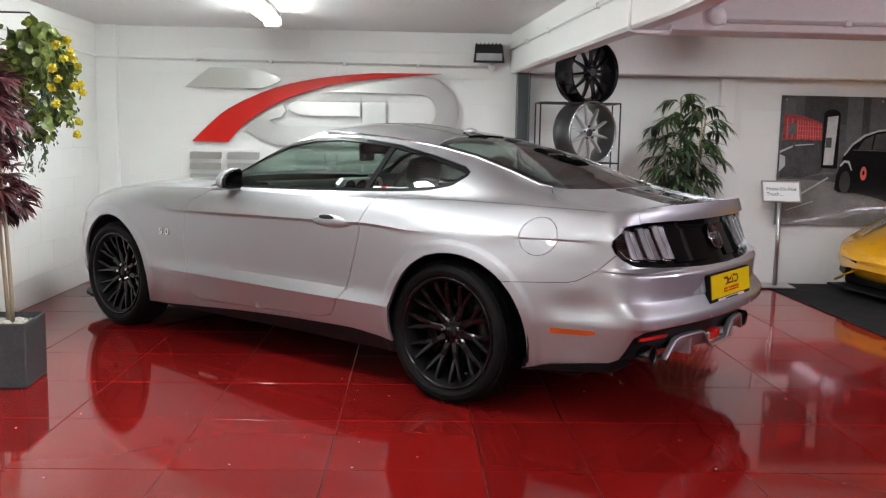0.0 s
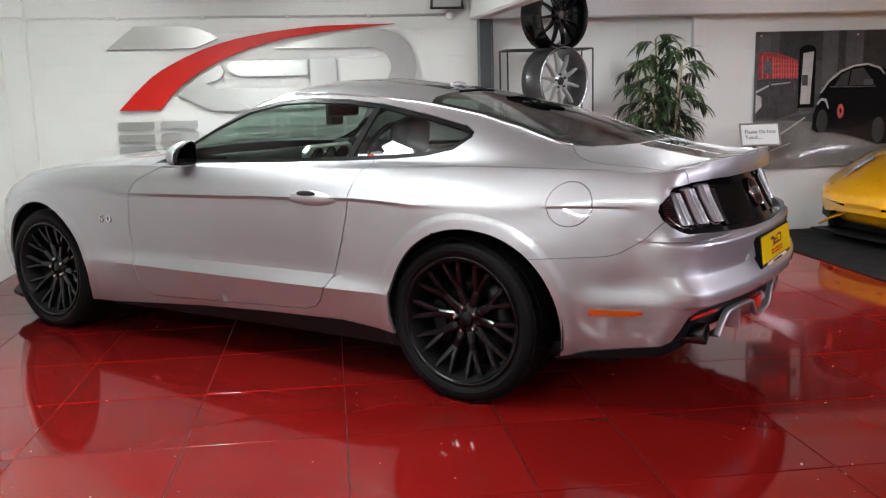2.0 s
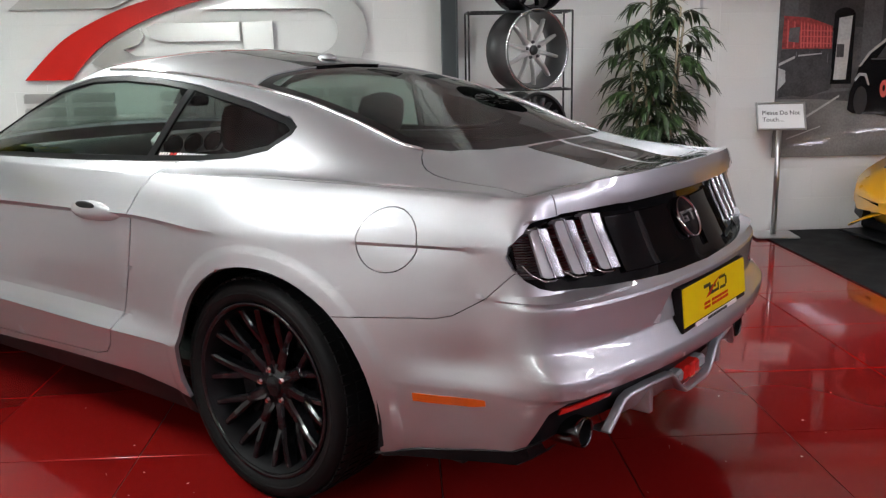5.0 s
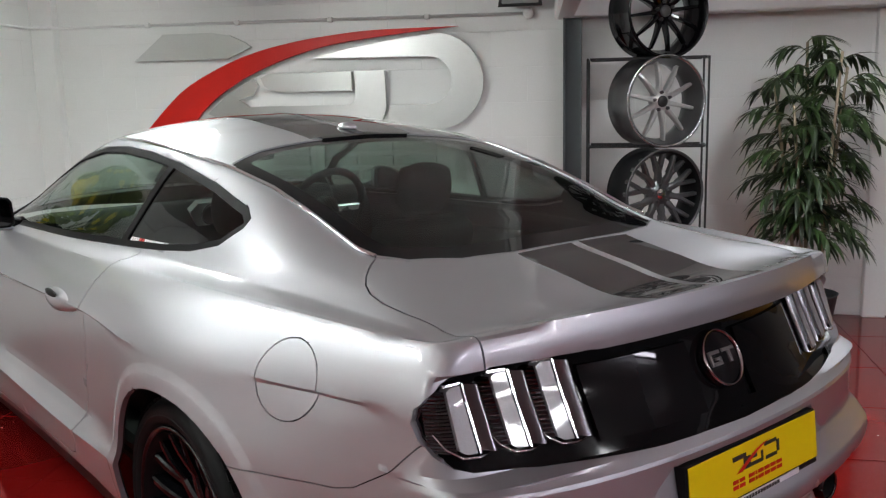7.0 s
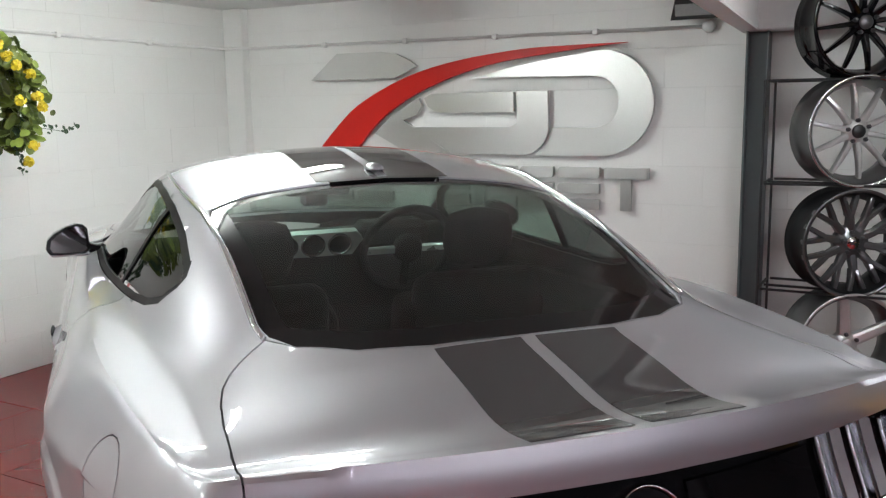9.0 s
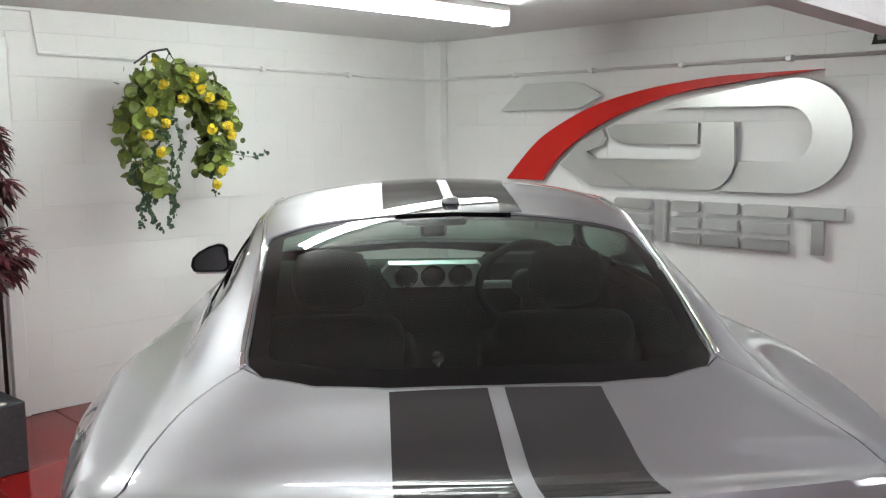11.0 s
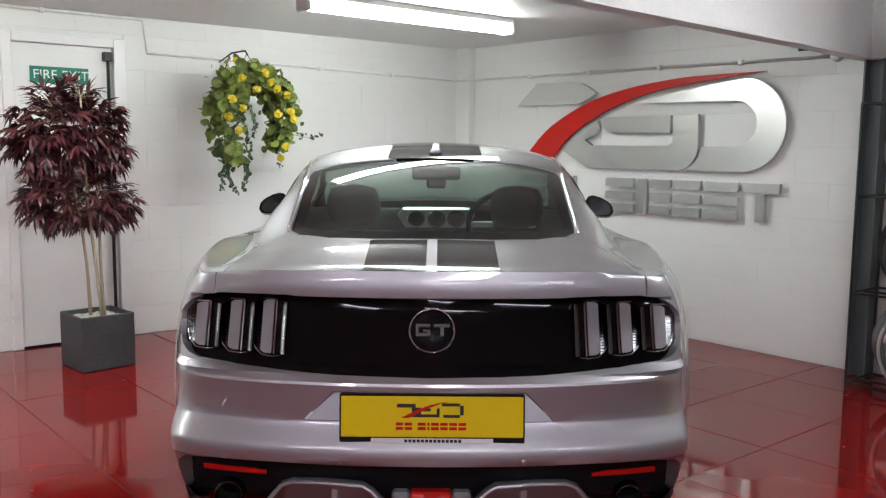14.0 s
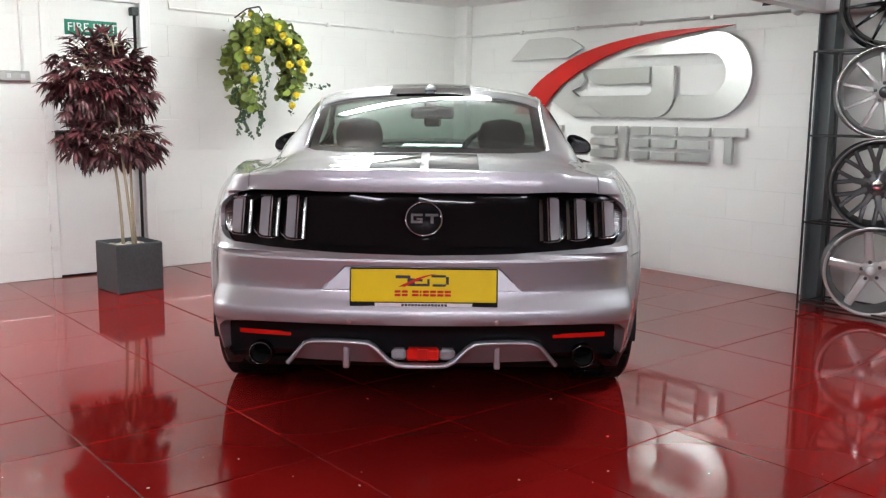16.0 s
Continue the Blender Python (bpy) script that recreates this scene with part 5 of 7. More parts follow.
        part("recess_shade", bm if s > 0 else mirrored(bm), CABIN, door)
        # mirror: a shell that tapers ahead and outwards, a black bezel and the glass
        face = [(-0.074, -0.040), (-0.070, 0.040), (-0.056, 0.056), (-0.034, 0.060), (0.005, 0.050), (0.046, 0.028), (0.070, 0.004), (0.077, -0.028), (0.066, -0.048), (0.030, -0.053), (-0.056, -0.053)]
        place = Matrix.Translation((1.512, 0.893, 1.008)) @ Matrix.Rotation(radians(8), 4, "Z")

        def shell(steps):
            own, rows = bmesh.new(), []
            for x, f, lift_ in steps:
                rows.append([own.verts.new(place @ Vector((x, -0.01 + (y + 0.01) * f, z * f + lift_))) for y, z in face])
            for a, b in zip(rows, rows[1:]):
                for k in range(len(face)):
                    f = own.faces.new((a[k], b[k], b[(k + 1) % len(face)], a[(k + 1) % len(face)]))
                    f.smooth = True
            own.faces.new(rows[0])
            own.faces.new(rows[-1][::-1])
            bmesh.ops.recalc_face_normals(own, faces=own.faces[:])
            return own if s > 0 else mirrored(own)
        mirror = part("wing_mirror", shell(((0.026, 1.0, 0.0), (0.050, 0.97, 0.001), (0.080, 0.84, 0.002), (0.102, 0.60, 0.0), (0.110, 0.30, -0.002))), PAINT, door, "silver wing mirror with a black bezel")
        part("bezel", shell(((0.006, 0.90, 0.0), (0.0, 0.95, 0.0), (0.004, 1.01, 0.0), (0.0255, 1.02, 0.0))), GLOSS_BLACK, mirror, "gloss black mirror bezel")
        part("mirror_glass", shell(((0.002, 0.86, 0.0), (0.0058, 0.86, 0.0))), MIRROR_DARK, mirror, "mirror glass")
        bm = bmesh.new()
        tube(bm, [(1.60, 0.775, 0.960), (1.59, 0.81, 0.962), (1.58, 0.85, 0.978)], 0.024, 10)
        part("mirror_foot", bm if s > 0 else mirrored(bm), GLOSS_BLACK, mirror)
        bm = bmesh.new()
        box(bm, (1.53, 0.82, 0.945), (1.63, 0.96, 0.958), 0.008)
        part("mirror_base", bm if s > 0 else mirrored(bm), PAINT, mirror)
        y = side_at(2.135, 0.665) + 0.003
        turn = math.degrees(math.atan2(side_at(2.18, 0.665) - side_at(2.09, 0.665), 0.09))
        m = pose(2.135, s * y, 0.663, 90, 0, 180 + turn if s > 0 else -turn) @ Matrix.Diagonal((1.5, 1.0, 1.0, 1.0))
        writing("badge_number", "5.0", 0.052, m, CHROME, car, 0.003)
        # black copy of the figures, shifted down and aside as their drop shadow
        writing("badge_back", "5.0", 0.052, m @ pose(0.0012, -0.002, -0.002), GLOSS_BLACK, car, 0.001)


    # dealer strip on the quarter window: plain bars
    x = 0.60
    for k in range(17):
        w = 0.009 if k not in (4, 5) else 0.012
        bm = bmesh.new()
        bm.faces.new([bm.verts.new((xx, side_at(xx, zz) - 0.003, zz)) for xx, zz in ((x, 0.998), (x - w, 0.998), (x - w, 1.008), (x, 1.008))])
        part("print_bar", bm, SWOOSH_RED if k in (4, 5) else WHITE_PRINT, car)
        x -= w + 0.0035

    # black skirt under the bumper's flank, its foot level
    for s in (1, -1):
        bm = bmesh.new()
        rows = []
        for x in [-0.410 - 0.035 * k for k in range(14)]:
            top = float(np.interp(-x, (0.40, 0.54, 0.68, 0.80, 0.87), (0.240, 0.275, 0.293, 0.308, 0.345)))
            low = float(np.interp(-x, (0.40, 0.54, 0.68, 0.80, 0.87), (0.234, 0.243, 0.252, 0.262, 0.310)))
            rows.append([bm.verts.new((x, s * (side_at(x, max(z, 0.30)) - (0.30 - min(z, 0.30)) * 0.3 + d), z)) for d, z in ((-0.002, top + 0.002), (0.004, top - 0.002), (0.004, low + 0.004), (-0.004, low), (-0.050, low + 0.004))])
        for a, b in zip(rows, rows[1:]):
            for k in range(4):
                bm.faces.new((a[k], b[k], b[k + 1], a[k + 1]) if s > 0 else (a[k + 1], b[k + 1], b[k], a[k]))
        part("rear_skirt", bm, SATIN_BLACK, bumper, "black skirt under the bumper")
    # chin under the nose
    bm = bmesh.new()
    rim_ = [(3.02, 0.83), (3.16, 0.82), (3.28, 0.78), (3.40, 0.68), (3.50, 0.48), (3.56, 0.24), (3.57, 0.0)]
    slab(bm, rim_ + [(x, -y) for x, y in rim_[-2::-1]] + [(3.02, -0.6), (3.02, 0.6)], 0.022, pose(0, 0, 0.125))
    part("front_splitter", bm, SATIN_BLACK, car, "black chin splitter")
    # wheel housings
    for x, c, r in ((-0.058, 0.352, 0.395), (2.715, 0.345, 0.395)):
        for s in (1, -1):
            bm = bmesh.new()
            lathe(bm, [(r, 0.86), (r, 0.55), (0.30, 0.54), (0.0005, 0.54)], 40)
            bm.transform(Matrix.Translation((x, 0, c)))
            bmesh.ops.bisect_plane(bm, geom=bm.verts[:] + bm.edges[:] + bm.faces[:], plane_co=(0, 0, 0.27), plane_no=(0, 0, 1), clear_inner=True)
            for v in bm.verts:
                v.co.y = min(v.co.y, 0.86)
            if s < 0:
                mirrored(bm)
            part("wheel_housing", bm, CABIN, car)
    bm = bmesh.new()
    box(bm, (-0.62, -0.70, 0.20), (3.3, 0.70, 0.26), 0.02)
    part("underbody", bm, CABIN, car)
    for x, r, w, y in ((0.0, 0.343, 0.275, 0.756), (2.72, 0.340, 0.255, 0.788)):
        for s in (1, -1):
            build_wheel(car, x, y * s, r, w * 0.88, s < 0)
    build_cabin(car, top_at)
    return car


def cushion(lo, hi, soft, m=None):
    bm = bmesh.new()
    box(bm, lo, hi, soft, m, 4)
    for f in bm.faces:
        f.smooth = True
    return bm


def build_cabin(car, top_at):
    bm = bmesh.new()
    box(bm, (-0.25, -0.70, 0.24), (1.95, 0.70, 0.30), 0.02)
    part("cabin_floor", bm, CABIN, car)
    for s in (0.36, -0.36):
        seat = new("front_seat")
        seat.parent = car
        seat.matrix_basis = pose(0.72, s, 0.30)
        part("cushion", cushion((0.0, -0.25, 0.0), (0.50, 0.25, 0.20), 0.05), LEATHER, seat)
        part("backrest", cushion((-0.10, -0.22, 0.0), (0.04, 0.22, 0.56), 0.06, pose(0.02, 0, 0.12, 0, -16, 0)), LEATHER, seat)
        for y in (-0.22, 0.22):
            part("bolster", cushion((-0.06, -0.05, 0.0), (0.09, 0.05, 0.44), 0.04, pose(0.02, y * 0.95, 0.14, 0, -16, 0)), LEATHER, seat)
        bm = bmesh.new()
        bmesh.ops.create_cube(bm, size=2)
        bmesh.ops.subdivide_edges(bm, edges=bm.edges[:], cuts=5, use_grid_fill=True)
        for v in bm.verts:
            q = v.co.lerp(v.co.normalized() * 1.25, 0.62)
            v.co = Vector((q.x * 0.048, q.y * 0.104, q.z * 0.084))
        for f in bm.faces:
            f.smooth = True
        bm.transform(pose(-0.155, 0, 0.765, 0, -10, 0))
        part("headrest", bm, LEATHER, seat, "black head restraint")
    seat = new("rear_seat")
    seat.parent = car
    seat.matrix_basis = pose(-0.05, 0, 0.30)
    for y in (-0.33, 0.33):
        part("cushion", cushion((0.08, -0.30, 0.05), (0.50, 0.30, 0.22), 0.05, pose(0, y, 0)), LEATHER, seat)
        part("backrest", cushion((-0.12, -0.30, 0.1), (0.02, 0.30, 0.66), 0.05, pose(0.05, y, 0.04, 0, -20, 0)), LEATHER, seat)
    bm = bmesh.new()
    box(bm, (-0.54, -0.60, 0.93), (-0.10, 0.60, 0.955), 0.01)
    part("parcel_shelf", bm, CABIN, car)
    bm = bmesh.new()
    rows = []
    for y in [-0.70 + 1.4 * k / 20 for k in range(21)]:
        rows.append([bm.verts.new((x, y, z)) for x, z in ((1.42, 0.55), (1.40, 0.78), (1.41, 0.90), (1.45, 0.985), (1.56, 0.990), (1.80, 0.952), (1.93, 0.93), (1.93, 0.5))])
    for a, b in zip(rows, rows[1:]):
        for k in range(7):
            f = bm.faces.new((a[k], a[k + 1], b[k + 1], b[k]))
            f.smooth = True
    bmesh.ops.recalc_face_normals(bm, faces=bm.faces[:])
    dash = part("dashboard", bm, CABIN, car)
    # middle panel with three round vents
    face = pose(1.40, 0.0, 0.956, 0, -24, 0)
    bm = bmesh.new()
    outline = [(-0.205, 0.018), (-0.165, -0.052), (0.165, -0.052), (0.205, 0.018), (0.175, 0.055), (-0.175, 0.055)]
    slab(bm, outline, 0.03, face @ pose(0, 0, 0, 90, 0, -90))
    panel = part("vent_panel", bm, DASH_SILVER, dash, "brushed aluminium vent panel")
    for y in (-0.108, 0.0, 0.108):
        bm = bmesh.new()
        lathe(bm, [(0.040, 0.028), (0.044, 0.040), (0.048, 0.040), (0.050, 0.026)], 30)
        bm.transform(face @ Matrix.Translation((0, y, 0.002)) @ pose(0, 0, 0, 0, 0, 90))
        vent = part("vent", bm, CHROME, panel)
        bm = bmesh.new()
        lathe(bm, [(0.0005, 0.0325), (0.043, 0.0325), (0.044, 0.02)], 30)
        bm.transform(face @ Matrix.Translation((0, y, 0.002)) @ pose(0, 0, 0, 0, 0, 90))
        part("vent_core", bm, CABIN, panel)
    bm = bmesh.new()
    box(bm, (-0.02, -0.13, -0.30), (0.03, 0.13, -0.06), 0.012, face)
    part("centre_stack", bm, GLOSS_BLACK, dash)
    for y in (-0.08, 0.08):
        bm = bmesh.new()
        lathe(bm, [(0.0005, 0.05), (0.018, 0.05), (0.02, 0.02)], 18)
        bm.transform(face @ Matrix.Translation((0, y, -0.24)) @ pose(0, 0, 0, 0, 0, 90))
        part("knob", bm, CHROME, dash)
    bm = bmesh.new()
    box(bm, (0.55, -0.11, 0.30), (1.40, 0.11, 0.56), 0.04)
    tunnel = part("centre_console", bm, CABIN, car)
    bm = bmesh.new()
    tube(bm, [(1.15, 0, 0.56), (1.13, 0, 0.66)], 0.01, 8)
    own = bmesh.new()
    bmesh.ops.create_uvsphere(own, u_segments=14, v_segments=8, radius=0.026)
    own.transform(Matrix.Translation((1.13, 0, 0.675)))
    join(bm, own)
    part("gear_lever", bm, CHROME, tunnel)
    # steering wheel on the right
    wheel = pose(1.24, -0.35, 0.93, 0, -24, 0)
    bm = bmesh.new()
    pts = [(0, 0.18 * math.cos(a), 0.18 * math.sin(a)) for a in (2 * math.pi * k / 40 for k in range(41))]
    tube(bm, pts, 0.016, 10, caps=False)
    bm.transform(wheel)
    steer = part("steering_wheel", bm, LEATHER, car, "black three-spoke steering wheel")
    for a in (0, 180, 270):
        bm = bmesh.new()
        box(bm, (-0.012, 0.03, -0.016), (0.006, 0.17, 0.016), 0.005, wheel @ Matrix.Rotation(radians(a), 4, "X"))
        part("spoke", bm, DASH_SILVER if a != 270 else CABIN, steer)
    bm = bmesh.new()
    lathe(bm, [(0.0005, 0.03), (0.05, 0.028), (0.062, 0.0), (0.05, -0.03)], 24)
    bm.transform(wheel @ pose(0, 0, 0, 0, 0, 90))
    part("boss", bm, CABIN, steer)
    bm = bmesh.new()
    box(bm, (1.38, -0.50, 0.90), (1.54, -0.20, 1.02), 0.03)
    part("instrument_hood", bm, CABIN, dash)
    # interior mirror
    bm = bmesh.new()
    box(bm, (1.24, -0.125, 1.155), (1.28, 0.125, 1.225), 0.016, None, 2)
    tube(bm, [(1.27, 0, 1.2), (1.33, 0, 1.26)], 0.012, 8)
    box(bm, (1.29, -0.05, 1.11), (1.35, 0.05, 1.26), 0.012)
    part("interior_mirror", bm, CABIN, car)
    # headlining, pillars
    bm = bmesh.new()
    rows = []
    for x in [0.46 + 0.74 * k / 8 for k in range(9)]:
        rows.append([bm.verts.new((x, y, top_at(x, y) - 0.035)) for y in [-0.52 + 1.04 * k / 10 for k in range(11)]])
    for a, b in zip(rows, rows[1:]):
        for k in range(10):
            f = bm.faces.new((a[k], a[k + 1], b[k + 1], b[k]))
            f.smooth = True
    part("headlining", bm, HEADLINER, car)


car = build_car()


# ---- floor tiles, last of the structure ----
def build_tiles():
    xs = [-2.12, -1.49, -0.89, -0.29, 0.31, 0.91, 1.32, 1.92, 2.535, 3.15, 3.75]
    ys = [-0.20 + 0.6 * k for k in range(14)] + [BACK]
    meshes = {}
    for x0, x1 in zip(xs, xs[1:]):
        for y0, y1 in zip(ys, ys[1:]):
            key = (round(x1 - x0, 3), round(y1 - y0, 3))
            if key not in meshes:
                own = bmesh.new()
                box(own, (0.0018, 0.0018, -0.02), (key[0] - 0.0018, key[1] - 0.0018, 0), 0.0012)
                meshes[key] = bpy.data.meshes.new("tile")
                own.to_mesh(meshes[key])
                own.free()
                meshes[key].materials.append(FLOOR_RED)
            ob = new("tile", meshes[key])
            ob.parent = floor
            ob.matrix_basis = pose(x0, y0, random.uniform(-0.0006, 0.0), random.uniform(-0.09, 0.09), random.uniform(-0.09, 0.09), 0)
    bm = bmesh.new()
    for lo, hi in (((LEFT, FRONT, -0.02), (3.75, -0.2, -0.0004)), ((3.75, FRONT, -0.02), (RIGHT, BACK, -0.0008))):
        box(bm, lo, hi)
    thing("floor_far", bm, FLOOR_RED, "glossy red painted floor", "floor", kind="structure")


build_tiles()


# ---- the wall sign ----
def plate(name, outline, material_, parent, depth=0.03, stand=0.022):
    """A flat plate in front of the back wall, its outline in x and z."""
    bm = bmesh.new()
    slab(bm, [(x, z) for x, z in outline], depth, Matrix(((1, 0, 0, 0), (0, 0, -1, BACK - stand), (0, 1, 0, 0), (0, 0, 0, 1))))
    bmesh.ops.recalc_face_normals(bm, faces=bm.faces[:])
    return part(name, bm, material_, parent)


def build_wall_sign():
    sign = base("wall_sign", pose(0, 0, 0), "large brushed steel and red dealer sign on the wall", "sign")
    xu = (-1.31, -1.17, -1.02, -0.825, -0.58, -0.33, -0.04, 0.35, 0.86)
    zu = (1.198, 1.338, 1.467, 1.574, 1.674, 1.738, 1.784, 1.816, 1.821)
    xl = (-1.00, -0.87, -0.70, -0.48, -0.236, 0.01, 0.40, 0.86)
    zl = (1.195, 1.342, 1.468, 1.580, 1.667, 1.728, 1.778, 1.820)
    a = np.linspace(xu[0], xu[-1], 34)
    b = np.linspace(xl[0], xl[-1], 34)
    up = list(zip(a.tolist(), cubic(a, xu, zu).tolist()))
    low = list(zip(b.tolist(), cubic(b, xl, zl).tolist()))
    bm = bmesh.new()
    y0, y1 = BACK - 0.06, BACK - 0.03
    front = [[bm.verts.new((x, y0, z)) for x, z in line] for line in (up, low)]
    back = [[bm.verts.new((x, y1, z)) for x, z in line] for line in (up, low)]
    for k in range(33):
        bm.faces.new((front[0][k], front[1][k], front[1][k + 1], front[0][k + 1]))
        for r in (0, 1):
            bm.faces.new((front[r][k], front[r][k + 1], back[r][k + 1], back[r][k]))
    bm.faces.new((front[0][0], front[1][0], back[1][0], back[0][0]))
    bmesh.ops.recalc_face_normals(bm, faces=bm.faces[:])
    part("red_swoosh", bm, SWOOSH_RED, sign, "glossy red curved blade")
    plate("steel_shape", [(-1.37, 1.662), (-1.15, 1.835), (-0.80, 1.835), (-0.68, 1.815), (-0.58, 1.770), (-0.53, 1.735), (-0.62, 1.695), (-0.70, 1.662)], STEEL_BRUSH, sign)
    plate("steel_shape", [(-0.52, 1.530), (-0.495, 1.48), (-0.53, 1.425), (-0.637, 1.39), (-0.285, 1.176), (-0.60, 1.175), (-0.86, 1.305), (-0.70, 1.44)], STEEL_BRUSH, sign)
    plate("steel_shape", [(-0.42, 1.557), (-0.475, 1.53), (-0.45, 1.475), (-0.40, 1.447), (-0.33, 1.437), (0.150, 1.437), (0.150, 1.557)], STEEL_BRUSH, sign)
    plate("steel_shape", [(0.172, 1.56), (0.372, 1.56), (0.380, 1.345)] + arc(0.20, 1.345, 0.18, 0, -90, 8, 0.169) + [(-0.275, 1.176), (-0.573, 1.346), (0.130, 1.346), (0.172, 1.37)], STEEL_BRUSH, sign)
    plate("steel_shape", [(-0.10, 1.648), (0.15, 1.705), (0.45, 1.752)] + arc(0.70, 1.480, 0.317, 88, -90, 18, 0.304) + [(0.29, 1.174), (0.37, 1.24), (0.41, 1.340)] + arc(0.66, 1.490, 0.155, -90, 90, 12, 0.150), STEEL_BRUSH, sign)
    # the words below the mark, as plain bars
    for x0, x1 in ((-1.335, -1.06), (-1.01, -0.73), (-0.415, -0.160), (-0.012, 0.165), (0.195, 0.41), (0.44, 0.70)):
        for z0, z1, cut_in in ((1.044, 1.108, 0.012), (0.952, 1.012, 0.0), (0.858, 0.920, 0.0)):
            plate("steel_bar", [(x0, z0), (x1 - cut_in, z0), (x1, z0 + 0.012), (x1, z1), (x0 + 0.014, z1), (x0, z1 - 0.014)], LETTER_STEEL, sign)
    plate("steel_bar", [(-0.120, 0.858), (-0.055, 0.858), (-0.055, 1.108), (-0.120, 1.108)], LETTER_STEEL, sign)
    plate("steel_bar", [(0.733, 1.046), (0.994, 1.046), (0.994, 1.108), (0.733, 1.108)], LETTER_STEEL, sign)
    plate("steel_bar", [(0.83, 0.858), (0.892, 0.858), (0.892, 1.040), (0.83, 1.040)], LETTER_STEEL, sign)


build_wall_sign()


# ---- flood light ----
def build_flood():
    f = base("flood_light", pose(1.262, BACK - 0.10, 1.99), "black floodlight fixed to the wall under the ceiling", "floodlight")
    bm = bmesh.new()
    front = [(-0.135, -0.075), (0.135, -0.075), (0.118, 0.085), (-0.118, 0.085)]
    v0 = [bm.verts.new((x, -0.06 if z < 0 else -0.01, z)) for x, z in front]
    v1 = [bm.verts.new((x * 0.8, 0.06, z * 0.8)) for x, z in front]
    bm.faces.new(v0)
    bm.faces.new(v1[::-1])
    for k in range(4):
        bm.faces.new((v0[k], v1[k], v1[(k + 1) % 4], v0[(k + 1) % 4]))
    bmesh.ops.recalc_face_normals(bm, faces=bm.faces[:])
    body = part("housing", bm, BLACK_METAL, f)
    for k in range(7):
        bm = bmesh.new()
        box(bm, (-0.11 + k * 0.034, -0.01, 0.07), (-0.10 + k * 0.034, 0.05, 0.098), 0.002)
        part("cooling_fin", bm, BLACK_METAL, body)
    bm = bmesh.new()
    m = pose(0, -0.058, -0.028, 17, 0, 0)
    box(bm, (-0.112, -0.004, -0.036), (0.112, 0.0, 0.036), 0.002, m)
    part("lamp_window", bm, GLASSY_GREY, f, "grey glass window")
    bm = bmesh.new()
    box(bm, (-0.05, 0.06, -0.03), (0.05, 0.10, 0.03), 0.004)
    part("bracket", bm, BLACK_METAL, f)


GLASSY_GREY = material("grey_lamp_glass", (0.28, 0.28, 0.28), 0.15, vary=0.1, coat=0.6)
build_flood()

# ---- wheel rack ----
SILVER_ALLOY = material("bright_silver_alloy", (0.55, 0.54, 0.53), 0.30, metal=0.55, vary=0.04, coat=0.4)
POLISHED = material("polished_wheel_lip", (0.62, 0.62, 0.62), 0.24, metal=0.9, vary=0.03)
GUN_ALLOY = material("gunmetal_alloy", (0.085, 0.085, 0.088), 0.34, metal=0.6, vary=0.05, coat=0.4)


def build_rack():
    r = base("wheel_rack", pose(0, 0, 0), "slim black steel rack with four shelves", "rack")
    x0, x1, y0, y1 = 1.678, 2.350, 7.64, 7.95

    def bar(a, b, parent=r, name="bar"):
        bm = bmesh.new()
        h = 0.006
        lo = [min(a[i], b[i]) - h for i in range(3)]
        hi = [max(a[i], b[i]) + h for i in range(3)]
        box(bm, lo, hi, 0.002)
        part(name, bm, BLACK_METAL, parent)

    for x in (x0, x1):
        for y in (y0, y1):
            bar((x, y, 0.009), (x, y, 1.575), name="post")
    for z in (0.045, 0.548, 1.078, 1.578):
        shelf = new("shelf")
        shelf.parent = r
        for y in (y0, y1):
            bar((x0 + 0.019, y, z), (x1 - 0.019, y, z), shelf)
        for x in (x0, x1):
            bar((x, y0 + 0.019, z), (x, y1 - 0.019, z), shelf)
        bar((x0 + 0.019, y0 + 0.12, z), (x1 - 0.019, y0 + 0.12, z), shelf)


build_rack()


def show_wheel(z, spokes, label, rim_m, spoke_m, cap_m, lip_m, radius=0.257, width=0.22, **more):
    w = base("alloy_wheel", pose(2.07, 7.72, z + 0.255, 0, 7, 211), label, "wheel", "wheels on the rack")
    build_rim(w, radius, width, spokes, rim_m, spoke_m, cap_m, lip_m, **more)


show_wheel(1.578, straight_spokes(12, 0.05, 0.222, 0.026, 0.014, 0.012, 0.012), "gloss black multi-spoke alloy wheel on the rack", ALLOY_BLACK, ALLOY_BLACK, GUN_ALLOY, ALLOY_BLACK, dish=0.045, hub=0.06, nut_m=GUN_ALLOY)
show_wheel(1.078, straight_spokes(10, 0.05, 0.226, 0.026, 0.018, 0.012, -0.01), "silver ten-spoke alloy wheel with a deep polished lip", POLISHED, SILVER_ALLOY, BLACK_METAL, POLISHED, dish=0.055, hub=0.062, nut_m=GUN_ALLOY, barrel_m=GUN_ALLOY)
show_wheel(0.548, split_spokes(10, 0.06, 0.140, 0.248, 0.036, 0.160, 0.040, 0.022, db=0.02), "gunmetal mesh alloy wheel with a polished centre cap", GUN_ALLOY, GUN_ALLOY, CHROME, GUN_ALLOY, dish=0.05, hub=0.085, nut_m=GUN_ALLOY, barrel_m=SATIN_BLACK)
show_wheel(0.045, straight_spokes(5, 0.04, 0.246, 0.058, 0.046, 0.006, 0.016), "silver five-spoke alloy wheel on the lowest shelf", SILVER_ALLOY, SILVER_ALLOY, SILVER_ALLOY, SILVER_ALLOY, dish=0.05, hub=0.062, nut_m=GUN_ALLOY, barrel_m=GUN_ALLOY)


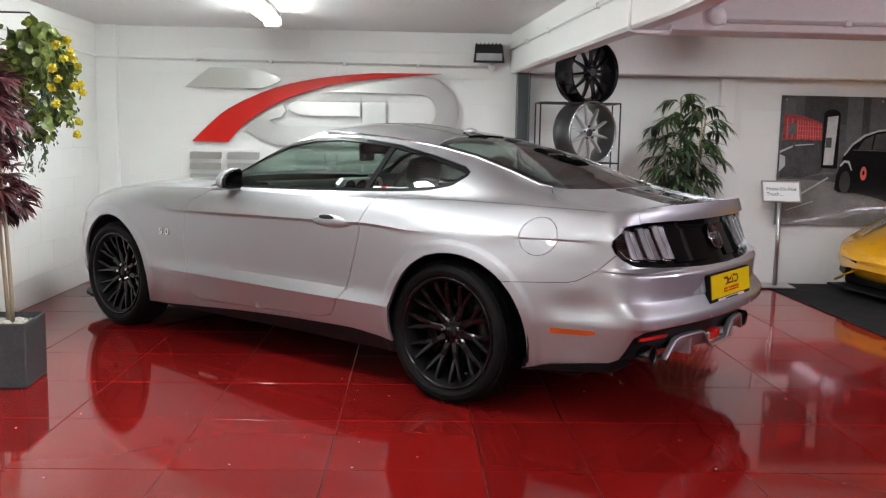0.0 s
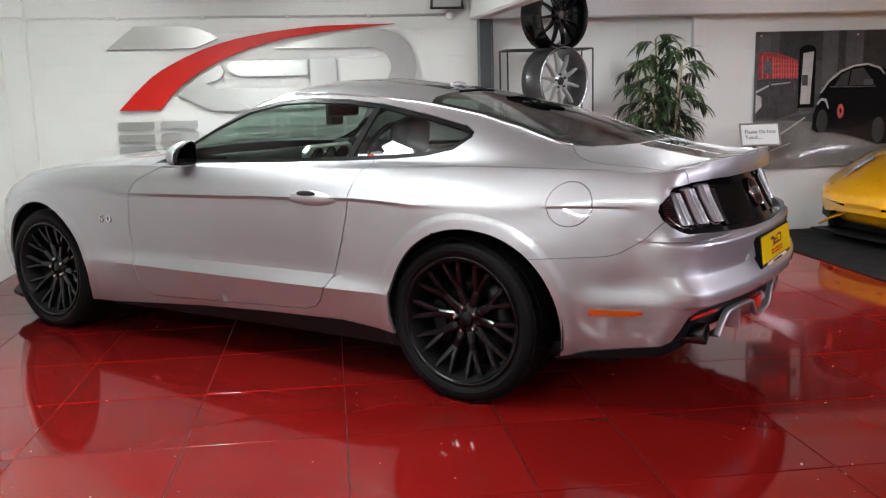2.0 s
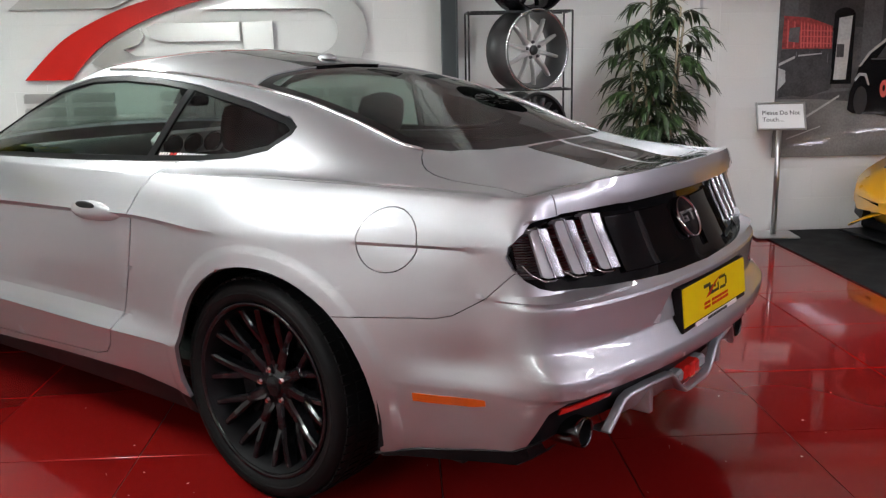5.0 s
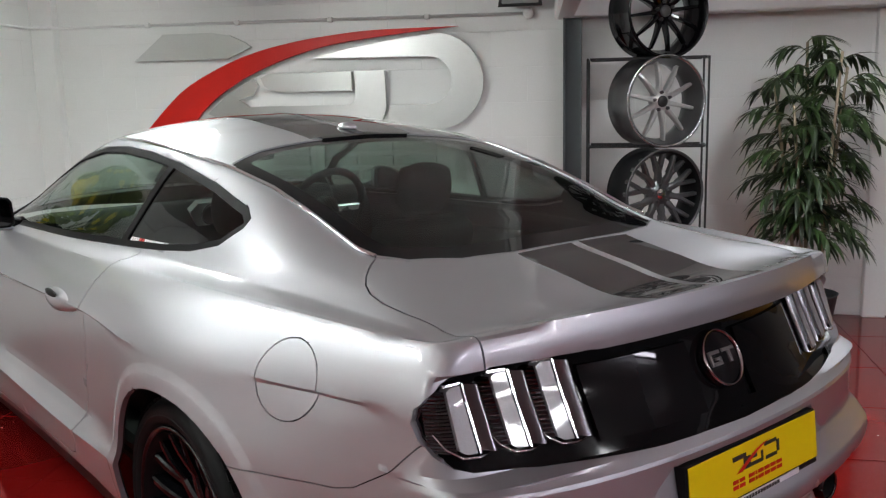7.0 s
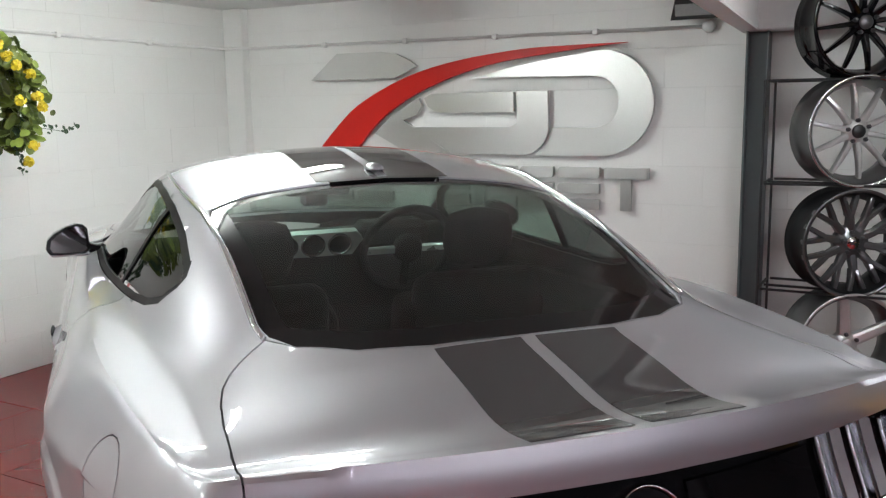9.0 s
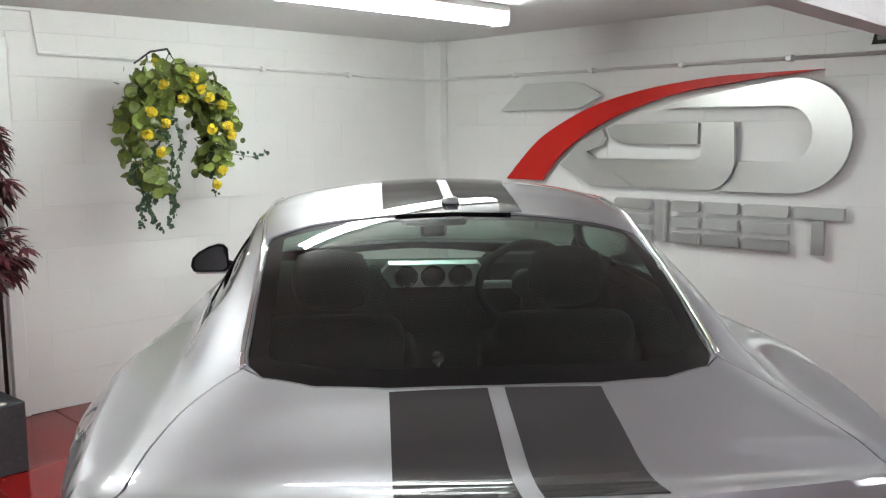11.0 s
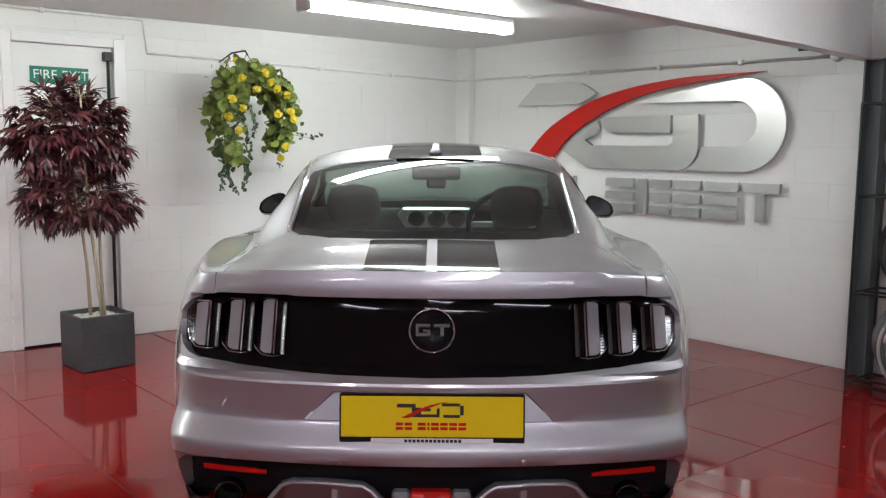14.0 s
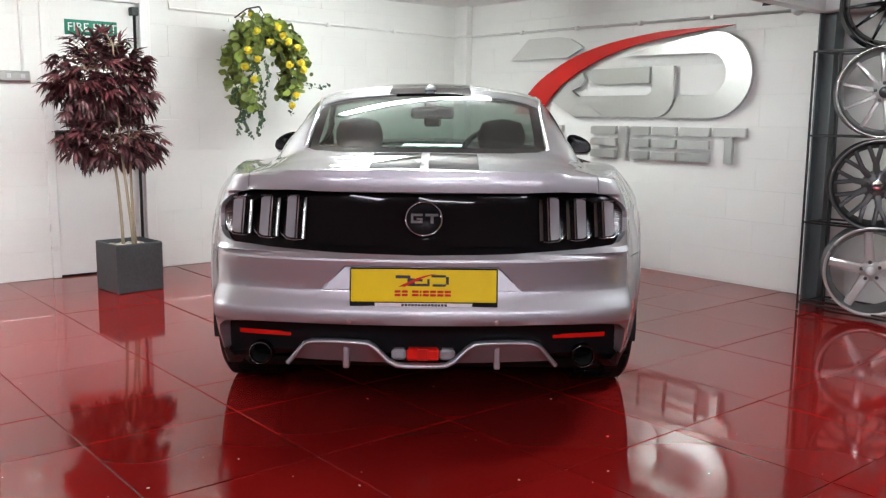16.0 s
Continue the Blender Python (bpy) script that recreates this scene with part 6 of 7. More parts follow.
# ---- plants ----
def leafy(name, rgb, rough=0.45, vary=0.35):
    m = bpy.data.materials.new(name)
    m.use_nodes = True
    n, l = m.node_tree.nodes, m.node_tree.links
    b = n["Principled BSDF"]
    b.inputs["Roughness"].default_value = rough
    geo, span, sc = n.new("ShaderNodeNewGeometry"), n.new("ShaderNodeMapRange"), n.new("ShaderNodeVectorMath")
    l.new(geo.outputs["Random Per Island"], span.inputs[0])
    span.inputs[3].default_value, span.inputs[4].default_value = 1 - vary, 1 + vary
    sc.operation = "SCALE"
    sc.inputs[0].default_value = rgb
    l.new(span.outputs[0], sc.inputs["Scale"])
    l.new(sc.outputs[0], b.inputs["Base Color"])
    return m


LEAF_RED = leafy("dark_red_leaf", (0.066, 0.012, 0.016), vary=0.6)
LEAF_PALM = leafy("palm_leaf", (0.020, 0.040, 0.010), vary=0.75)
LEAF_LIME = leafy("yellow_green_leaf", (0.13, 0.17, 0.032), vary=0.6)
LEAF_IVY = leafy("ivy_leaf", (0.030, 0.065, 0.028), vary=0.4)
PETAL = leafy("yellow_petal", (0.62, 0.48, 0.02), vary=0.2)
STEM = material("pale_stem", (0.33, 0.27, 0.19), 0.7, vary=0.15, bump=0.3)
STEM_GREEN = material("green_stem", (0.10, 0.11, 0.04), 0.6, vary=0.2)
SLATE = material("slate_planter", (0.045, 0.047, 0.052), 0.6, vary=0.35, scale=9, fine=60, bump=0.5)
PEBBLE = leafy("pale_pebble", (0.42, 0.39, 0.35), rough=0.8, vary=0.3)
rnd = random.Random(5)


def blade(bm, root, way, up, length, width, droop=0.3):
    """A pointed leaf of six faces, folded along its middle."""
    way = way.normalized()
    side = way.cross(up).normalized()
    up = side.cross(way)
    rows = []
    for s, w in ((0.0, 0.12), (0.35, 1.0), (0.7, 0.75), (1.0, 0.0)):
        p = root + way * length * s - up * droop * length * s * s
        if w:
            rows.append([bm.verts.new(p + side * width * w * 0.5 + up * width * 0.12), bm.verts.new(p), bm.verts.new(p - side * width * w * 0.5 + up * width * 0.12)])
        else:
            rows.append([bm.verts.new(p)])
    for a, b in zip(rows, rows[1:]):
        if len(b) == 3:
            bm.faces.new((a[0], a[1], b[1], b[0]))
            bm.faces.new((a[1], a[2], b[2], b[1]))
        else:
            bm.faces.new((a[0], a[1], b[0]))
            bm.faces.new((a[1], a[2], b[0]))


def some_way(low=-1.0, high=1.0):
    a = rnd.uniform(0, 2 * math.pi)
    z = rnd.uniform(low, high)
    r = math.sqrt(max(0.0, 1 - z * z))
    return Vector((r * math.cos(a), r * math.sin(a), z))


def planter(parent, size, height):
    bm = bmesh.new()
    h = size / 2
    box(bm, (-h, -h, 0), (h, h, height), 0.008, None, 2)
    top = max((f for f in bm.faces), key=lambda f: f.calc_center_median().z)
    made = bmesh.ops.inset_region(bm, faces=[top], thickness=0.03)
    bmesh.ops.translate(bm, verts=list(top.verts), vec=(0, 0, -0.03))
    pot = part("planter", bm, SLATE, parent, "dark slate-grey square planter")
    bm = bmesh.new()
    for k in range(150):
        own = bmesh.new()
        bmesh.ops.create_icosphere(own, subdivisions=1, radius=rnd.uniform(0.009, 0.018))
        own.transform(Matrix.Translation((rnd.uniform(-h + 0.045, h - 0.045), rnd.uniform(-h + 0.045, h - 0.045), height - 0.028)) @ Matrix.Diagonal((1.2, 1, 0.6, 1)))
        join(bm, own)
    tagged(part("pebbles", bm, PEBBLE, parent), kind="stuff")
    return pot


def build_maple():
    t = base("potted_maple", pose(-1.425, 4.60, 0, 0, 0, 5), "artificial dark red maple in a slate planter", "potted plant")
    planter(t, 0.32, 0.325)
    tips = []
    for k, (x, y, lean, top) in enumerate(((-0.02, -0.03, -0.10, 1.45), (0.03, 0.0, -0.06, 1.60), (0.0, 0.05, -0.03, 1.35))):
        pts = [Vector((x + 0.02 * math.sin(3 * s + k), y + lean * s * 1.1 + 0.012 * math.sin(5 * s + 2 * k), 0.29 + (top - 0.29) * s)) for s in (i / 9 for i in range(10))]
        bm = bmesh.new()
        tube(bm, pts, 0.0115, 8, taper=0.5)
        part("trunk", bm, STEM, t, "slender pale trunk")
        tips += pts[5:]
    twigs, leaves = bmesh.new(), bmesh.new()
    spots = []
    for k in range(640):
        a = some_way(-0.9, 1)
        s = rnd.uniform(0.30, 1.0) ** 0.6
        if k % 5 < 3:
            c, r = Vector((-0.09, -0.09, 1.37)), Vector((0.22, 0.36, 0.31))
        else:
            c, r = Vector((-0.06, -0.05, 0.98)), Vector((0.21, 0.34, 0.19))
        p = c + Vector((a.x * r.x, a.y * r.y, a.z * r.z)) * s
        if abs(p.z - 1.08) < 0.05 and p.y > 0.0 and rnd.random() < 0.7:
            continue
        spots.append((p, a))
    for p, a in spots:
        if rnd.random() < 0.25:
            root = min(tips, key=lambda q: (q - p).length)
            tube(twigs, [root, root.lerp(p, 0.5) + Vector((0, 0, 0.03)), p], 0.003, 4, caps=False)
        out = (a + Vector((0, 0, -0.35)) + some_way() * 0.4).normalized()
        up = (Vector((0, 0, 1)) + some_way() * 0.5).normalized()
        side = out.cross(up).normalized()
        size = rnd.uniform(0.075, 0.118)
        for ang, f in ((-95, 0.55), (-60, 0.78), (-28, 0.95), (0, 1.0), (28, 0.95), (60, 0.78), (95, 0.55)):
            way = out * math.cos(radians(ang)) + side * math.sin(radians(ang))
            blade(leaves, p, way, up, size * f, size * 0.23, rnd.uniform(0.15, 0.6))
    tagged(part("twig", twigs, STEM, t), kind="stuff")
    tagged(part("leaves", leaves, LEAF_RED, t, "dark red fingered leaves"), kind="stuff")


build_maple()


def build_palm():
    t = base("potted_palm", pose(2.92, 7.60, 0), "artificial green parlour palm in a dark pot", "potted plant")
    bm = bmesh.new()
    lathe(bm, [(0.0005, 0.0), (0.12, 0.0), (0.155, 0.24), (0.162, 0.25), (0.150, 0.25), (0.145, 0.22), (0.0005, 0.22)], 28, axis="z")
    bmesh.ops.recalc_face_normals(bm, faces=bm.faces[:])
    part("pot", bm, SLATE, t, "dark round pot")
    leaves, stalks = bmesh.new(), bmesh.new()
    for k in range(5):
        a = 2 * math.pi * k / 5 + 0.4
        top = (1.50, 1.64, 1.44, 1.30, 1.58)[k]
        pts = [Vector((0.05 * math.cos(a) + (0.15 * math.cos(a) - 0.03) * s, 0.04 * math.sin(a) + 0.05 * s * math.sin(a), 0.2 + (top - 0.2) * s)) for s in (i / 8 for i in range(9))]
        bm = bmesh.new()
        tube(bm, pts, 0.011, 8, taper=0.7)
        part("cane", bm, STEM, t, "thin bamboo-like cane")
        for j in range(21):
            s = 0.28 + 0.72 * j / 20
            root = pts[0].lerp(pts[-1], s)
            b = 2.4 * j + 1.3 * k + rnd.uniform(-0.5, 0.5)
            out = Vector((math.cos(b), 0.55 * math.sin(b), 0.0)).normalized()
            n = rnd.uniform(0.10, 0.19) * (1.0 if s < 0.9 else 0.85)
            lift_ = rnd.uniform(0.35, 0.7) if s < 0.85 else rnd.uniform(0.7, 1.0)
            spine = [root + out * n * q + Vector((0, 0, n * (lift_ * q - 0.6 * q * q))) for q in (i / 8 for i in range(9))]
            tube(stalks, spine, 0.0028, 4, caps=False)
            side = out.cross(Vector((0, 0, 1))).normalized()
            for q in range(2, 9):
                for u in (1, -1):
                    way = (out * rnd.uniform(0.5, 0.8) + side * u * 0.55 + Vector((0, 0, -0.065 * q + rnd.uniform(-0.1, 0.5)))).normalized()
                    blade(leaves, spine[q], way, Vector((0, 0, 1)), rnd.uniform(0.11, 0.165), rnd.uniform(0.020, 0.028), rnd.uniform(0.25, 0.6))
            blade(leaves, spine[-1], out - Vector((0, 0, 0.4)), Vector((0, 0, 1)), 0.17, 0.028, 0.4)
    tagged(part("stalk", stalks, STEM_GREEN, t), kind="stuff")
    tagged(part("fronds", leaves, LEAF_PALM, t, "narrow green palm leaflets"), kind="stuff")


build_palm()


def disc_leaf(bm, p, normal, r, sides=7):
    side = normal.orthogonal().normalized()
    up = normal.cross(side)
    mid = bm.verts.new(p - normal * r * 0.25)
    ring = [bm.verts.new(p + (side * math.cos(a) + up * math.sin(a)) * r * rnd.uniform(0.85, 1.1)) for a in (2 * math.pi * k / sides for k in range(sides))]
    for k in range(sides):
        bm.faces.new((mid, ring[k], ring[(k + 1) % sides]))


def build_basket():
    t = base("wall_basket", pose(LEFT, 5.765, 1.45), "hanging wall basket of trailing leaves and yellow flowers", "hanging plant")
    bm = bmesh.new()
    tube(bm, [(0.0, 0.0, 0.47), (0.20, 0.0, 0.52), (0.40, 0.0, 0.52), (0.43, 0.0, 0.49)], 0.006, 6)
    tube(bm, [(0.0, 0.0, 0.30), (0.16, 0.0, 0.50)], 0.005, 6)
    tube(bm, [(0.42, 0.0, 0.50), (0.42, -0.12, 0.26)], 0.003, 5)
    tube(bm, [(0.42, 0.0, 0.50), (0.42, 0.16, 0.26)], 0.003, 5)
    part("hanger", bm, BLACK_METAL, t, "dark wire hanger")
    bm = bmesh.new()
    lathe(bm, [(0.0005, -0.05), (0.05, -0.04), (0.08, 0.0), (0.085, 0.04), (0.075, 0.04), (0.0005, 0.02)], 20, axis="z")
    bm.transform(Matrix.Translation((0.42, 0.04, 0.28)))
    part("basket", bm, SATIN_DARK, t, "dark basket")
    lime, ivy = bmesh.new(), bmesh.new()
    # an arch of round leaves: two arms hanging from a full top
    for k in range(1100):
        # round the arch from one foot over the top to the other
        s = rnd.uniform(-35, 205)
        if 40 < s < 140 and rnd.random() < 0.12:
            continue
        ca, sa = math.cos(radians(s)), math.sin(radians(s))
        y, z = 0.02 - 0.235 * ca * (1.0 if sa > 0 else 1 + 0.5 * sa), 0.10 + (0.245 * sa if sa > 0 else 0.60 * sa)
        deep_ = rnd.gauss(0.0, 0.052 if sa > 0 else 0.042)
        y, z = y - deep_ * ca, z + deep_ * max(sa, 0.0)
        x = 0.44 + rnd.uniform(-0.13, 0.13)
        n = (Vector((3.0 * (x - 0.42) + 0.35, (y) * 0.8, 0.35)) + some_way() * 0.7).normalized()
        disc_leaf(lime, Vector((x, y, z)), n, rnd.choice((0.018, 0.022, 0.026, 0.032, 0.044)), 9)
    for y0, z0, z1, wob, count, x0 in ((-0.10, 0.20, -0.40, 0.05, 60, 0.15), (-0.05, 0.15, -0.45, 0.03, 60, 0.13), (-0.17, -0.05, -0.44, 0.04, 46, 0.10), (-0.22, -0.1, -0.34, 0.04, 40, 0.09), (-0.12, -0.2, -0.47, 0.04, 34, 0.09), (0.22, 0.0, -0.29, 0.02, 30, 0.10), (-0.03, 0.2, -0.2, 0.05, 40, 0.14)):
        pts = []
        for i in range(count):
            s = i / count
            p = Vector((x0 + 0.38 - 0.05 * s + rnd.uniform(-0.015, 0.015), y0 + wob * math.sin(6 * s + y0 * 40) + rnd.uniform(-0.018, 0.018), z0 + (z1 - z0) * s))
            if i % 6 == 0:
                pts.append(p)
            disc_leaf(ivy, p, (Vector((1, 0, 0.2)) + some_way() * 0.7).normalized(), rnd.uniform(0.008, 0.018), 5)
        tube(ivy, pts, 0.0018, 4, caps=False)
    run = [Vector((0.45, 0.25, -0.02)), Vector((0.46, 0.35, -0.05)), Vector((0.47, 0.46, -0.07)), Vector((0.47, 0.57, -0.04))]
    tube(ivy, run, 0.0018, 4, caps=False)
    for k in range(26):
        s = rnd.random()
        p = run[0].lerp(run[-1], s) + Vector((0, rnd.uniform(-0.02, 0.02), -0.03 * math.sin(math.pi * s) + rnd.uniform(-0.02, 0.02)))
        disc_leaf(ivy, p, (Vector((1, 0, 0.2)) + some_way() * 0.6).normalized(), rnd.uniform(0.008, 0.016), 5)
    for k in range(10):
        disc_leaf(ivy, Vector((0.45, 0.25 + rnd.uniform(-0.01, 0.05), -0.08 - 0.009 * k)), (Vector((1, 0, 0.2)) + some_way() * 0.6).normalized(), 0.012, 5)
    tagged(part("round_leaves", lime, LEAF_LIME, t, "round yellow-green leaves"), kind="stuff")
    tagged(part("ivy", ivy, LEAF_IVY, t, "small dark ivy leaves"), kind="stuff")
    for y, z in ((-0.08, 0.45), (-0.14, 0.32), (-0.03, 0.25), (0.09, 0.30), (0.13, 0.26), (-0.22, 0.18), (-0.14, 0.12), (0.21, 0.22), (0.24, 0.11), (0.27, 0.06), (0.14, 0.09), (0.20, -0.13), (0.16, -0.21), (-0.17, -0.03), (0.04, 0.36), (-0.25, 0.06)):
        bm = bmesh.new()
        for k in range(34):
            n = some_way()
            disc_leaf(bm, Vector((0.42 + (0.19 if z < 0.4 else 0.0), y * 0.95, z)) + n * rnd.uniform(0.012, 0.027), (n + Vector((0.5, 0, 0))).normalized(), rnd.uniform(0.010, 0.016), 5)
        part("flower", bm, PETAL, t, "yellow flower head")


SATIN_DARK = material("dark_basket_liner", (0.02, 0.022, 0.018), 0.8, vary=0.2)
build_basket()


# ---- stand sign ----
def build_stand():
    t = base("stand_sign", pose(3.86, 7.90, 0, 0, 0, -6), "steel stand holding a small framed notice", "sign")
    bm = bmesh.new()
    box(bm, (-0.15, -0.13, 0.008), (0.15, 0.13, 0.020), 0.004)
    part("base_plate", bm, STEEL_BRUSH, t)
    bm = bmesh.new()
    tube(bm, [(0, 0, 0.02), (0, 0, 0.78)], 0.019, 14)
    part("post", bm, STEEL_BRUSH, t)
    m = pose(0, -0.025, 0.855, -22, 0, 0)
    bm = bmesh.new()
    for lo, hi in (((-0.168, -0.008, -0.10), (-0.154, 0.008, 0.10)), ((0.154, -0.008, -0.10), (0.168, 0.008, 0.10)), ((-0.154, -0.0078, 0.086), (0.154, 0.0078, 0.10)), ((-0.154, -0.0078, -0.10), (0.154, 0.0078, -0.086))):
        box(bm, lo, hi, 0.003, m)
    part("frame", bm, STEEL_BRUSH, t, "silver snap frame")
    bm = bmesh.new()
    box(bm, (-0.154, -0.001, -0.086), (0.154, 0.006, 0.086), 0.0, m)
    paper = part("notice", bm, WHITE_PRINT, t, "white notice with black words")
    writing("line", "Please Do Not", 0.043, m @ pose(0.0, -0.0035, 0.022, 90, 0, 0), BLACK_PRINT, paper)
    writing("line", "Touch....", 0.043, m @ pose(-0.055, -0.0035, -0.026, 90, 0, 0), BLACK_PRINT, paper)


build_stand()


# ---- poster ----
def build_poster():
    bm = bmesh.new()
    x0, x1, z0, z1 = 3.89, 5.70, 0.545, 1.70
    box(bm, (x0, BACK - 0.03, z0), (x1, BACK - 0.022, z1), 0.001)
    p = thing("poster", bm, GREY_STREET, "large acrylic photo print of a dark street scene", "poster")
    layer = [0.0305]

    def shape(name, outline, m):
        layer[0] += 0.0004
        own = bmesh.new()
        v = [own.verts.new((x, BACK - layer[0], z)) for x, z in outline]
        own.faces.new(v)
        own.normal_update()
        if next(iter(own.faces)).normal.y > 0:
            bmesh.ops.reverse_faces(own, faces=own.faces[:])
        part(name, own, m, p)

    quad = lambda a, b, c, d: [(a, c), (b, c), (b, d), (a, d)]
    shape("printed_road", [(x0, z0), (x1, z0), (x1, 0.90), (4.5, 0.93), (4.2, 0.955), (x0, 0.96)], PRINT_GREY)
    shape("printed_kerb", [(4.02, 0.98), (4.42, 1.01), (4.42, 1.03), (4.02, 1.02)], PRINT_MID)
    # masonry, posts and openings behind
    shape("printed_stone", quad(x0 + 0.03, 4.02, 1.54, z1 - 0.02), PRINT_MID)
    shape("printed_wall", quad(4.10, 4.49, 1.45, z1), PRINT_DARK)
    shape("printed_post", quad(4.49, 4.63, 1.08, z1), PRINT_MID)
    shape("printed_stone", quad(4.63, 4.70, 1.10, z1), PRINT_DARK)
    shape("printed_post", quad(4.70, 4.86, 1.10, z1), PRINT_MID)
    shape("printed_stone", quad(4.86, 5.10, 1.10, z1), PRINT_DARK)
    shape("printed_post", quad(5.16, 5.30, 1.10, z1), PRINT_MID)
    shape("printed_shopfront", [(x0 + 0.02, 0.97), (4.29, 1.03), (4.29, 1.34), (x0 + 0.02, 1.30)], PRINT_DARK)
    for k in range(6):
        shape("printed_frame", quad(4.02 + k * 0.045, 4.027 + k * 0.045, 1.04, 1.29 - 0.02 * (k % 2)), PRINT_MID)
    # red netting: uneven strips on a dark ground
    shape("printed_red", [(3.915, 1.31), (4.275, 1.305), (4.27, 1.46), (4.10, 1.52), (3.92, 1.535)], PRINT_RED)
    for k in range(15):
        x = 3.925 + k * 0.0235
        shape("printed_bar", [(x, 1.315), (x + 0.008 + 0.003 * (k % 3), 1.315), (x + 0.004 + 0.003 * (k % 2), 1.50 - 0.004 * k), (x - 0.004, 1.52 - 0.004 * k)], PRINT_ROSE if k > 5 or k % 2 else PRINT_RED)
    for z in (1.345, 1.39, 1.43):
        shape("printed_bar", [(4.05, z), (4.27, z - 0.008), (4.27, z), (4.05, z + 0.008)], PRINT_ROSE)
    shape("printed_panel", [(3.955, 1.36), (4.03, 1.35), (4.035, 1.46), (3.96, 1.45)], PRINT_MID)
    # arched doorway with a pale door
    shape("printed_arch", [(4.275, 1.06), (4.425, 1.06), (4.425, 1.55)] + arc(4.35, 1.535, 0.075, 10, 170, 8, 0.05) + [(4.275, 1.55)], PRINT_BLACK)
    shape("printed_door", [(4.295, 1.09), (4.385, 1.09), (4.405, 1.53), (4.31, 1.515)], PRINT_PALE)
    shape("printed_panel", quad(4.305, 4.358, 1.245, 1.335), PRINT_DARK)
    # small car at the kerb
    shape("printed_car", [(3.905, 1.00), (3.91, 1.19), (4.01, 1.255), (4.20, 1.27), (4.28, 1.16), (4.27, 1.02), (4.1, 0.97)], PRINT_DARK)
    shape("printed_line", [(3.895, 1.19), (4.01, 1.245), (4.01, 1.262), (3.895, 1.21)], PRINT_PALE)
    shape("printed_line", [(4.03, 1.255), (4.20, 1.270), (4.20, 1.278), (4.03, 1.266)], PRINT_PALE)
    shape("printed_panel", [(3.895, 1.02), (3.95, 1.08), (3.945, 1.16), (3.895, 1.18)], PRINT_PALE)
    # large black car
    shape("printed_car", [(4.41, 0.875), (4.42, 1.00), (4.465, 1.13), (4.475, 1.19), (4.545, 1.285), (4.65, 1.37), (4.78, 1.415), (4.90, 1.425), (5.02, 1.39), (5.2, 1.30), (5.52, 1.22), (5.66, 1.05), (5.64, 0.80), (5.3, 0.73), (5.03, 0.73), (4.80, 0.80), (4.62, 0.84), (4.45, 0.85)], PRINT_BLACK)
    shape("printed_line", [(4.47, 1.18), (4.54, 1.28), (4.65, 1.367), (4.78, 1.412), (4.90, 1.422), (5.02, 1.385), (5.06, 1.33), (5.05, 1.325), (5.01, 1.37), (4.90, 1.405), (4.78, 1.395), (4.66, 1.350), (4.555, 1.27), (4.485, 1.175)], PRINT_PALE)
    shape("printed_glass", [(4.60, 1.235), (4.66, 1.325), (4.74, 1.365), (4.72, 1.235)], PRINT_DARK)
    shape("printed_glass", [(4.735, 1.235), (4.755, 1.37), (4.86, 1.385), (4.97, 1.24)], PRINT_DARK)
    shape("printed_line", [(4.56, 1.225), (4.98, 1.220), (4.98, 1.227), (4.56, 1.232)], PRINT_MID)
    shape("printed_mirror", quad(4.87, 4.95, 1.235, 1.285), PRINT_MID)
    shape("printed_line", [(4.445, 1.09), (4.48, 1.135), (4.53, 1.13), (4.56, 1.05), (4.55, 1.045), (4.52, 1.11), (4.485, 1.115), (4.455, 1.075)], PRINT_PALE)
    shape("printed_wheel", arc(4.50, 0.94, 0.05, 0, 345, 23, 0.10), PRINT_TYRE)
    shape("printed_wheel", arc(5.02, 0.85, 0.06, 0, 345, 23, 0.11), PRINT_TYRE)
    shape("printed_dot", arc(4.665, 1.02, 0.030, 0, 340, 17, 0.062), PRINT_ROSE)
    shape("printed_dot", arc(4.665, 1.025, 0.010, 0, 340, 17, 0.022), PRINT_BLACK)
    shape("printed_line", [(4.10, 0.815), (4.345, 0.97), (4.345, 0.985), (4.10, 0.835)], PRINT_PALE)
    shape("printed_line", [(3.98, 0.675), (4.22, 0.76), (4.22, 0.768), (3.98, 0.685)], PRINT_PALE)
    for x in (x0 + 0.04, 4.8, x1 - 0.04):
        for z in (z0 + 0.04, z1 - 0.04):
            own = bmesh.new()
            lathe(own, [(0.0005, 0.012), (0.011, 0.011), (0.012, 0.0)], 14)
            own.transform(pose(x, BACK - 0.034, z, 0, 0, 180))
            part("stud", own, CHROME, p)


GREY_STREET = material("print_street", (0.075, 0.072, 0.072), 0.3, vary=0.6, scale=9, fine=60, coat=0.5)
PRINT_GREY = material("print_road", (0.17, 0.165, 0.16), 0.35, vary=0.35, scale=8, fine=70, coat=0.5)
PRINT_DARK = material("print_dark", (0.040, 0.038, 0.040), 0.35, vary=0.6, scale=14, fine=70, coat=0.5)
PRINT_MID = material("print_mid", (0.10, 0.10, 0.105), 0.35, vary=0.4, scale=12, coat=0.5)
PRINT_BLACK = material("print_black", (0.008, 0.008, 0.009), 0.15, vary=0.3, coat=0.1)
PRINT_TYRE = material("print_tyre", (0.018, 0.018, 0.019), 0.3, vary=0.4, scale=20, coat=0.5)
PRINT_PALE = material("print_pale", (0.45, 0.45, 0.45), 0.35, vary=0.25, scale=14, coat=0.1)
PRINT_RED = material("print_red", (0.30, 0.03, 0.03), 0.35, vary=0.6, scale=16, fine=60, coat=0.5)
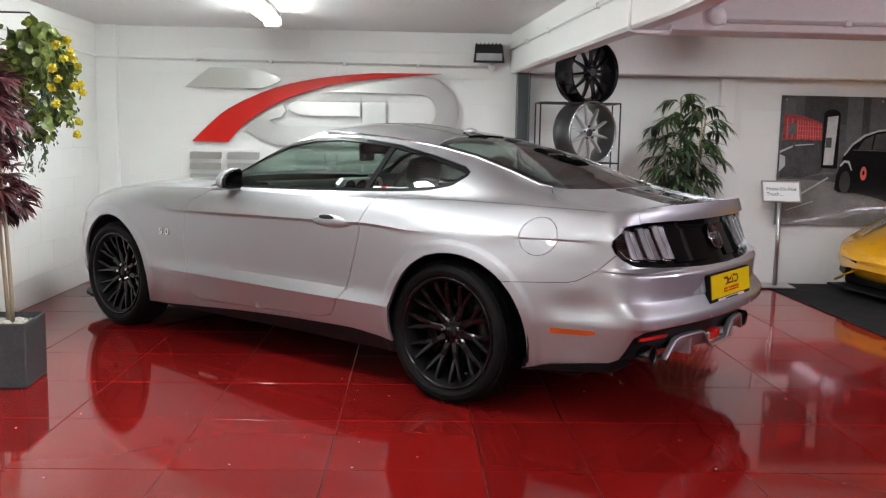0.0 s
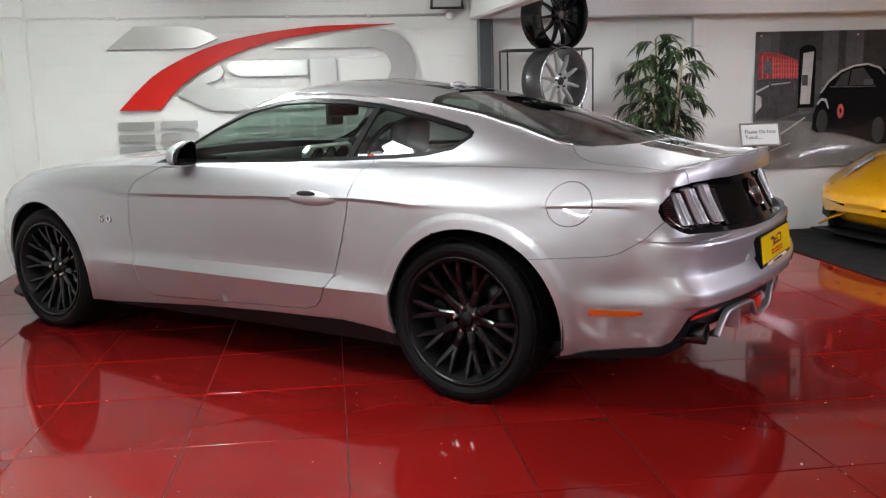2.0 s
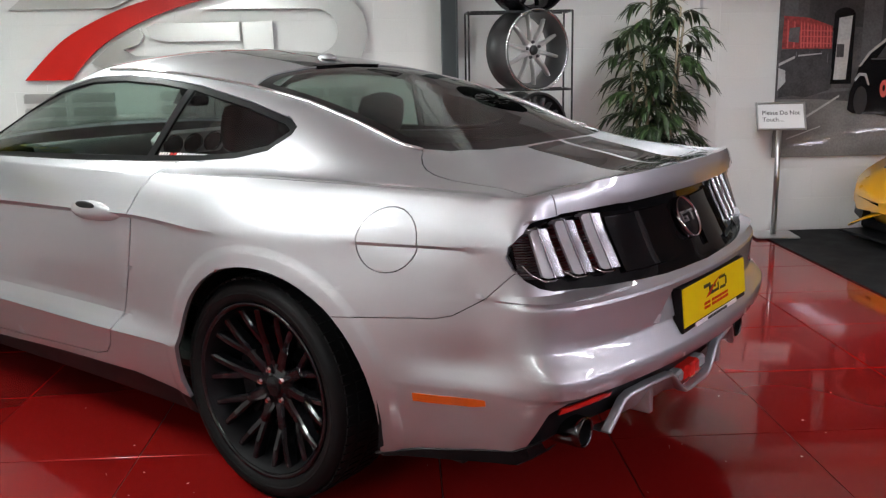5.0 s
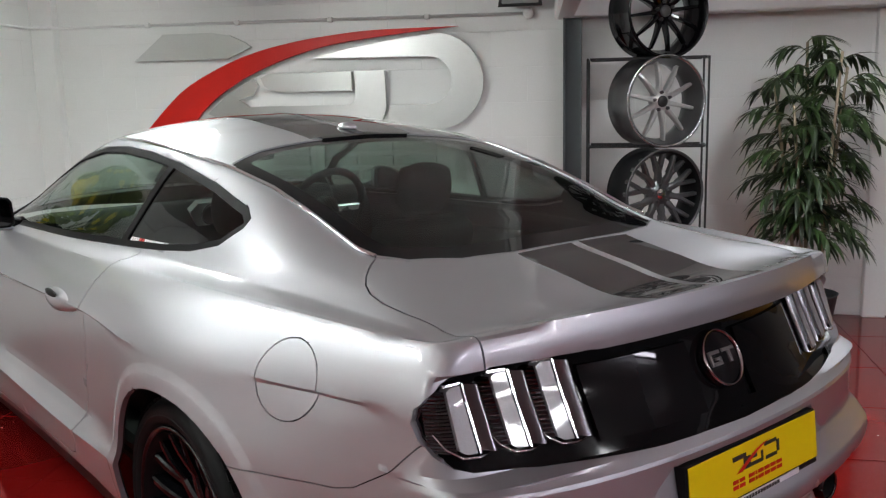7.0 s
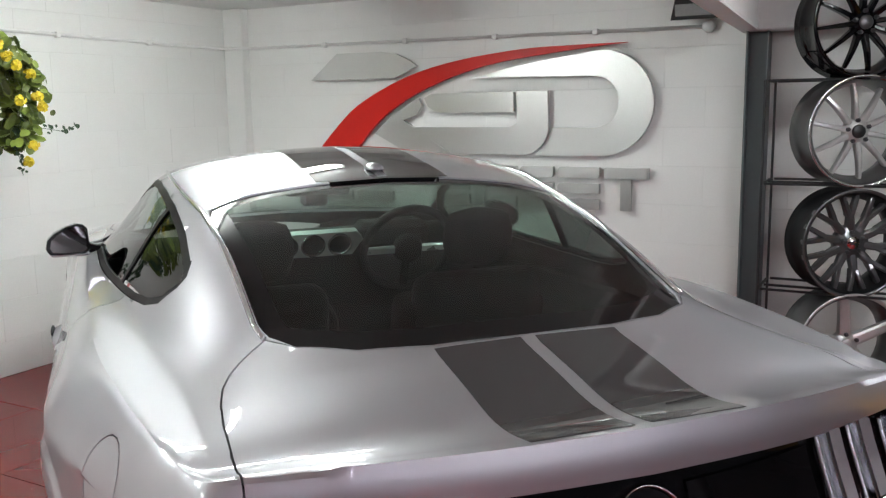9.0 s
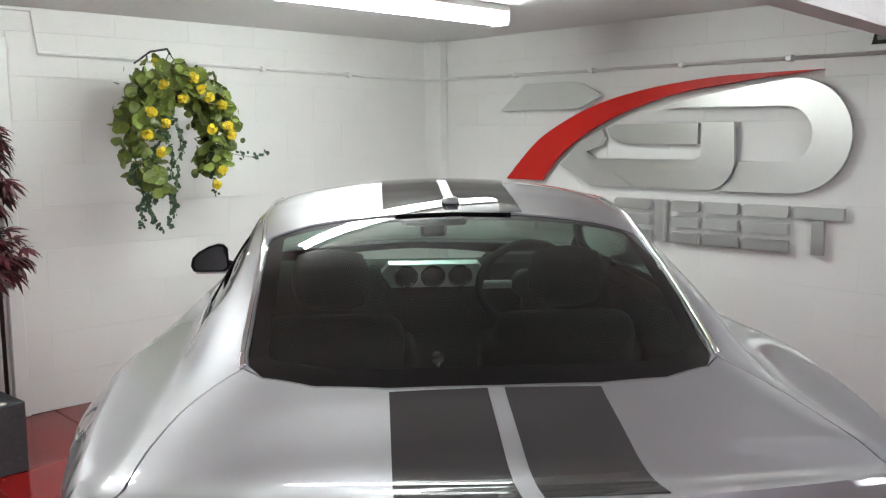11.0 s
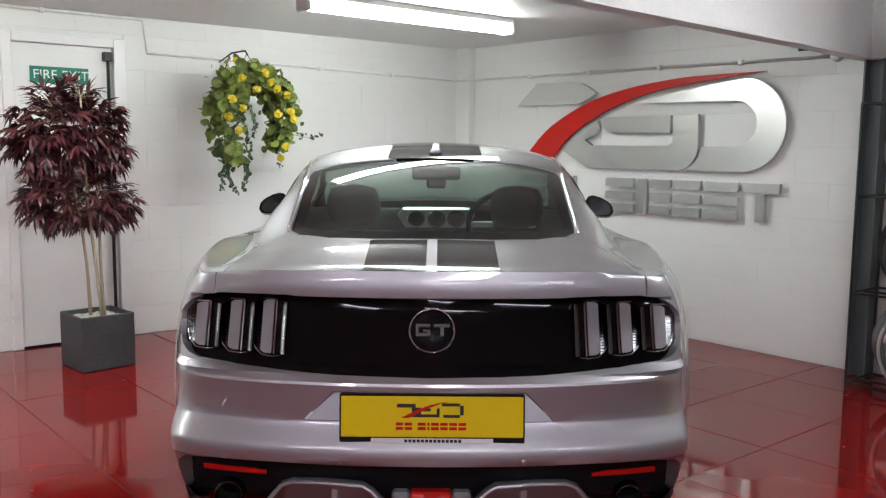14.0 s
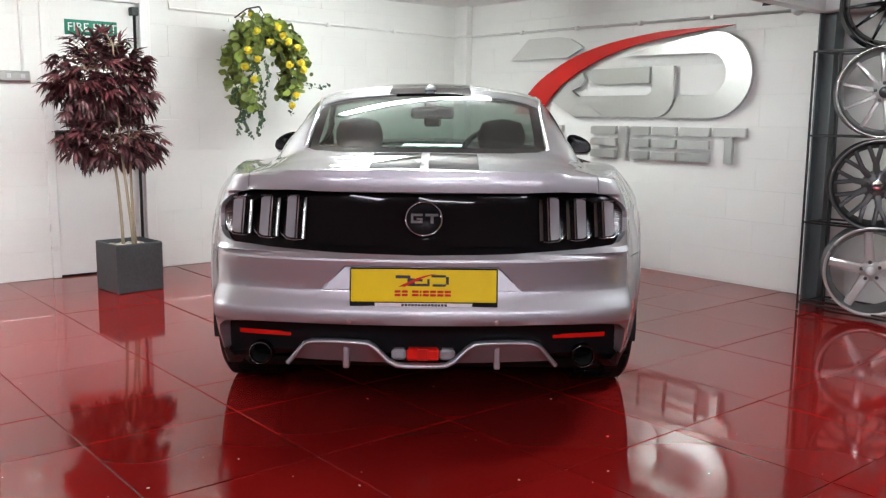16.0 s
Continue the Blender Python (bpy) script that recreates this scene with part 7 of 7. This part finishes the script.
PRINT_ROSE = material("print_rose", (0.62, 0.10, 0.09), 0.35, vary=0.2, coat=0.1)
build_poster()


# ---- black mat and the yellow car's nose beyond ----
bm = bmesh.new()
box(bm, (3.78, 2.9, 0.0005), (9.6, BACK - 0.02, 0.008), 0.003)
thing("floor_mat", bm, BLACK_MAT, "black rubber matting over the red floor", "mat")

YELLOW = material("yellow_car_paint", (0.78, 0.37, 0.003), 0.3, vary=0.03, fine=900, coat=1.0, coat_rough=0.02)


def build_yellow_car():
    """A low wedge-nosed sports car; x runs back from its nose, y across it."""
    car2 = base("sports_car", pose(4.31, 7.10, 0.008, 0, 0, 8), "low yellow sports car on the black mat", "car")
    xs = (0.0, 0.05, 0.15, 0.5, 0.9, 1.4, 1.9, 2.6, 3.4, 4.0, 4.3)
    hood = (0.33, 0.385, 0.44, 0.575, 0.72, 0.84, 1.08, 1.12, 0.98, 0.90, 0.80)
    half = (0.20, 0.50, 0.66, 0.80, 0.86, 0.88, 0.90, 0.92, 0.95, 0.93, 0.86)
    low = (0.255, 0.235, 0.22, 0.20, 0.19, 0.17, 0.16, 0.16, 0.18, 0.22, 0.30)
    bm = bmesh.new()
    rows = []
    for x in np.linspace(0, 4.3, 60):
        h, w, z0 = float(cubic(x, xs, hood)), float(cubic(x, xs, half)), float(cubic(x, xs, low))
        cab = max(0.0, min(1.0, (x - 1.35) / 0.5)) * max(0.0, min(1.0, (4.2 - x) / 0.7))
        mid = z0 + 0.55 * (min(h, 0.72) - z0)
        sec = [(-w * 0.92, z0), (-w, z0 + 0.06), (-w * 1.0, mid), (-w * 0.96, min(h, 0.76) * 0.97), (-w * (0.72 - 0.14 * cab), h * 0.985), (-w * 0.35, h), (0, h * 1.0)]
        sec += [(-y, z) for y, z in sec[-2::-1]]
        rows.append([bm.verts.new((x, y, z)) for y, z in sec])
    for a, b in zip(rows, rows[1:]):
        for k in range(len(a) - 1):
            f = bm.faces.new((a[k], a[k + 1], b[k + 1], b[k]))
            f.smooth = True
    bm.faces.new(rows[0])
    bmesh.ops.recalc_face_normals(bm, faces=bm.faces[:])
    part("body", bm, YELLOW, car2, "yellow bodywork")
    for s in (1, -1):
        bm = bmesh.new()
        v = [bm.verts.new(p) for p in ((0.14, 0.40 * s, 0.285), (0.20, 0.56 * s, 0.325), (0.26, 0.665 * s, 0.31), (0.23, 0.63 * s, 0.18), (0.15, 0.44 * s, 0.165))]
        w = [bm.verts.new(p.co + Vector((0.15, 0, 0))) for p in v]
        bm.faces.new(v)
        for k in range(5):
            bm.faces.new((v[k], v[(k + 1) % 5], w[(k + 1) % 5], w[k]))
        bmesh.ops.recalc_face_normals(bm, faces=bm.faces[:])
        for q in bm.verts:
            q.co.x -= 0.09
        part("air_intake", bm, SATIN_BLACK, car2, "black front intake")
        bm = bmesh.new()
        rows = []
        for x, y, z, w in ((0.105, 0.585, 0.110, 0.045), (0.075, 0.555, 0.120, 0.065), (0.045, 0.48, 0.150, 0.060), (0.06, 0.36, 0.200, 0.050), (0.10, 0.24, 0.250, 0.035)):
            rows.append([bm.verts.new((x + a * w, y * s, z + a * 0.020 + b)) for a, b in ((-0.5, -0.004), (-0.5, 0.004), (0.8, 0.010), (0.8, -0.010))])
        for a, b in zip(rows, rows[1:]):
            for k in range(4):
                bm.faces.new((a[k], a[(k + 1) % 4], b[(k + 1) % 4], b[k]))
        bm.faces.new(rows[0][::-1])
        bm.faces.new(rows[-1])
        bmesh.ops.recalc_face_normals(bm, faces=bm.faces[:])
        part("intake_blade", bm, YELLOW, car2)
        bm = bmesh.new()
        v = [bm.verts.new(p) for p in ((0.26, 0.52 * s, 0.492), (0.50, 0.66 * s, 0.570), (0.72, 0.72 * s, 0.648), (0.60, 0.60 * s, 0.618))]
        w = [bm.verts.new(p.co + Vector((0, 0, 0.012))) for p in v]
        bm.faces.new(w)
        for k in range(4):
            bm.faces.new((v[k], v[(k + 1) % 4], w[(k + 1) % 4], w[k]))
        bmesh.ops.recalc_face_normals(bm, faces=bm.faces[:])
        part("head_lamp", bm, LENS_WHITE, car2, "clear slim head lamp")
        for x in (1.0, 3.5):
            bm = bmesh.new()
            lathe(bm, [(0.20, 0.0), (0.24, 0.12), (0.31, 0.125), (0.335, 0.10), (0.335, -0.10), (0.2, -0.12)], 40)
            bm.transform(pose(x, 0.80 * s, 0.335, 0, 0, 0 if s > 0 else 180))
            part("tyre", bm, TYRE, car2)
    bm = bmesh.new()
    rows = []
    for y in [-0.42 + 0.84 * k / 8 for k in range(9)]:
        x = 0.035 + 0.30 * y * y
        rows.append([bm.verts.new(p) for p in ((x, y, 0.275), (x + 0.030, y, 0.20), (x + 0.075, y, 0.155), (x + 0.20, y, 0.150))])
    for a, b in zip(rows, rows[1:]):
        for k in range(3):
            f = bm.faces.new((a[k], a[k + 1], b[k + 1], b[k]))
            f.smooth = True
    bmesh.ops.recalc_face_normals(bm, faces=bm.faces[:])
    part("front_valance", bm, YELLOW, car2, "yellow lower valance")
    bm = bmesh.new()
    box(bm, (0.02, -0.62, 0.055), (0.5, 0.62, 0.075), 0.006)
    part("splitter", bm, SATIN_BLACK, car2, "black front splitter")
    bm = bmesh.new()
    box(bm, (0.18, -0.62, 0.075), (3.9, 0.62, 0.235), 0.02)
    part("underbody", bm, SATIN_BLACK, car2)
    bm = bmesh.new()
    lathe(bm, [(0.0005, 0.006), (0.028, 0.005), (0.032, 0.0)], 18, axis="z")
    bm.transform(pose(0.27, 0, 0.494, 0, -22, 0))
    part("nose_badge", bm, BLACK_METAL, car2)


build_yellow_car()


# ---- paint chips on the floor ----
def build_chips():
    bm = bmesh.new()
    for k in range(420):
        x, y = rnd.uniform(-1.9, 3.7), rnd.uniform(0.6, 7.9)
        r = rnd.choice((0.0015, 0.002, 0.0025, 0.003, 0.005))
        n = rnd.randint(4, 6)
        a0 = rnd.uniform(0, 6)
        bm.faces.new([bm.verts.new((x + r * rnd.uniform(0.6, 1.4) * math.cos(a0 + 6.283 * i / n), y + r * rnd.uniform(0.6, 1.4) * math.sin(a0 + 6.283 * i / n), 0.0006)) for i in range(n)])
    thing("paint_chips", bm, CHIP, "tiny pale chips and specks on the red floor", "chips", kind="stuff")


build_chips()
